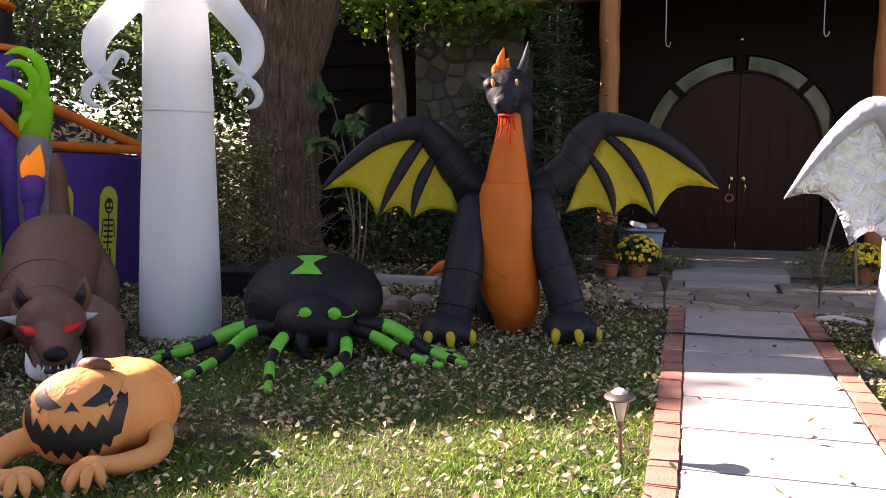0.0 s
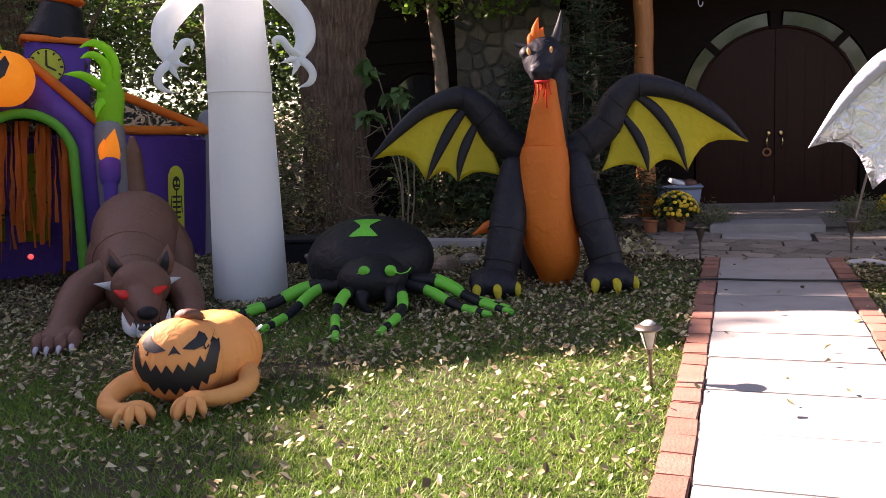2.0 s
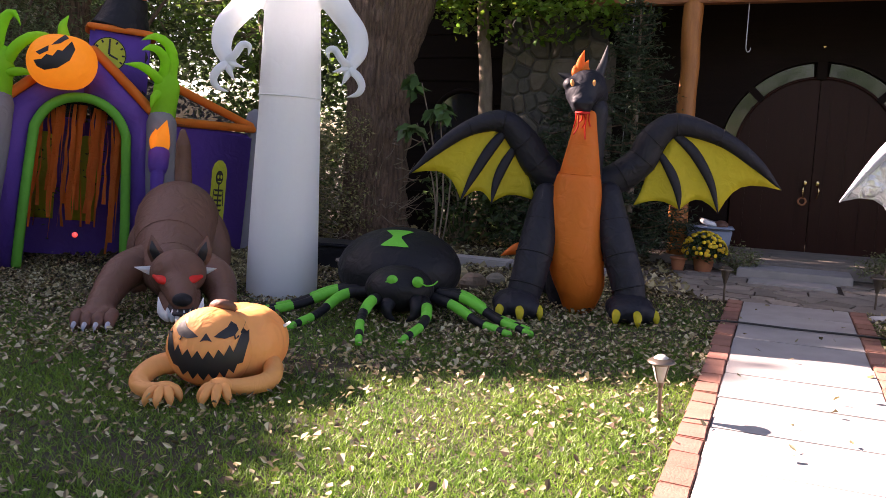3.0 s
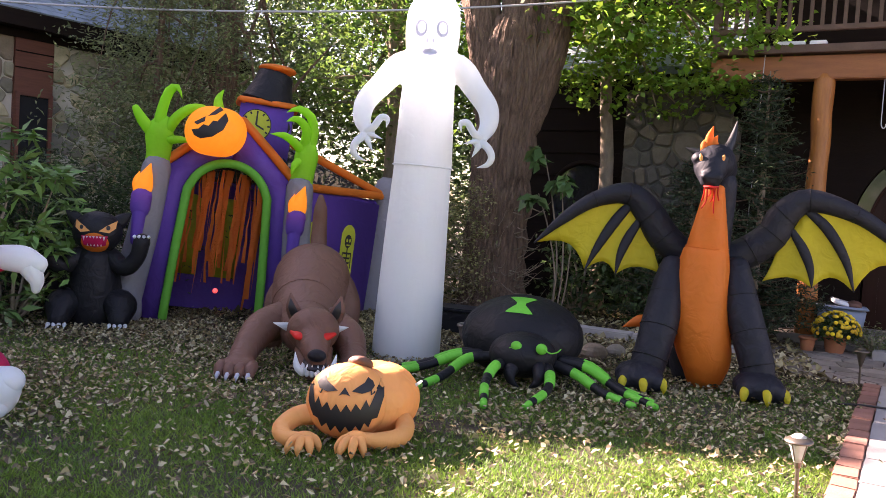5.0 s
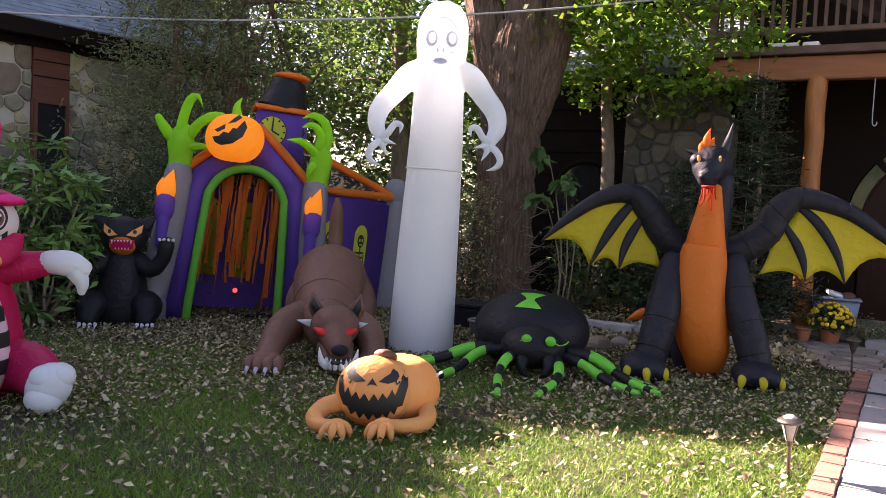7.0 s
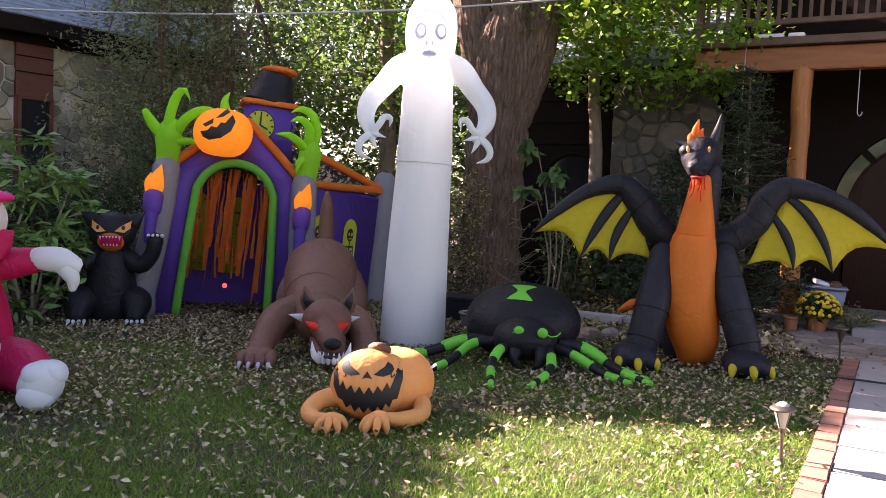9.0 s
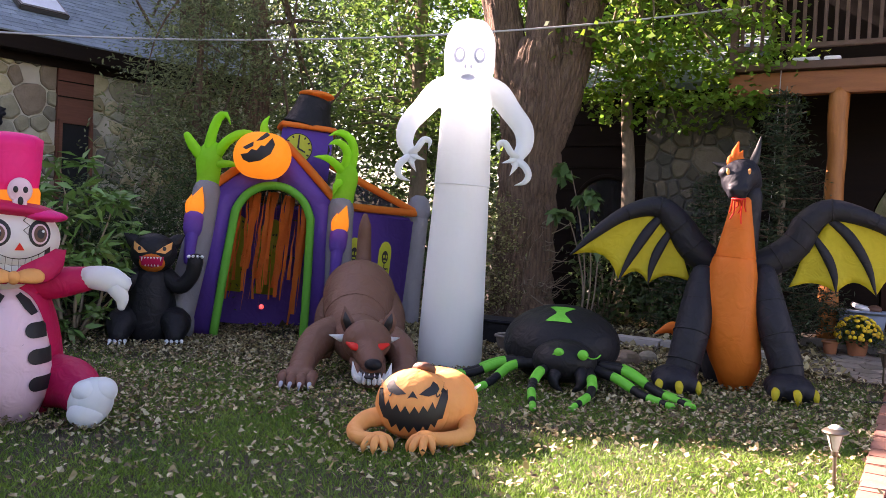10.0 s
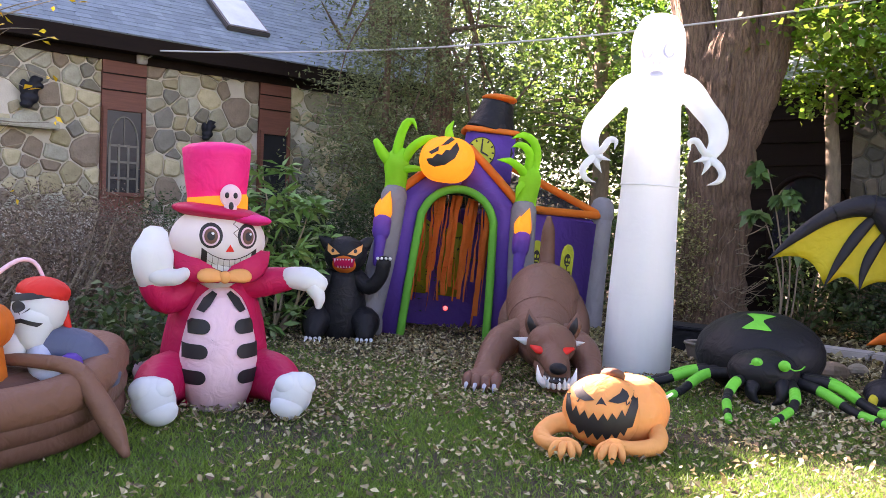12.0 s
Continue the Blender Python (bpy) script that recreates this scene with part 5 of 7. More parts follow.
    for cx in (-0.42, 0.2):
        outline = [(cx - 0.13, -0.45), (cx + 0.13, -0.45), (cx + 0.13, 0.3)] + [(cx + 0.13 * math.cos(a), 0.3 + 0.15 * math.sin(a)) for a in np.linspace(0.3, math.pi - 0.3, 6)] + [(cx - 0.13, 0.3)]
        w = bmesh.new()
        printed(w, outline, b, FR, 0.008, 0, 3)
        tomb.append(w)
        k = bmesh.new()
        printed(k, oval(cx, 0.24, 0.065, 0.085, 14), b, FR, 0.013, 0, 2)
        for q in range(5):
            printed(k, [(cx - 0.075, 0.1 - q * 0.06), (cx + 0.075, 0.1 - q * 0.06), (cx + 0.06, 0.075 - q * 0.06), (cx - 0.06, 0.075 - q * 0.06)], b, FR, 0.013, 0, 1)
        printed(k, [(cx - 0.01, 0.16), (cx + 0.01, 0.16), (cx + 0.01, -0.25), (cx - 0.01, -0.25)], b, FR, 0.013, 0, 2)
        for s in (-1, 1):
            printed(k, [(cx + s * 0.07, 0.1), (cx + s * 0.085, 0.1), (cx + s * 0.1, -0.1), (cx + s * 0.085, -0.1)], b, FR, 0.013, 0, 1)
            printed(k, [(cx + s * 0.02, -0.22), (cx + s * 0.045, -0.22), (cx + s * 0.06, -0.42), (cx + s * 0.035, -0.42)], b, FR, 0.013, 0, 1)
        ey = bmesh.new()
        for s in (-1, 1):
            printed(ey, oval(cx + s * 0.026, 0.25, 0.018, 0.024, 10), b, FR, 0.018, 0, 1)
        printed(ey, [(cx - 0.03, 0.185), (cx + 0.03, 0.185), (cx + 0.03, 0.2), (cx - 0.03, 0.2)], b, FR, 0.018, 0, 1)
        tomb.append((k, ey))
    bmesh.ops.delete(b, geom=[f for f in b.faces if (f.normal.y < -0.9 and f.calc_center_median().y < 0.3) or abs(f.normal.z) > 0.9], context="FACES")
    bd = part("side_wall", b, M["purple"], t, "purple puffed wall")
    for i in range(0, len(tomb), 2):
        w = part("printed_window", tomb[i], M["acid"], bd, "yellow arched print with a skeleton")
        part("bones_print", tomb[i + 1][0], M["ink"], bd, "black printed bones")
        part("skull_print", tomb[i + 1][1], M["acid"], bd)
    b = bmesh.new()
    tube(b, [(1.97, 1.37, 0.04), (1.97, 1.37, 0.9), (1.97, 1.37, 1.76)], [0.19, 0.16, 0.15], 18, 4)
    tube(b, [(1.97, 1.37, 1.74), (1.97, 1.37, 1.84)], [0.17, 0.16], 18, 3)
    part("column", b, M["grey"], t)
    b = bmesh.new()
    for p in (((0.76, 0.2, 1.65), (1.95, 1.3, 1.73)), ((0.65, 0.5, 2.14), (1.95, 1.3, 1.73))):
        tube(b, [p[0], Vector(p[0]).lerp(Vector(p[1]), 0.5), p[1]], 0.05, 12, 4)
    part("roof_piping", b, M["orange"], t, "orange roof piping")
    b = bmesh.new()
    hull = [b.verts.new(p) for p in ((-0.75, 0.1, 1.58), (0.74, 0.1, 1.62), (1.93, 1.28, 1.7), (-0.72, 1.45, 1.58), (0.0, 0.12, 2.24), (0.3, 0.8, 2.24))]
    bmesh.ops.convex_hull(b, input=hull)
    part("roof", b, M["net"], t, "see-through black mesh roof", smooth=False)
    tw = bmesh.new()
    box(tw, (0.3, 0.5, 2.2), (0.6, 0.5, 0.7), bevel=0.05)
    clock = bmesh.new()
    F = pose(0.2, 0.0, 2.27)
    printed(clock, oval(0, 0, 0.17, 0.18, 24), tw, F, 0.006, 0, 2)
    marks = bmesh.new()
    src = clock.copy()
    for poly in ([(-0.012, 0), (0.012, 0), (0.008, 0.13), (-0.008, 0.13)], [(0.0, -0.012), (0.09, -0.05), (0.09, -0.03), (0.0, 0.012)]):
        printed(marks, poly, src, F, 0.006, 0, 1)
    for k in range(12):
        a = 2 * math.pi * k / 12
        c, s = math.sin(a), math.cos(a)
        printed(marks, [(c * 0.125 - s * 0.009, s * 0.13 + c * 0.009), (c * 0.125 + s * 0.009, s * 0.13 - c * 0.009), (c * 0.155 + s * 0.009, s * 0.16 - c * 0.009), (c * 0.155 - s * 0.009, s * 0.16 + c * 0.009)], src, F, 0.006, 0, 0)
    outer, inner = oval(0, 0, 0.17, 0.18, 24), oval(0, 0, 0.16, 0.17, 24)
    for k in range(24):
        printed(marks, [outer[k], outer[(k + 1) % 24], inner[(k + 1) % 24], inner[k]], src, F, 0.006, 0, 0)
    src.free()
    side = bmesh.new()
    G = pose(1.2, 0.42, 2.3, 0, 0, 90)
    printed(side, oval(0, 0, 0.13, 0.18, 18), tw, G, 0.006, 0, 2)
    eyes = bmesh.new()
    for s in (-1, 1):
        printed(eyes, oval(s * 0.05, 0.03, 0.035, 0.07, 12), tw, G, 0.012, 0, 1)
    tower = part("tower", tw, M["purple"], t, "purple clock tower")
    part("clock_face", clock, M["acid"], tower, "yellow printed clock face")
    part("clock_print", marks, M["ink"], tower, "black clock hands and marks")
    part("dark_window", side, M["ink"], tower, "black printed window")
    part("peeping_eyes", eyes, M["white"], tower, "white printed eyes")
    b = bmesh.new()
    ringp = [(0.0, 0.25, 2.54), (0.3, 0.23, 2.54), (0.6, 0.25, 2.54), (0.62, 0.5, 2.54), (0.6, 0.75, 2.54), (0.3, 0.77, 2.54), (0.0, 0.75, 2.54), (-0.02, 0.5, 2.54), (0.0, 0.25, 2.54)]
    tube(b, ringp, 0.035, 10, 3)
    part("tower_piping", b, M["orange"], tower, "orange piping")
    b = bmesh.new()
    tube(b, [(0.3, 0.5, 2.56), (0.31, 0.5, 2.62), (0.33, 0.5, 2.78), (0.35, 0.5, 2.92)], [0.31, 0.29, 0.23, 0.2], 20, 4, blunt=0.1)
    part("tower_roof", b, M["black"], tower, "black tapering tower roof")
    b = bmesh.new()
    blob(b, (0.36, 0.5, 2.97), (0.22, 0.22, 0.055))
    part("tower_cap", b, M["orange"], tower, "orange cap")
    # curtain strips
    rr = random.Random(9)
    for k in range(27):
        x = -0.42 + 0.84 * (k + 0.5) / 27
        z1 = 1.3 + 0.4 * math.sqrt(max(0, 1 - (x / 0.45) ** 2))
        L = rr.uniform(0.8, 1.35) if abs(x) > 0.12 else rr.uniform(1.0, 1.45)
        b = bmesh.new()
        y, w = rr.uniform(-0.06, 0.06), 0.03
        prev = None
        for q in range(8):
            f = q / 7
            xx = x + rr.uniform(-0.012, 0.012) + 0.04 * f * math.sin(k * 1.7)
            yy = y + 0.03 * math.sin(f * 5 + k)
            z = z1 - L * f
            cur = [b.verts.new((xx - w, yy, z)), b.verts.new((xx + w * math.cos(f * 2 + k), yy + w * 0.6 * math.sin(f * 3 + k), z))]
            if prev:
                b.faces.new((prev[0], prev[1], cur[1], cur[0]))
            prev = cur
        bmesh.ops.solidify(b, geom=b.faces[:], thickness=0.003)
        part("curtain_strip", b, M["rust"], t, "orange ragged curtain strip")
    # back wall with prints seen through the doorway
    b = bmesh.new()
    box(b, (0.0, 0.9, 0.8), (1.46, 0.06, 1.5))
    bw = part("inner_wall", b, M["purple"], t, smooth=False)
    for x in (-0.4, 0.04):
        b = bmesh.new()
        plate(b, [(x - 0.14, 0.45), (x + 0.14, 0.45), (x + 0.14, 1.25)] + [(x + 0.14 * math.cos(a), 1.25 + 0.16 * math.sin(a)) for a in np.linspace(0.3, math.pi - 0.3, 6)] + [(x - 0.14, 1.25)], 0.855, 0.868)
        part("printed_window", b, M["acid"], bw, "yellow printed window")
    b = bmesh.new()
    blob(b, (0.0, 0.3, 0.34), (0.03, 0.03, 0.03))
    part("lamp", b, M["bulb"], t, "small red lamp glowing inside")
    return t


# the soft walls lean a little to one side
lean = Matrix(((1, 0, 0.165, 0), (0, 1, 0, 0), (0, 0, 0.985, 0), (0, 0, 0, 1)))
haunted_house(pose(-4.75, 6.96, 0, 0, 0, 30) @ lean)


# ---- blow-up cat ----
def cat(m):
    t = thing("inflatable_cat", m, "black blow-up cat sitting with raised paws and bared teeth", "inflatable")
    b = bmesh.new()
    tube(b, [(0, 0.05, 0.12), (0, 0.05, 0.4), (0, 0.02, 0.72), (0, 0.0, 0.82)], [0.26, 0.26, 0.19, 0.13], 20, 4)
    part("body", b, M["black"], t)
    b = bmesh.new()
    blob(b, (0.02, -0.06, 0.97), (0.24, 0.2, 0.21), u=24, v=16)
    F = pose(0.02, -0.5, 0.97)
    prints = []
    for name, mt, polys, off in (("muzzle", "orange", [oval(0, -0.1, 0.13, 0.1, 16)], 0.005), ("mouth", "crimson", [[(-0.12, -0.03), (0.12, -0.03), (0.1, -0.12), (0.0, -0.145), (-0.1, -0.12)]], 0.009),
                                 ("eye", "amber", [[(-0.04, 0.015), (-0.1, 0.065), (-0.19, 0.12), (-0.185, 0.045), (-0.13, 0.0)]], 0.006), ("eye", "amber", [[(0.04, 0.015), (0.1, 0.065), (0.19, 0.12), (0.185, 0.045), (0.13, 0.0)]], 0.006),
                                 ("teeth", "white", [[(-0.105 + 0.03 * k, -0.035), (-0.082 + 0.03 * k, -0.035), (-0.094 + 0.03 * k, -0.08 if k in (0, 6) else -0.055)] for k in range(7)] + [[(-0.07 + 0.03 * k, -0.128), (-0.05 + 0.03 * k, -0.128), (-0.06 + 0.03 * k, -0.105)] for k in range(5)], 0.013),
                                 ("pupil", "ink", [oval(-0.12, 0.05, 0.018, 0.022, 8)], 0.01), ("pupil", "ink", [oval(0.12, 0.05, 0.018, 0.022, 8)], 0.01)):
        f = bmesh.new()
        for poly in polys:
            printed(f, poly, b, F, off, 0, 2)
        prints.append((name, f, mt))
    hd = part("head", b, M["black"], t)
    for name, f, mt in prints:
        part(name, f, M[mt], hd, {"muzzle": "orange muzzle", "mouth": "dark red open mouth", "eye": "slanted amber eye", "teeth": "white pointed teeth", "pupil": "black pupil"}[name])
    for s in (-1, 1):
        b = bmesh.new()
        tube(b, [(0.02 + s * 0.17, -0.04, 1.05), (0.02 + s * 0.24, -0.04, 1.12), (0.02 + s * 0.31, -0.03, 1.17)], [0.08, 0.06, 0.006], 12, 3, flat=0.6)
        part("ear", b, M["black"], hd)
        b = bmesh.new()
        tube(b, [(s * 0.14, 0, 0.72), (s * 0.3, -0.1, 0.62), (s * 0.42, -0.16, 0.74), (s * 0.46, -0.18, 0.9)], [0.1, 0.09, 0.08, 0.085], 14, 4)
        arm = part("arm", b, M["black"], t)
        for k in range(4):
            b = bmesh.new()
            tube(b, [(s * 0.46 + (k - 1.5) * 0.045, -0.23, 0.95), (s * 0.46 + (k - 1.5) * 0.05, -0.29, 0.95)], [0.02, 0.004], 8, 2)
            part("claw", b, M["white"], arm, "white claw")
        b = bmesh.new()
        tube(b, [(s * 0.2, 0.0, 0.2), (s * 0.27, -0.12, 0.22), (s * 0.28, -0.26, 0.1)], [0.17, 0.17, 0.1], 16, 4)
        leg = part("leg", b, M["black"], t)
        for k in range(4):
            b = bmesh.new()
            tube(b, [(s * 0.28 + (k - 1.5) * 0.05, -0.34, 0.06), (s * 0.28 + (k - 1.5) * 0.055, -0.41, 0.03)], [0.022, 0.004], 8, 2)
            part("claw", b, M["white"], leg, "white claw")
    b = bmesh.new()
    tube(b, [(-0.15, 0.25, 0.15), (-0.4, 0.3, 0.2), (-0.5, 0.25, 0.5), (-0.45, 0.2, 0.65)], [0.09, 0.08, 0.07, 0.05], 12, 4)
    part("tail", b, M["black"], t)
    return t


cat(pose(-5.58, 6.1, 0, 0, 0, 30))


# ---- blow-up skeleton in a top hat ----
def skeleton(m):
    """One puffed figure in one mesh, with its colours as material slots."""
    mats = [M[k] for k in ("white", "crimson", "pink", "flame", "ink", "blush", "amber", "red", "brown")]
    WH, CR, PK, OR, BK, BL, AM, RD, BR = range(9)
    bm = bmesh.new()
    tube(bm, [(0.0, 0.18, 0.1), (0.0, 0.19, 0.28), (0.0, 0.15, 0.6), (0.0, 0.06, 0.86), (0.0, 0.02, 0.98)], [0.37, 0.4, 0.35, 0.25, 0.14], 26, 5, mat=CR)
    belly = bmesh.new()
    tube(belly, [(0.0, -0.07, 0.06), (0.0, -0.11, 0.25), (0.0, -0.12, 0.5), (0.0, -0.1, 0.75), (0.0, -0.075, 0.88)], [0.22, 0.275, 0.255, 0.175, 0.06], 28, 5, mat=BL)
    ribs = bmesh.new()
    for s in (-1, 1):
        for z, L in ((0.25, 0.15), (0.43, 0.16), (0.6, 0.14)):
            xo = 0.255 if z < 0.5 else 0.22
            tip = [(s * (xo - L + 0.05 - 0.05 * math.sin(q)), z + 0.05 * math.cos(q)) for q in np.linspace(0, math.pi, 9)]
            printed(ribs, [(s * xo, z + 0.05)] + tip + [(s * xo, z - 0.05)], belly, pose(0, -1, 0), 0.008, BK, 4)
        printed(ribs, [(s * 0.03, 0.82), (s * 0.06, 0.84), (s * 0.12, 0.79), (s * 0.165, 0.71), (s * 0.12, 0.695), (s * 0.08, 0.74)], belly, pose(0, -1, 0), 0.008, BK, 4)
    head = bmesh.new()
    blob(head, (-0.02, -0.04, 1.2), (0.34, 0.27, 0.25), mat=WH, u=32, v=20)
    tube(head, [(-0.02, -0.08, 1.1), (-0.02, -0.09, 1.0)], [0.2, 0.17], 20, 3, flat=0.9, mat=WH)
    F = pose(0.04, -1, 1.15)
    fc = bmesh.new()
    for x, rx in ((-0.13, 0.078), (0.12, 0.07)):
        printed(fc, oval(x, 0.09, rx, 0.088, 20), head, F, 0.005, BK, 2)
        printed(fc, oval(x, 0.085, rx * 0.74, 0.066, 18), head, F, 0.009, BL, 2)
        printed(fc, oval(x, 0.085, rx * 0.58, 0.052, 16), head, F, 0.013, BR, 2)
        printed(fc, oval(x, 0.085, rx * 0.32, 0.03, 12), head, F, 0.017, BK, 1)
        printed(fc, oval(x + 0.012, 0.1, rx * 0.12, 0.01, 8), head, F, 0.021, WH, 0)
    printed(fc, [(0.0, 0.03), (0.03, -0.02), (-0.03, -0.02)], head, F, 0.006, RD, 1)
    smile = [-0.19 + 0.038 * k for k in range(11)]
    mid = [-0.125 + 2.2 * x * x for x in smile]
    printed(fc, [(x, z + 0.052) for x, z in zip(smile, mid)] + [(x, z - 0.052 + abs(x) * 0.1) for x, z in zip(smile[::-1], mid[::-1])], head, F, 0.006, BK, 3)
    for k in range(1, 9):
        x0, x1 = smile[k] + 0.0012, smile[k + 1] - 0.0012
        m0, m1 = mid[k], mid[k + 1]
        printed(fc, [(x0, m0 + 0.0012), (x1, m1 + 0.0012), (x1, m1 + 0.049), (x0, m0 + 0.049)], head, F, 0.011, WH, 1)
        printed(fc, [(x0, m0 - 0.045 + abs(x0) * 0.1), (x1, m1 - 0.045 + abs(x1) * 0.1), (x1, m1 - 0.0012), (x0, m0 - 0.0012)], head, F, 0.011, WH, 1)
    zig = [(0.03, 0.26), (0.0, 0.23), (0.05, 0.2), (0.02, 0.17), (0.06, 0.14), (0.02, 0.11), (0.05, 0.08)]
    for (x0, z0), (x1, z1) in zip(zig, zig[1:]):
        printed(fc, [(x0 - 0.003, z0), (x0 + 0.003, z0), (x1 + 0.003, z1), (x1 - 0.003, z1)], head, F, 0.006, BK, 0)
    # hat
    hat = bmesh.new()
    tube(hat, [(-0.02, 0, 1.44), (-0.03, 0, 1.52), (-0.035, 0, 1.68), (-0.04, 0, 1.86)], [0.2, 0.21, 0.23, 0.245], 24, 4, mat=PK, blunt=0.22)
    tube(hat, [(-0.02, 0, 1.42), (-0.025, 0, 1.5)], [0.212, 0.218], 24, 3, mat=OR)
    blob(hat, (-0.02, -0.03, 1.4), (0.33, 0.3, 0.065), (0, 6, 0), mat=CR)
    blob(hat, (0.18, -0.14, 1.36), (0.17, 0.16, 0.045), (0, 4, 0), mat=PK)
    blob(hat, (0.04, -0.25, 1.52), (0.075, 0.03, 0.085), mat=BL)
    blob(hat, (0.04, -0.25, 1.44), (0.045, 0.03, 0.05), mat=BL)
    for x in (0.012, 0.07):
        blob(hat, (x, -0.277, 1.525), (0.016, 0.01, 0.022), mat=BK, u=10, v=6)
    blob(hat, (0.042, -0.277, 1.45), (0.018, 0.01, 0.03), mat=BK, u=10, v=6)
    # collar and bow
    for s in (-1, 1):
        tube(bm, [(s * 0.04, -0.23, 0.95), (s * 0.17, -0.22, 1.0), (s * 0.27, -0.16, 1.07), (s * 0.34, -0.12, 1.12)], [0.05, 0.1, 0.085, 0.01], 14, 4, flat=0.45, mat=CR)
        tube(bm, [(0.01, -0.29, 0.95), (0.01 + s * 0.07, -0.3, 0.96), (0.01 + s * 0.13, -0.29, 0.96)], [0.03, 0.055, 0.06], 12, 3, flat=0.6, mat=AM)
    blob(bm, (0.01, -0.31, 0.95), (0.04, 0.035, 0.045), mat=AM)
    # arms and gloves
    tube(bm, [(-0.2, 0.02, 0.84), (-0.36, -0.05, 0.78), (-0.45, -0.12, 0.86), (-0.47, -0.14, 0.95)], [0.12, 0.12, 0.1, 0.09], 16, 4, mat=CR)
    tube(bm, [(-0.46, -0.16, 0.96), (-0.47, -0.18, 1.1), (-0.46, -0.19, 1.2)], [0.13, 0.14, 0.1], 16, 4, flat=0.7, mat=WH)
    tube(bm, [(-0.44, -0.2, 0.95), (-0.32, -0.22, 0.94), (-0.25, -0.22, 0.97)], [0.07, 0.06, 0.045], 12, 4, mat=WH)
    tube(bm, [(0.2, 0.02, 0.88), (0.34, -0.05, 0.9), (0.5, -0.12, 0.93)], [0.12, 0.11, 0.085], 16, 4, mat=CR)
    tube(bm, [(0.5, -0.14, 0.94), (0.62, -0.18, 0.93), (0.7, -0.2, 0.9)], [0.08, 0.09, 0.07], 14, 4, mat=WH)
    tube(bm, [(0.66, -0.2, 0.88), (0.7, -0.22, 0.8), (0.7, -0.22, 0.74)], [0.07, 0.05, 0.03], 12, 4, mat=WH)
    # legs and feet
    for s in (-1, 1):
        tube(bm, [(s * 0.26, 0.04, 0.21), (s * 0.4, -0.18, 0.2), (s * 0.45, -0.48, 0.14)], [0.19, 0.175, 0.115], 18, 4, mat=CR)
        blob(bm, (s * 0.45, -0.6, 0.165), (0.14, 0.12, 0.165), (8, s * 22, 0), mat=WH)
        blob(bm, (s * 0.41, -0.645, 0.095), (0.115, 0.085, 0.09), (0, s * 10, 0), mat=WH)
        blob(bm, (s * 0.51, -0.62, 0.235), (0.1, 0.09, 0.09), mat=WH)
        blob(bm, (s * 0.41, -0.625, 0.235), (0.085, 0.085, 0.08), mat=WH)
    for src in (belly, ribs, head, fc, hat):
        tmp = bpy.data.meshes.new("tmp")
        src.to_mesh(tmp)
        src.free()
        bm.from_mesh(tmp)
        bpy.data.meshes.remove(tmp)
    ob = part("inflatable_skeleton", bm, mats)
    ob.matrix_basis = m
    return tagged(ob, "blow-up skeleton in crimson coat and pink top hat sitting on grass", "inflatable")


skeleton(pose(-4.48, 3.04, 0, 0, 0, 50))


# ---- blow-up boat with figure ----
def boat(m):
    t = thing("inflatable_boat", m, "brown blow-up wooden boat with puffed planks", "inflatable")
    for z, w, r, k in ((0.16, 0.82, 0.125, 0), (0.32, 0.93, 0.12, 1), (0.47, 1.0, 0.12, 2)):
        b = bmesh.new()
        dip = 0.05 * (k + 1)
        loop = [(0.5 * w, -2.4, z - dip), (0.52 * w, -0.6, z - dip), (0.5 * w, 0.0, z - dip * 0.9), (0.4 * w, 0.32, z - dip * 0.4), (0.12 * w, 0.62, z), (-0.2 * w, 0.6, z), (-0.5 * w, 0.2, z), (-0.54 * w, -0.6, z), (-0.5 * w, -2.4, z)]
        tube(b, loop, r, 16, 5)
        part("plank", b, M["brown"] if k < 2 else M["tan"], t, "puffed brown plank")
    b = bmesh.new()
    tube(b, [(0.0, 0.0, 0.3), (0.0, -2.3, 0.3)], [0.4, 0.42], 20, 6, flat=0.4)
    part("deck", b, M["brown"], t)
    b = bmesh.new()
    tube(b, [(-0.1, -0.15, 0.5), (0.25, -0.02, 0.515), (0.5, 0.09, 0.48), (0.64, 0.12, 0.34), (0.75, 0.15, 0.18), (0.85, 0.16, 0.04)], [0.03, 0.04, 0.05, 0.062, 0.065, 0.03], 14, 5)
    part("oar", b, M["tan"], t, "tan puffed oar hanging over the side")
    return t


boat(pose(-4.7, 1.55, 0, 0, 0, 0))


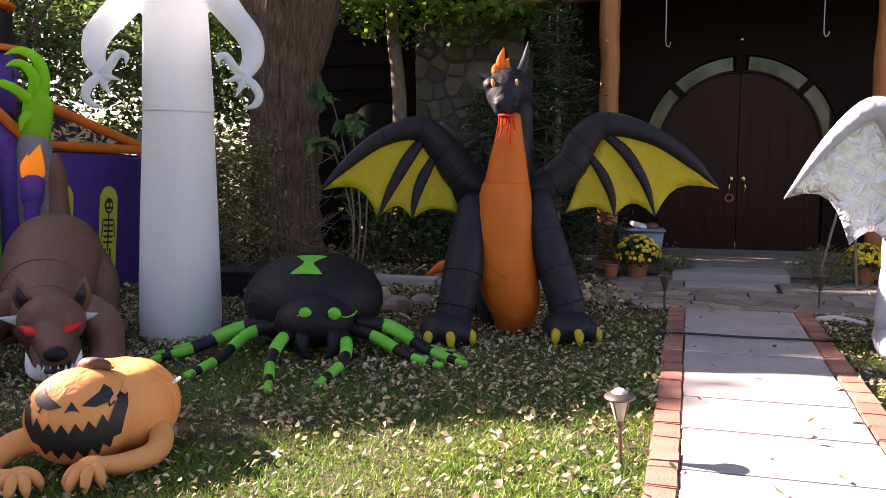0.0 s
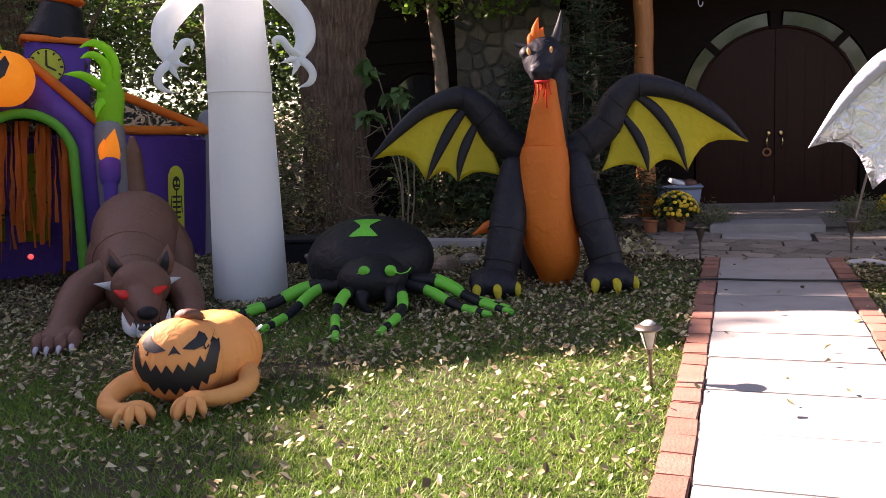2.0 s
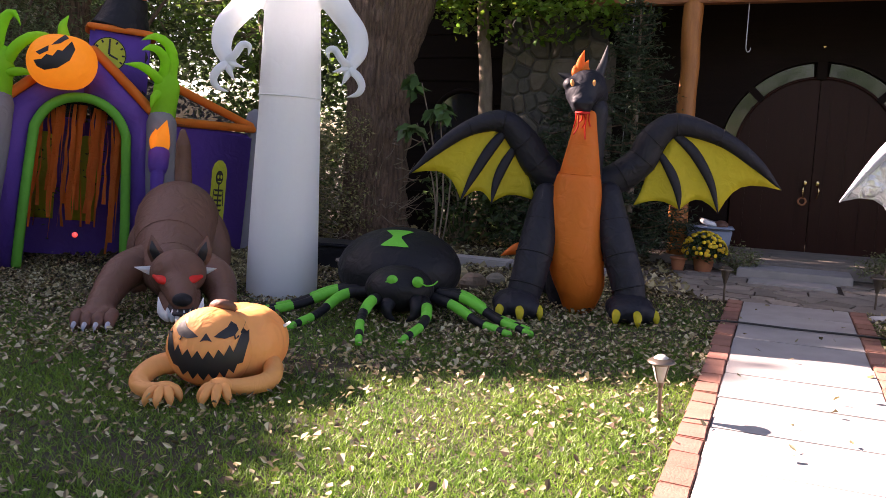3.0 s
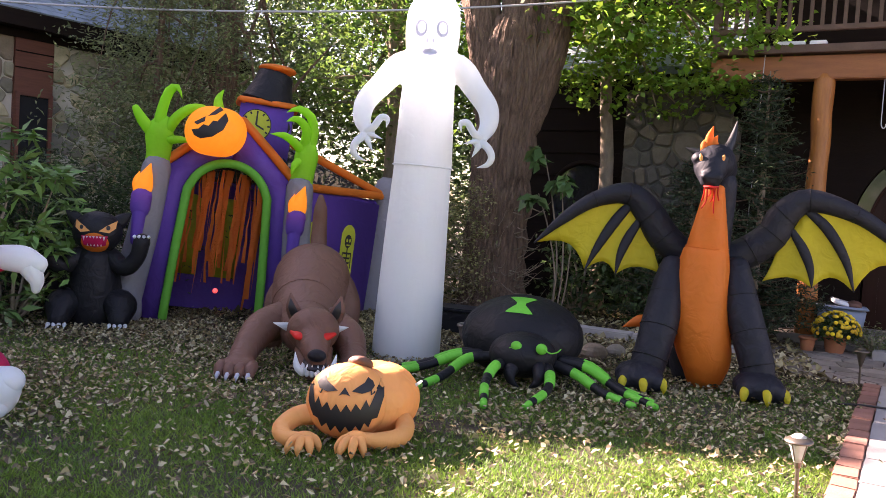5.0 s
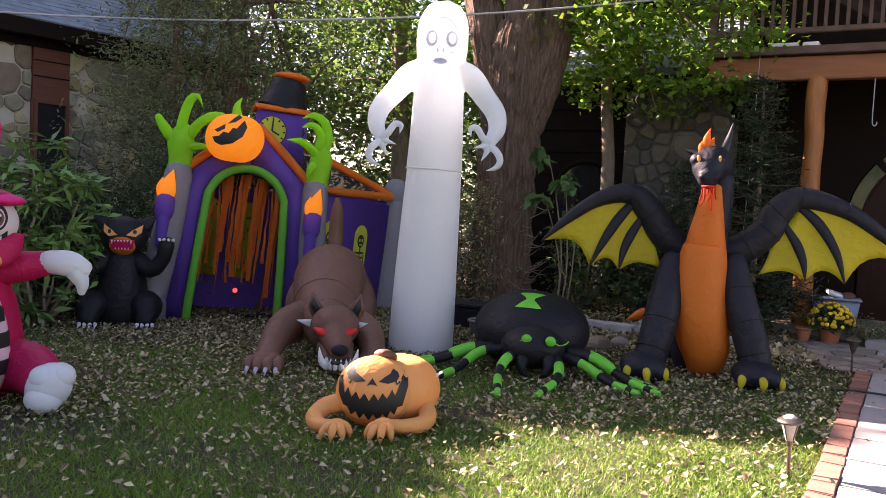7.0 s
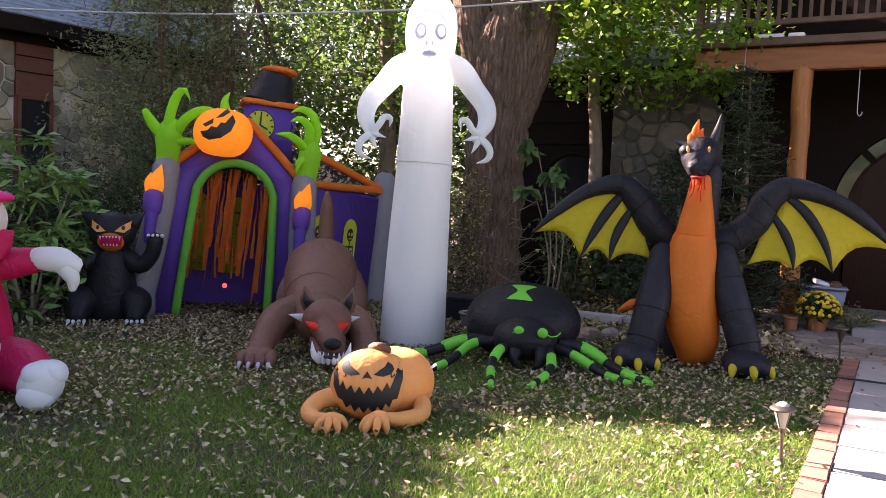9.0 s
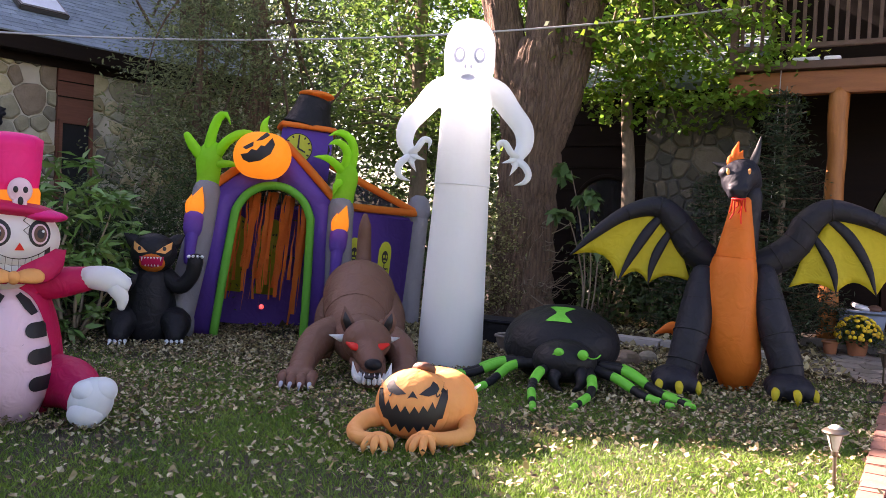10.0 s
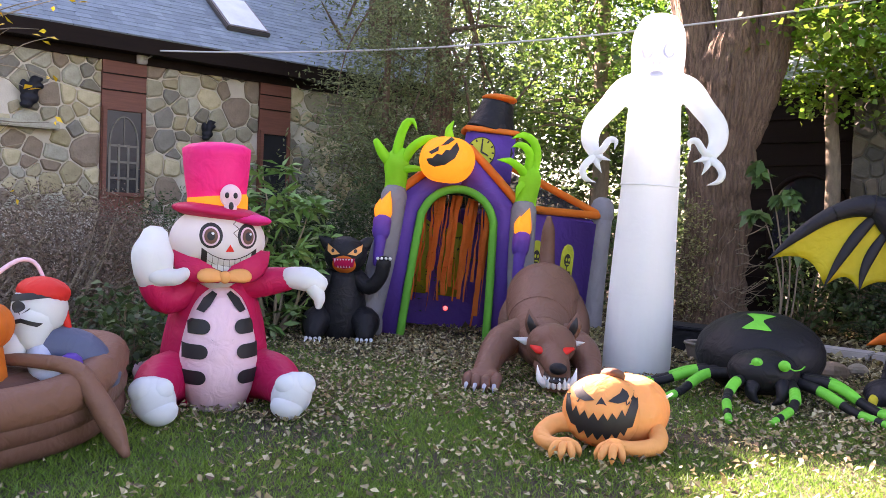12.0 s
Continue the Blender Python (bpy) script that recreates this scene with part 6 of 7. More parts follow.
def sailor(m):
    mats = [M[k] for k in ("white", "blue", "red", "ink", "orange", "ice", "purple")]
    bm = bmesh.new()
    head = bmesh.new()
    blob(head, (0, 0, 0.42), (0.16, 0.15, 0.17), mat=0, u=24, v=16)
    tube(head, [(0.0, -0.05, 0.36), (0.01, -0.08, 0.27)], [0.13, 0.1], 16, 3, mat=0)
    fc = bmesh.new()
    F = pose(0, -1, 0.42)
    printed(fc, [(-0.15, 0.08), (0.15, 0.12), (0.15, 0.08), (-0.15, 0.04)], head, F, 0.006, 3, 2)
    printed(fc, oval(-0.04, 0.02, 0.05, 0.035, 14), head, F, 0.007, 3, 1)
    printed(fc, [(-0.08, -0.06), (0.0, -0.04), (0.1, -0.07), (0.08, -0.09), (0.0, -0.065), (-0.07, -0.085)], head, F, 0.006, 3, 1)
    blob(bm, (0.01, 0.02, 0.52), (0.155, 0.145, 0.09), (0, 8, 0), mat=2)
    tube(bm, [(0.12, 0.05, 0.4), (0.15, 0.06, 0.3)], [0.03, 0.02], 8, 3, mat=2)
    tube(bm, [(0.02, 0.0, 0.2), (0.2, 0.08, 0.14), (0.34, 0.1, 0.02)], [0.13, 0.15, 0.12], 18, 4, mat=1)
    tube(bm, [(0.05, -0.08, 0.18), (0.12, -0.13, 0.08), (0.25, -0.12, 0.06)], [0.07, 0.075, 0.07], 14, 4, mat=5)
    tube(bm, [(0.27, -0.12, 0.02), (0.28, -0.12, 0.12)], [0.07, 0.07], 12, 3, mat=6)
    tube(bm, [(-0.42, -0.1, 0.17), (-0.3, -0.12, 0.18), (-0.16, -0.14, 0.17)], [0.065, 0.065, 0.06], 14, 4, mat=0)
    blob(bm, (-0.08, -0.15, 0.19), (0.09, 0.07, 0.1), mat=0)
    for src in (head, fc):
        tmp = bpy.data.meshes.new("tmp")
        src.to_mesh(tmp)
        src.free()
        bm.from_mesh(tmp)
        bpy.data.meshes.remove(tmp)
    ob = part("inflatable_sailor", bm, mats)
    ob.matrix_basis = m
    return tagged(ob, "blow-up skull-faced sailor with red cap lying in the boat", "inflatable")


sailor(pose(-4.6, 1.69, 0.37, 0, 0, 22))
t = thing("inflatable_lantern", pose(-4.6, 1.3, 0.42), "orange blow-up pumpkin figure sitting in the boat", "inflatable")
b = bmesh.new()
for k in range(7):
    a = 2 * math.pi * k / 7
    blob(b, (0.06 * math.cos(a), 0.06 * math.sin(a), 0.3), (0.14, 0.14, 0.14), u=14, v=10)
part("head", b, M["orange"], t)
b = bmesh.new()
tube(b, [(0, 0, 0), (0, 0, 0.18)], [0.17, 0.14], 16, 3)
part("body", b, M["orange"], t)
b = bmesh.new()
tube(b, [(-4.75, 1.2, 0.5), (-4.8, 1.4, 0.85), (-4.78, 1.62, 1.05), (-4.74, 1.74, 1.06), (-4.7, 1.8, 0.92), (-4.68, 1.82, 0.85)], [0.018, 0.016, 0.014, 0.013, 0.011, 0.009], 10, 4)
tagged(part("fishing_hook", b, M["blush"]), "pale curved blow-up hook standing in the boat", "hook")


# ---- silver winged blow-up ----
def silver_wing(m):
    t = thing("inflatable_silver_dragon", m, "silver grey blow-up dragon with crinkled foil wing", "inflatable")
    b = bmesh.new()
    tube(b, [(0.5, 0.2, 0.15), (0.48, 0.2, 0.7), (0.45, 0.2, 1.2), (0.42, 0.15, 1.7), (0.4, 0.05, 2.1)], [0.34, 0.38, 0.3, 0.2, 0.16], 22, 5)
    part("body", b, M["silverbody"], t)
    b = bmesh.new()
    tube(b, [(0.4, 0.05, 2.15), (0.38, -0.15, 2.2), (0.36, -0.35, 2.1)], [0.17, 0.18, 0.1], 16, 4)
    part("head", b, M["silverbody"], t)
    b = bmesh.new()
    tube(b, [(0.28, 0.02, 0.9), (0.2, -0.08, 0.6), (0.14, -0.12, 0.25)], [0.16, 0.16, 0.14], 18, 4)
    tube(b, [(0.16, -0.05, 0.12), (0.12, -0.25, 0.1)], [0.15, 0.12], 14, 4)
    part("leg", b, M["silverbody"], t)
    e = [(0.4, 0.1, 1.2), (0.2, 0.05, 1.5), (0.05, 0.0, 1.72), (-0.1, -0.03, 1.74), (-0.35, -0.06, 1.5), (-0.62, -0.1, 1.12)]
    b = bmesh.new()
    tube(b, e, [0.13, 0.13, 0.1, 0.08, 0.05, 0.006], 14, 5)
    wing = part("wing_arm", b, M["silverbody"], t)
    spars = [[e[3], (-0.22, -0.04, 1.62), e[4], e[5]], [e[2], (0.0, 0.0, 1.4), (-0.06, 0.0, 1.1), (-0.16, -0.02, 0.78)], [e[1], (0.2, 0.04, 1.2), (0.16, 0.03, 1.0), (0.12, 0.0, 0.72)]]
    part("membrane", membrane(spars, 0.14), M["silver"], wing, "crinkled silver foil wing")
    return t


silver_wing(pose(3.0, 6.0, 0, 0, 0, -14))

b = bmesh.new()
tube(b, [(-0.2, 0, 0.1), (0.0, 0.02, 0.12), (0.16, -0.02, 0.1)], [0.07, 0.11, 0.09], 14, 4, flat=0.8, wobble=0.3)
ob = part("fabric_bundle", b, M["blush"])
ob.matrix_basis = pose(-5.25, 3.25, 0, 0, 0, 25)
tagged(ob, "crumpled pale pink nylon bundle on the bed edge", "fabric")


# ---- trees and shrubs ----
def limb(b, p0, p1, r0, r1, rr, sag=0.15, n=10):
    p0, p1 = Vector(p0), Vector(p1)
    L = (p1 - p0).length
    mid = [p0.lerp(p1, f) + Vector((rr.uniform(-1, 1), rr.uniform(-1, 1), rr.uniform(-1, 1))) * L * 0.05 + Vector((0, 0, L * sag * 4 * f * (1 - f) * 0.25)) for f in (0.33, 0.66)]
    tube(b, [p0, *mid, p1], [r0, r0 * 0.75 + r1 * 0.25, r0 * 0.35 + r1 * 0.65, r1], n, 3, wobble=0.1)
    return [*mid, p1]


def tree(name, base, height, r, crown, clumps, per, leaf, mat, bark, seed, label, spread=0.3, shell=0.3, limbs=9, lean=(0, 0), narrow=0.55, category="tree", start=0.35, level=0.6):
    """A tapered trunk with limbs that reach into a crown of many small leaves."""
    rr, rn = random.Random(seed), np.random.default_rng(seed)
    t = thing(name, Matrix.Translation((base[0], base[1], 0)), label, category)
    b = bmesh.new()
    top = Vector((lean[0], lean[1], height))
    pts = [Vector((0, 0, -0.05)).lerp(top, f) + Vector((rr.uniform(-1, 1), rr.uniform(-1, 1), 0)) * r * 0.5 * (0 < f < 1) for f in np.linspace(0, 1, 7)]
    tube(b, pts, [r * 1.35, r, r * 0.9, r * 0.78, r * 0.6, r * 0.4, r * 0.12], 12, 3, wobble=0.12)
    cs = clump_centres(rn, (crown[0], crown[1], crown[2]), crown[3:6], clumps, shell)
    for c in cs[:limbs]:
        f = rr.uniform(start, 0.9)
        limb(b, Vector((0, 0, 0)).lerp(top, f), c, r * 0.35, r * 0.06, rr, n=6)
    part("trunk", b, M[bark], t)
    me = leaf_mesh("crown", rn, leaf_points(rn, cs, per, (spread, spread, spread * level)), leaf, M[mat], narrow)
    ob = new("crown", me)
    ob.parent = t
    return t


def shrub(name, base, radii, clumps, per, leaf, mat, seed, label, stems=14, narrow=0.4, spread=0.14, droop=0.2, shell=0.5, category="shrub", bark="twig"):
    rr, rn = random.Random(seed), np.random.default_rng(seed)
    t = thing(name, Matrix.Translation((base[0], base[1], 0)), label, category)
    cs = clump_centres(rn, (0, 0, radii[2] * 0.75), (radii[0], radii[1], radii[2] * 0.75), clumps, shell)
    cs[:, 2] = np.abs(cs[:, 2]) + 0.05
    b = bmesh.new()
    for c in cs[:stems]:
        limb(b, (c[0] * 0.15, c[1] * 0.15, -0.02), c, 0.022, 0.006, rr, n=6)
    tagged(part("stem", b, M[bark], t), kind="stuff")
    ob = new("foliage", leaf_mesh("foliage", rn, leaf_points(rn, cs, per, (spread, spread, spread * 0.7)), leaf, M[mat], narrow, droop))
    ob.parent = t
    return t


# great forked trunk
rr = random.Random(12)
big = thing("oak_tree", Matrix.Translation((-2.38, 10.45, 0)), "massive brown-barked tree forking into several trunks", "tree")
b = bmesh.new()
tube(b, [(0.02, 0, -0.1), (0, 0, 0.25), (0, 0, 0.9), (0.02, 0, 1.8), (0.06, 0, 2.6), (0.1, 0, 3.3), (0.12, 0.0, 3.9)], [0.58, 0.48, 0.425, 0.405, 0.415, 0.45, 0.38], 150, 10, wobble=0.14, ridge=0.085)
part("trunk", b, M["bark"], big)
for pts, rad in (([(-0.12, 0, 2.9), (-0.3, 0.05, 3.7), (-0.55, 0.1, 4.8), (-0.9, 0.2, 6.5), (-1.2, 0.3, 9.0)], [0.3, 0.27, 0.25, 0.2, 0.1]),
                 ([(0.12, 0, 3.2), (0.18, 0.02, 4.2), (0.2, 0.05, 5.4), (0.15, 0.1, 7.0), (0.1, 0.1, 9.5)], [0.36, 0.3, 0.27, 0.22, 0.1]),
                 # limb added to carry the canopy over the dragon
                 ([(0.5, 0.0, 3.6), (1.1, -0.4, 5.6), (2.2, -1.2, 7.2), (4.2, -2.2, 8.2)], [0.2, 0.16, 0.11, 0.04]),
                 ([(0.25, 0, 2.7), (0.5, 0.02, 3.5), (0.72, 0.05, 4.5), (1.0, 0.1, 6.0), (1.4, 0.2, 8.5)], [0.28, 0.27, 0.24, 0.2, 0.1])):
    b = bmesh.new()
    tube(b, pts, rad, 90, 9, wobble=0.14, ridge=0.06)
    part("fork", b, M["bark"], big)
rn = np.random.default_rng(31)
# second clump group: unseen canopy added above dragon and patio to block skylight
cs = np.concatenate([clump_centres(rn, (0.3, 1.2, 9.0), (3.6, 3.0, 2.0), 110, 0.3), clump_centres(rn, (3.2, -1.8, 7.9), (3.8, 3.0, 1.2), 230, 0.1)])
ob = new("crown", leaf_mesh("crown", rn, leaf_points(rn, cs, 80, (0.35, 0.35, 0.22)), 0.17, M["maple"], 0.65))
ob.parent = big
# ivy and dead twigs at its foot
b = bmesh.new()
for k in range(170):
    a = rr.uniform(3.0, 6.2)
    r0 = 0.5 + rr.uniform(0, 0.15)
    p = Vector((r0 * math.cos(a), r0 * math.sin(a), rr.uniform(0.0, 1.5)))
    out = Vector((math.cos(a), math.sin(a), rr.uniform(-0.2, 0.8))) * rr.uniform(0.12, 0.42)
    limb(b, p, p + out, 0.008, 0.002, rr, sag=-0.3, n=5)
vine = part("vine_twigs", b, M["twig"])
vine.matrix_basis = Matrix.Translation((-2.45, 10.4, 0))
tagged(vine, "tangle of dry vine twigs climbing the great trunk", "vine", kind="stuff")
cs = np.array([(0.75 * math.cos(a) * s, 0.75 * math.sin(a) * s, z) for a, s, z in zip(rn.uniform(3.3, 5.0, 110), rn.uniform(0.75, 1.2, 110), rn.uniform(0.3, 1.75, 110))])
ob = new("vine_leaves", leaf_mesh("vine_leaves", rn, leaf_points(rn, cs, 30, (0.1, 0.1, 0.08)), 0.055, M["vineleaf"], 0.45))
ob.matrix_basis = Matrix.Translation((-2.55, 10.4, 0))
tagged(ob, "small dull green vine leaves on the great trunk", "vine", kind="stuff")

tree("maple_tree", (-1.02, 11.45), 7.0, 0.11, (0.7, -0.5, 4.15, 1.75, 1.2, 1.4), 105, 62, 0.11, "maple", "thinbark", 5, "slender grey-barked maple with bright sunlit leaves", spread=0.24, limbs=24, start=0.5, narrow=0.75, level=0.3)
tree("understory_tree", (-2.9, 14.5), 8.0, 0.16, (0, 0, 5.0, 2.6, 1.8, 2.4), 130, 60, 0.14, "maple", "thinbark", 6, "leafy green tree with sunlit crown", spread=0.3, limbs=14)
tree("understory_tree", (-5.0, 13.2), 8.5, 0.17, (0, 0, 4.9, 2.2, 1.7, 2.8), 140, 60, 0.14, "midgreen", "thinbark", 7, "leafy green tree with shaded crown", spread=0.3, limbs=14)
tree("yew_tree", (-7.0, 10.6), 7.2, 0.17, (0.1, 0, 4.0, 1.9, 1.4, 3.0), 125, 75, 0.1, "pine", "bark", 8, "dark feathery evergreen tree beside the stone hall", spread=0.28, shell=0.2, limbs=24, narrow=0.3, start=0.2)
tree("yew_tree", (-6.95, 8.9), 6.0, 0.07, (0, 0, 3.0, 1.0, 0.9, 2.7), 150, 90, 0.09, "pine", "bark", 12, "feathery evergreen tree in front of the stone hall", spread=0.26, shell=0.2, limbs=10, narrow=0.3, start=0.15)
tree("yew_tree", (-9.4, 12.4), 8.5, 0.2, (0, 0, 4.6, 2.2, 1.8, 3.4), 85, 70, 0.11, "pine", "bark", 9, "dark feathery evergreen tree beside the stone hall", spread=0.3, shell=0.2, limbs=24, narrow=0.3, start=0.2)
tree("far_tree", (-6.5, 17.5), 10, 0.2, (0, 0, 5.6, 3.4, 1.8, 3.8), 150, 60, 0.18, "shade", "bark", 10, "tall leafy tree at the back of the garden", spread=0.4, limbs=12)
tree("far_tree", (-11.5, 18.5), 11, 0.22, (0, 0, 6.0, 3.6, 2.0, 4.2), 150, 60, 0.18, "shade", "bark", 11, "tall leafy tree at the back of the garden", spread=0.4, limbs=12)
tree("far_tree", (-1.5, 18.0), 10, 0.2, (0, 0, 5.6, 3.2, 1.8, 3.6), 150, 60, 0.18, "maple", "bark", 12, "tall leafy tree at the back of the garden", spread=0.4, limbs=12)


def spruce(m, height, radius, seed):
    rr, rn = random.Random(seed), np.random.default_rng(seed)
    t = thing("spruce_tree", m, "small dark spruce with bare upper twigs", "tree")
    b = bmesh.new()
    tube(b, [(0, 0, -0.05), (0.02, 0, height * 0.5), (0, 0, height)], [0.06, 0.04, 0.008], 8, 5)
    part("trunk", b, M["thinbark"], t)
    b, pts = bmesh.new(), []
    z = 0.25
    while z < height - 0.1:
        L = radius * (1 - z / height) ** 0.7 + 0.08
        for k in range(7):
            a = rr.uniform(0, 2 * math.pi)
            tip = Vector((L * math.cos(a), L * math.sin(a), z + L * 0.25 * rr.uniform(-0.4, 1)))
            mid = limb(b, (0, 0, z), tip, 0.012, 0.003, rr, sag=-0.2, n=5)
            for q in range(int(170 * L)):
                f = rr.uniform(0.15, 1)
                pts.append(Vector((0, 0, z)).lerp(tip, f) + Vector((rr.gauss(0, 0.05), rr.gauss(0, 0.05), rr.gauss(-0.02, 0.03))))
        z += 0.13
    tagged(part("branch", b, M["bark"], t), kind="stuff")
    ob = new("needles", leaf_mesh("needles", rn, np.array([tuple(p) for p in pts]), 0.08, M["sprucegreen"], 0.2, 0.1))
    ob.parent = t
    return t


spruce(Matrix.Translation((1.05, 9.85, 0)), 3.35, 0.85, 3)
spruce(Matrix.Translation((0.25, 10.1, 0)), 2.3, 0.9, 4)

shrub("laurel_shrub", (-0.35, 10.5), (0.6, 0.35, 0.85), 60, 26, 0.11, "shade", 21, "dark leafy shrub under the maple", narrow=0.5, droop=0.4)
shrub("laurel_shrub", (-1.2, 10.7), (0.5, 0.35, 1.0), 50, 22, 0.12, "shade", 22, "dark leafy shrub under the maple", narrow=0.45, droop=0.5)


def leggy_laurel(m, seed):
    """A few bare bent stems that carry drooping rosettes of long leaves."""
    rr, rn = random.Random(seed), np.random.default_rng(seed)
    t = thing("laurel_shrub", m, "leggy shrub with bare pale stems and drooping broad leaves", "shrub")
    pts = []
    for x, y, z in ((-0.12, -0.1, 2.2), (0.14, -0.2, 1.85), (-0.2, 0.1, 1.7), (0.3, 0.0, 1.3)):
        b = bmesh.new()
        tube(b, [(x * 0.2 + 0.1, 0, -0.03), (0.16 + x * 0.3, y * 0.3, z * 0.35), (x * 0.6 + 0.1, y * 0.7, z * 0.7), (x, y, z)], [0.012, 0.011, 0.01, 0.006], 8, 4)
        part("stem", b, M["thinbark"], t, "bare pale stem")
        for k in range(3):
            c = Vector((x, y, z)) + Vector((rr.gauss(0, 0.09), rr.gauss(0, 0.09), rr.gauss(0, 0.07)))
            pts += [tuple(c)] * 9
    ob = new("foliage", leaf_mesh("foliage", rn, np.array(pts) + rn.normal(0, 0.02, (len(pts), 3)), 0.22, M["laurel"], 0.5, 1.0))
    ob.parent = t
    return t


leggy_laurel(Matrix.Translation((-1.5, 9.75, 0)), 61)
shrub("rhododendron", (-6.35, 5.75), (0.65, 0.55, 1.25), 60, 20, 0.2, "rhodo", 23, "glossy rhododendron bush with long pale green leaves", narrow=0.3, droop=0.15, spread=0.05, shell=0.8)
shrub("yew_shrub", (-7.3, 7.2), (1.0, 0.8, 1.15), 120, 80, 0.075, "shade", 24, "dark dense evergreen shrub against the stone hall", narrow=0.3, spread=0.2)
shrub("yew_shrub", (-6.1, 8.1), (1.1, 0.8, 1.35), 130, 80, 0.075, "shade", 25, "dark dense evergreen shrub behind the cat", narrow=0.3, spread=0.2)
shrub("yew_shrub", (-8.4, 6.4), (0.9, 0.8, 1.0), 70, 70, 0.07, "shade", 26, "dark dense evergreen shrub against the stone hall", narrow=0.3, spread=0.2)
for k, (x, y, r, h) in enumerate(((-7.9, 4.1, 1.2, 0.95), (-7.4, 2.6, 1.2, 0.9), (-9.0, 5.2, 1.2, 1.0), (-6.6, 1.2, 1.2, 0.85))):
    shrub("barberry_shrub", (x, y), (r, r, h), 150, 90, 0.05, "drybush", 27 + k, "dry brown twiggy shrub, half bare", narrow=0.3, spread=0.2, stems=60, droop=0.5, shell=0.55)
shrub("yew_shrub", (-6.9, 6.6), (0.7, 0.6, 1.15), 90, 80, 0.07, "sprucegreen", 37, "dark dense evergreen shrub beside the rhododendron", narrow=0.3, spread=0.16)
shrub("ground_ivy", (-5.75, 3.3), (0.5, 0.45, 0.42), 40, 20, 0.085, "shade", 33, "low dark ivy behind the seated figure", narrow=0.7, droop=0.4)
shrub("ground_ivy", (-6.2, 4.4), (0.7, 0.5, 0.4), 40, 20, 0.085, "shade", 34, "low dark ivy behind the seated figure", narrow=0.7, droop=0.4)
shrub("laurel_shrub", (-3.6, 10.6), (0.7, 0.5, 1.0), 60, 30, 0.12, "shade", 35, "dark leafy shrub behind the tall ghost", narrow=0.4)
shrub("laurel_shrub", (0.3, 9.6), (0.5, 0.35, 0.35), 40, 30, 0.08, "shade", 36, "low dark shrub behind the dragon", narrow=0.4)

# unseen tall trees added behind the hall, between sun and lawn, to cast shade
for k, (x, y, h, c) in enumerate(((-17, 4.9, 9.0, (0, 0.7, 7.9, 2.0, 3.0, 1.4)), (-17.2, 9.3, 10.4, (0, 0, 9.1, 1.9, 1.05, 2.0)), (-17, 12.4, 12.5, (0, -0.3, 10.3, 2.2, 2.0, 2.7)))):
    tree("added_shade_tree", (x, y), h, 0.25, c, 330, 90, 0.28, "shade", "bark", 50 + k, "unseen tall tree added behind the stone hall to shade the lawn", spread=0.17, limbs=10, shell=0.1, narrow=0.8)

# far woods that close the garden behind and around
rn = np.random.default_rng(77)
cl = []
for k in range(520):
    a = rn.uniform(-0.62, 0.3)
    d = rn.uniform(19, 27)
    cl.append((d * math.sin(a) * 1.25, d * math.cos(a), rn.uniform(0.2, 8.0) * rn.uniform(0.5, 1)))
ob = new("far_woods", leaf_mesh("far_woods", rn, leaf_points(rn, cl, 60, (0.6, 0.6, 0.5)), 0.26, M["shade"], 0.6))
tagged(ob, "dense green woods behind the houses", "woods", kind="stuff")
# unseen trees behind the camera, added so the door panes reflect leaves
cl = []
for k in range(900):
    a = rn.uniform(0.62, 1.62) * math.pi
    d = rn.uniform(16, 22)
    cl.append((d * math.sin(a), d * math.cos(a) - 4, rn.uniform(0.3, 9.0)))
ob = new("street_trees", leaf_mesh("street_trees", rn, leaf_points(rn, cl, 40, (0.8, 0.8, 0.6)), 0.36, M["maple"], 0.6))
tagged(ob, "unseen leafy trees added behind the camera for pane reflections", "woods", kind="stuff")

# bare twig with yellow leaves near the hall
t = thing("dogwood_tree", Matrix.Translation((-6.6, 2.2, 0)), "bare twiggy young tree with a few yellow leaves", "tree")
b = bmesh.new()
rr = random.Random(5)
tube(b, [(0, 0, -0.05), (0.03, 0, 0.8), (0.0, 0.05, 1.8), (0.05, 0.05, 2.9)], [0.035, 0.03, 0.022, 0.01], 8, 4)
tips = []
for k in range(34):
    z = rr.uniform(1.5, 2.9)
    a = rr.uniform(-1.2, 2.4)
    L = rr.uniform(0.4, 1.0)
    e = limb(b, (0.03, 0.03, z), (L * math.cos(a), L * math.sin(a), z + rr.uniform(-0.1, 0.5)), 0.009, 0.002, rr, n=5)
    tips.append(e[-1])
    if k % 2:
        limb(b, e[0], e[0] + Vector((rr.uniform(-0.3, 0.3), rr.uniform(-0.3, 0.3), rr.uniform(0, 0.35))), 0.005, 0.002, rr, n=5)
tagged(part("branch", b, M["twig"], t), kind="stuff")
rn = np.random.default_rng(9)
ob = new("leaves", leaf_mesh("leaves", rn, leaf_points(rn, [tuple(p) for p in tips[:20]], 2, (0.04, 0.04, 0.04)), 0.09, M["petal"], 0.5))
ob.parent = t

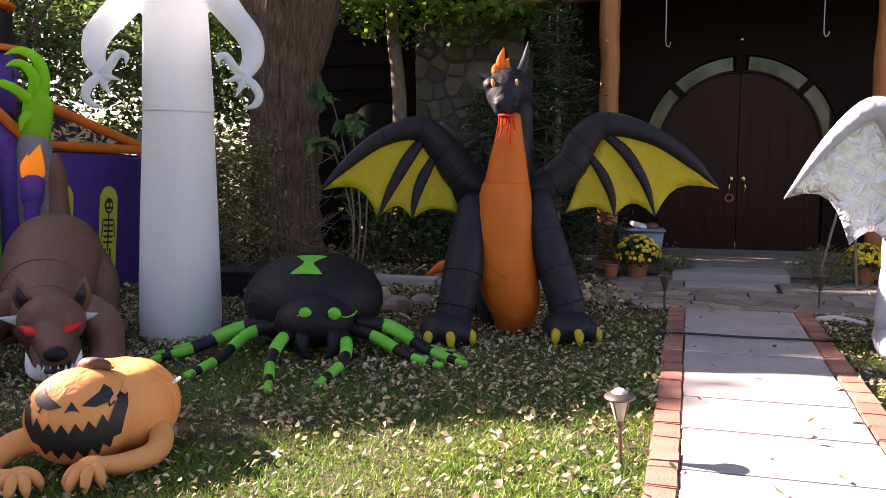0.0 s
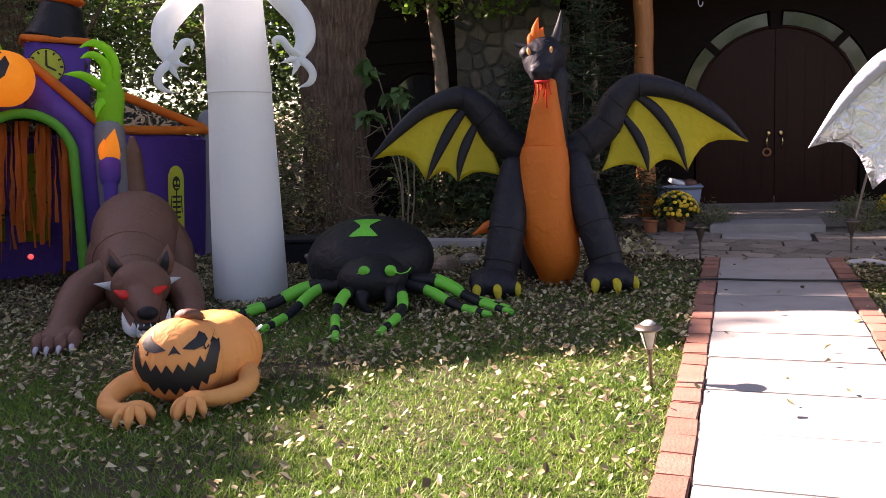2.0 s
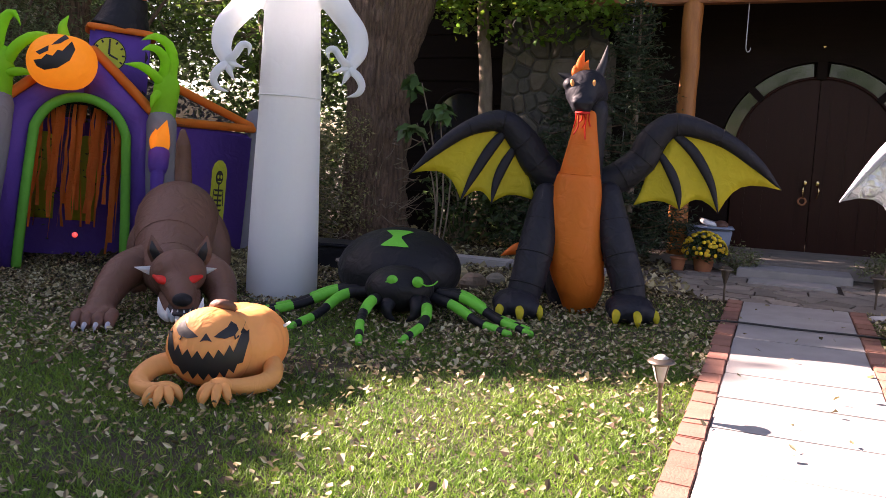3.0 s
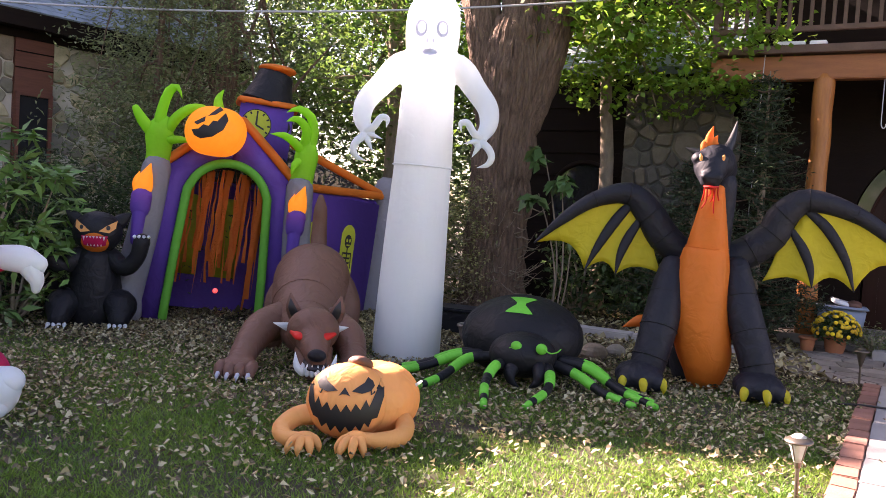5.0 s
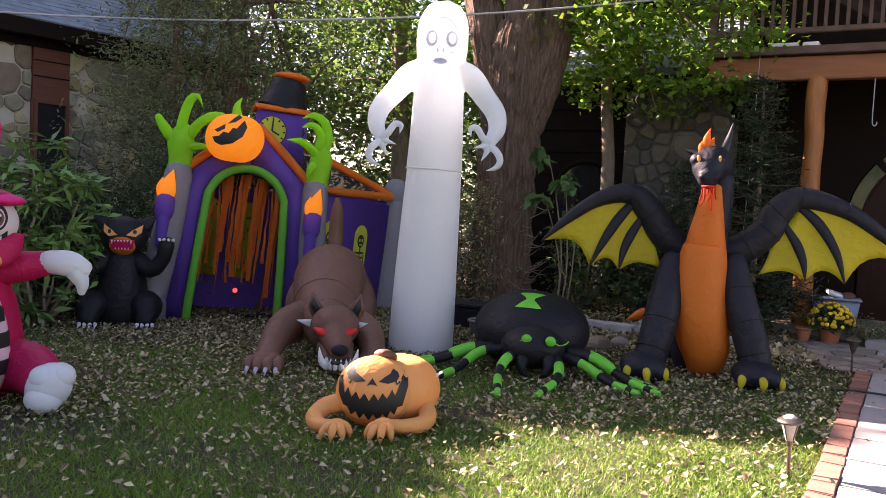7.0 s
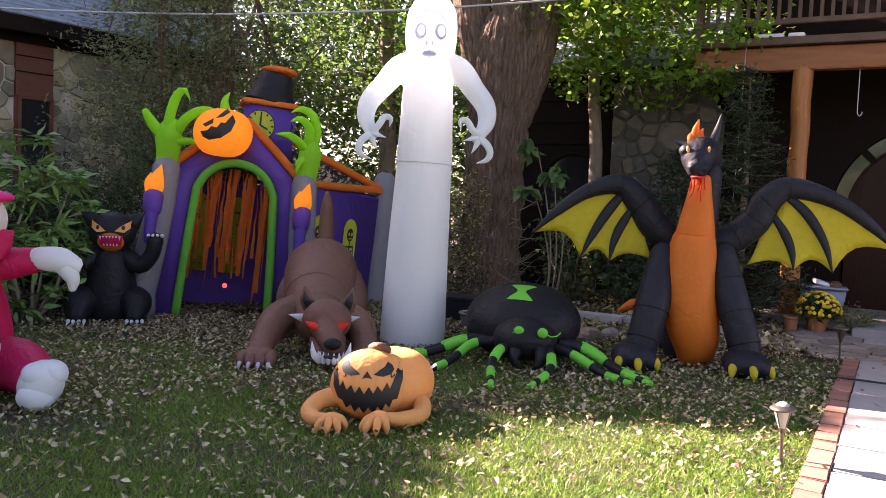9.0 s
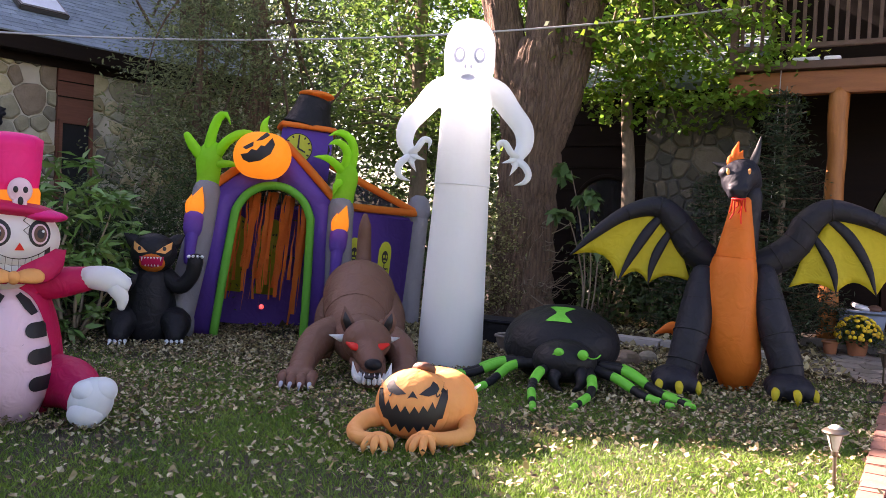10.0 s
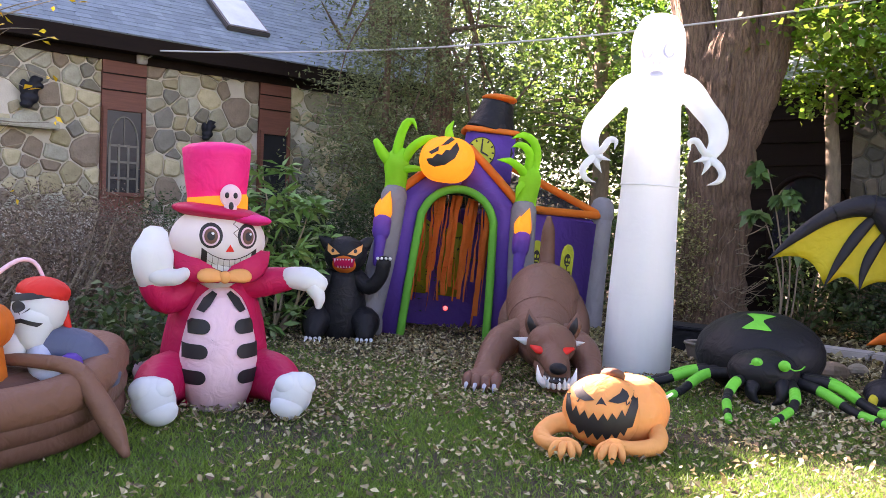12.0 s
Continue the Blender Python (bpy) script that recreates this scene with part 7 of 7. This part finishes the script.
# ---- garden details ----
bm = bmesh.new()
rr = random.Random(6)
pts = [(-2.9, 9.25), (-1.6, 9.1), (-0.3, 8.75), (0.9, 8.45)]
for (x0, y0), (x1, y1) in zip(pts, pts[1:]):
    b = bmesh.new()
    L, a = math.hypot(x1 - x0, y1 - y0), math.degrees(math.atan2(y1 - y0, x1 - x0))
    box(b, ((x0 + x1) / 2, (y0 + y1) / 2, 0.06), (L - 0.02, 0.26, 0.13), (0, 0, a), 0.015)
    tagged(part("bed_kerb", b, M["concrete"], None, smooth=False), "pale concrete kerb along the planting bed", "kerb", "bed kerbs", "structure")
bm.free()
for x, y, r in ((-0.62, 7.35, 0.17), (-0.42, 7.7, 0.13), (-0.85, 7.9, 0.14), (-1.9, 8.4, 0.15)):
    b = bmesh.new()
    blob(b, (0, 0, 0), (r, r * 0.8, r * 0.6), (0, 0, rr.uniform(0, 90)), u=12, v=8)
    for v in b.verts:
        v.co *= 1 + 0.18 * noise.noise(v.co * 9 + Vector((x, y, 0)))
    ob = part("garden_rock", b, M["stone"], None, smooth=False)
    ob.location = (x, y, r * 0.42)
    tagged(ob, "rough grey field stone by the bed", "rock", "garden rocks")


def pot(name, m, r, h, label, mat="terracotta"):
    t = thing(name, m, label, "pot")
    b = bmesh.new()
    tube(b, [(0, 0, 0.005), (0, 0, h * 0.5), (0, 0, h)], [r * 0.72, r * 0.88, r], 18, 3, cap=False)
    b.faces.new([v for v in b.verts if abs(v.co.z - 0.005) < 1e-4])
    part("bowl", b, M[mat], t)
    b = bmesh.new()
    tube(b, [(r * math.cos(a), r * math.sin(a), h) for a in np.linspace(0, 2 * math.pi, 17)], 0.016, 8, 1)
    part("rim", b, M[mat], t)
    b = bmesh.new()
    bmesh.ops.create_circle(b, cap_ends=True, radius=r * 0.95, segments=18, matrix=Matrix.Translation((0, 0, h * 0.85)))
    part("soil", b, M["mulch"], t)
    return t


def mum(m, seed, label, r=0.27):
    rn = np.random.default_rng(seed)
    t = pot("mum_pot", m, 0.13, 0.2, label)
    n = 130
    d = rn.normal(0, 1, (n, 3))
    d[:, 2] = np.abs(d[:, 2]) * 0.8 + 0.05
    d /= np.linalg.norm(d, axis=1, keepdims=True)
    ob = new("leaves", leaf_mesh("leaves", rn, leaf_points(rn, d * r * 0.75 + (0, 0, 0.22), 9, (0.03, 0.03, 0.03)), 0.05, M["shade"], 0.5))
    ob.parent = t
    b = bmesh.new()
    for p in d:
        q = Vector(p) * r + Vector((0, 0, 0.24))
        blob(b, q, (0.026, 0.026, 0.016), (math.degrees(math.acos(p[2])), 0, math.degrees(math.atan2(p[1], p[0])) + 90), u=7, v=4)
    fl = part("bloom", b, M["petal"], t, "dense yellow blooms")
    tagged(fl, kind="stuff")
    return t


mum(Matrix.Translation((1.98, 9.55, 0)), 1, "yellow chrysanthemum in a terracotta pot by the porch post")
mum(Matrix.Translation((4.35, 9.05, 0)), 2, "yellow chrysanthemum in a terracotta pot by the steps", 0.22)
pot("clay_pot", Matrix.Translation((1.68, 9.55, 0)), 0.09, 0.17, "small empty terracotta pot beside the flowers")
pot("clay_pot", Matrix.Translation((-1.9, 7.5, 0)), 0.17, 0.2, "weathered clay pot behind the spider", "flag")
shrub("juniper_shrub", (2.4, 9.55), (0.25, 0.22, 0.2), 30, 40, 0.05, "pine", 41, "low dark green juniper beside the steps", narrow=0.25, spread=0.06)
shrub("juniper_shrub", (3.95, 9.0), (0.35, 0.25, 0.25), 40, 40, 0.05, "pine", 42, "low dark green juniper beside the steps", narrow=0.25, spread=0.06)
shrub("juniper_shrub", (4.8, 8.9), (0.4, 0.3, 0.3), 40, 40, 0.05, "pine", 43, "low dark green juniper beside the steps", narrow=0.25, spread=0.06)
t = thing("storage_tub", HOUSE @ pose(0.42, -0.1, 0.0, 0, 0, 6), "blue-grey plastic tub full of odds and ends", "tub")
b = bmesh.new()
box(b, (0, 0, 0.32), (0.55, 0.36, 0.38), bevel=0.03)
for v in b.verts:
    if v.co.z < 0.3:
        v.co.x *= 0.85
        v.co.y *= 0.85
part("bin", b, M["bin"], t)
b = bmesh.new()
box(b, (0, 0, 0.515), (0.6, 0.41, 0.03), bevel=0.012)
part("rim", b, M["bin"], t)
b = bmesh.new()
box(b, (0.0, 0.0, 0.57), (0.24, 0.18, 0.05), (10, 14, 20), 0.01)
part("folded_sheet", b, M["paper"], t, "crumpled white sheet")
b = bmesh.new()
blob(b, (0.14, 0, 0.55), (0.09, 0.09, 0.06))
part("ball", b, M["brown"], t)
t = thing("planter_box", Matrix.Translation((-2.15, 8.15, 0)) @ pose(0, 0, 0, 0, 0, -8), "low black plastic planter box behind the ghost", "planter")
b = bmesh.new()
box(b, (0, 0, 0.14), (0.9, 0.4, 0.28), bevel=0.02)
part("body", b, M["black"], t, smooth=False)
b = bmesh.new()
box(b, (0, 0, 0.29), (0.95, 0.45, 0.035), bevel=0.012)
part("rim", b, M["charcoal"], t, smooth=False)
t = thing("hanging_planter", Matrix.Translation((-0.35, 10.0, 0)), "pale hanging planter on thin wires under the maple", "planter")
b = bmesh.new()
tube(b, [(0, 0, 1.2), (0, 0, 1.3)], [0.11, 0.15], 14, 3)
part("bowl", b, M["wire"], t)
b = bmesh.new()
for a in (0, 2.1, 4.2):
    tube(b, [(0.14 * math.cos(a), 0.14 * math.sin(a), 1.3), (0, 0, 1.75)], 0.004, 6, 2)
tube(b, [(0, 0, 1.75), (0.0, 0.3, 3.4)], 0.002, 6, 2)
part("wires", b, M["cable"], t)


def path_light(m, dark=False):
    t = thing("path_light", m, "dark bronze stake light at the far end of the walkway" if dark else "small bronze stake light with clear ribbed lens in grass", "path light", "path lights")
    b = bmesh.new()
    tube(b, [(0, 0, -0.03), (0, 0, 0.1), (0, 0, 0.21)], 0.011, 10, 2)
    part("stake", b, M["steel"], t)
    b = bmesh.new()
    tube(b, [(0, 0, 0.2), (0, 0, 0.23)], [0.018, 0.022], 12, 2)
    part("collar", b, M["steel"], t)
    b = bmesh.new()
    tube(b, [(0, 0, 0.235), (0, 0, 0.28), (0, 0, 0.325)], [0.026, 0.038, 0.05], 14, 2)
    part("lens", b, M["lens"] if not dark else M["steel"], t, "clear ribbed lens")
    for k in range(4):
        a = math.pi / 4 + k * math.pi / 2
        b = bmesh.new()
        tube(b, [(0.024 * math.cos(a), 0.024 * math.sin(a), 0.23), (0.054 * math.cos(a), 0.054 * math.sin(a), 0.33)], 0.004, 6, 2)
        part("rib", b, M["steel"], t)
    b = bmesh.new()
    tube(b, [(0, 0, 0.328), (0, 0, 0.336), (0, 0, 0.35), (0, 0, 0.362)], [0.072, 0.072, 0.05, 0.02], 20, 2, blunt=0.15)
    part("cap", b, M["steel"], t, "domed metal cap")
    return t


path_light(pose(0.815, 3.705, 0, 2, -2, 0))
path_light(pose(1.86, 7.55, 0), True)
path_light(pose(3.27, 7.55, 0), True)
b = bmesh.new()
tube(b, [(3.05, 7.0, 0.03), (3.2, 6.95, 0.04), (3.35, 6.8, 0.03)], [0.03, 0.035, 0.02], 8, 3)
tagged(part("cord_splice", b, M["wire"]), "grey taped cord connector beside the walkway", "cable")
b = bmesh.new()
tube(b, [(-2.62, 7.0, 0.03), (-2.3, 7.3, 0.02), (-1.95, 7.15, 0.03), (-1.75, 7.45, 0.02), (-1.55, 7.2, 0.02)], 0.014, 8, 4)
tagged(part("air_hose", b, M["cable"]), "black blower hose lying behind the spider", "hose")

for (x0, y0), (x1, y1, z1) in (((3.72, 8.75), (3.98, 8.85, 0.95)), ((4.12, 8.7), (4.1, 8.78, 0.8))):
    b = bmesh.new()
    tube(b, [(x0, y0, 0.0), ((x0 + x1) / 2, (y0 + y1) / 2, z1 * 0.52), (x1, y1, z1)], 0.014, 8, 3)
    tagged(part("garden_stake", b, M["thinbark"]), "thin weathered wooden stake standing by the steps", "stake", "garden stakes")
b = bmesh.new()
blob(b, (AX, WY - 0.03, 2.98), (0.03, 0.02, 0.03), u=12, v=8)
ob = part("door_bell_lamp", b, M["brass"])
ob.matrix_basis = HOUSE
tagged(ob, "tiny brass fitting on the wall above the door", "fitting")

# ---- grass and fallen leaves ----
rn = np.random.default_rng(3)


def lawn_points(n, x0, x1, y0, y1):
    p = np.stack([rn.uniform(x0, x1, n), rn.uniform(y0, y1, n)], 1)
    c, s = math.cos(radians(14.1)), math.sin(radians(14.1))
    dx, dy = p[:, 0] - 2.495, p[:, 1] - 7.4
    lx, ly = dx * c - dy * s, dx * s + dy * c
    ok = ((np.abs(lx) > 0.6) | (ly > 0.02)) & ~((ly > 0.0) & (lx > -1.75))
    return p[ok]


def patch(p, scale, seed):
    return np.array([noise.noise(Vector((x * scale, y * scale, seed))) for x, y in p])


def blades(name, p, h, w, lean):
    n = len(p)
    a = rn.uniform(0, 2 * math.pi, n)
    H = h * rn.uniform(0.5, 1.3, n)
    base = np.concatenate([p, np.full((n, 1), -0.012)], 1)
    side = np.stack([np.cos(a), np.sin(a), 0 * a], 1) * w
    tip = base + np.stack([rn.normal(0, lean, n) * H, rn.normal(0, lean, n) * H, H], 1)
    return raw_mesh(name, np.stack([base - side, base + side, tip], 1), 3, M["blade"])


p = lawn_points(760000, -6.6, 4.6, -1.0, 7.8)
dens = np.clip(1.15 - 0.2 * np.maximum(p[:, 1] - 2.6 - 0.35 * (p[:, 0] + 1.5), 0), 0.1, 1) * np.clip(0.75 + patch(p, 1.3, 4) * 0.9, 0.15, 1)
worn = np.exp(-((p[:, 0] + 4.5) ** 2 / 1.1 + (p[:, 1] - 3.1) ** 2 / 0.5)) + np.clip((p[:, 1] - 5.2) * 0.3, 0, 0.6)
p = p[rn.uniform(0, 1, len(p)) < dens * np.clip(1 - 0.8 * worn, 0.08, 1)]
q = lawn_points(170000, -7.5, 5.5, -4.5, -1.0)
side = lawn_points(90000, 4.6, 8.0, -4.5, 7.0)
ob = new("grass", blades("grass", np.concatenate([p, q, side]), 0.032, 0.0034, 0.7))
tagged(ob, "short green lawn grass", "grass", kind="stuff")


def flat_leaves(name, p, size, z=0.02):
    n = len(p)
    a = rn.uniform(0, 2 * math.pi, n)
    t1, t2 = rn.normal(0, 0.38, n), rn.normal(0, 0.5, n)
    d = np.stack([np.cos(a), np.sin(a), t1], 1)
    s = np.stack([-np.sin(a), np.cos(a), t2], 1)
    up = np.array((0, 0, 1.0))
    c = np.concatenate([p, (z + rn.uniform(0, 0.025, n))[:, None]], 1)
    L = (size * rn.uniform(0.5, 1.25, n))[:, None]
    W = L * rn.uniform(0.3, 0.95, n)[:, None]
    curl = rn.uniform(-0.15, 0.65, n)[:, None]
    tail, tip = c - d * L * 0.5 + up * L * curl * 0.3, c + d * L * 0.5 + up * L * curl * 0.5
    l0, l1 = c - d * L * 0.12 + s * W * 0.5 + up * L * curl, c - d * L * 0.12 - s * W * 0.5 + up * L * curl * 0.8
    e0, e1 = c + d * L * 0.2 + s * W * 0.36 + up * L * curl * 0.6, c + d * L * 0.2 - s * W * 0.36 + up * L * curl * 0.7
    v = np.stack([tail, l0, e0, tip, tip, e1, l1, tail], 1).reshape(-1, 4, 3)
    return raw_mesh(name, v, 4, M["litter"])


p = lawn_points(185000, -7.5, 4.6, -0.6, 8.9)
dens = np.clip(0.13 + 0.17 * (p[:, 1] - 2.6 - 0.3 * (p[:, 0] + 1.5)), 0.13, 0.95) * np.clip(0.7 + patch(p, 0.9, 9), 0.2, 1)
p = p[rn.uniform(0, 1, len(p)) < dens]
ob = new("fallen_leaves", flat_leaves("fallen_leaves", p, 0.041))
tagged(ob, "pale curled fallen leaves scattered on the lawn", "leaves", kind="stuff")
p = np.stack([rn.uniform(-8, 1.6, 9000), rn.uniform(7.6, 12.5, 9000)], 1)
ob = new("bed_leaves", flat_leaves("bed_leaves", p, 0.09, 0.025))
tagged(ob, "brown dead leaves covering the planting bed", "leaves", kind="stuff")
p = np.stack([rn.uniform(-0.62, 0.62, 60), rn.uniform(-6, 0, 60)], 1)
q = np.array([(WALK @ Vector((x, y, 0)))[:2] for x, y in p])
ob = new("walk_leaves", flat_leaves("walk_leaves", q[:34], 0.05, 0.045))
tagged(ob, "few dry leaves on the concrete walkway", "leaves", kind="stuff")
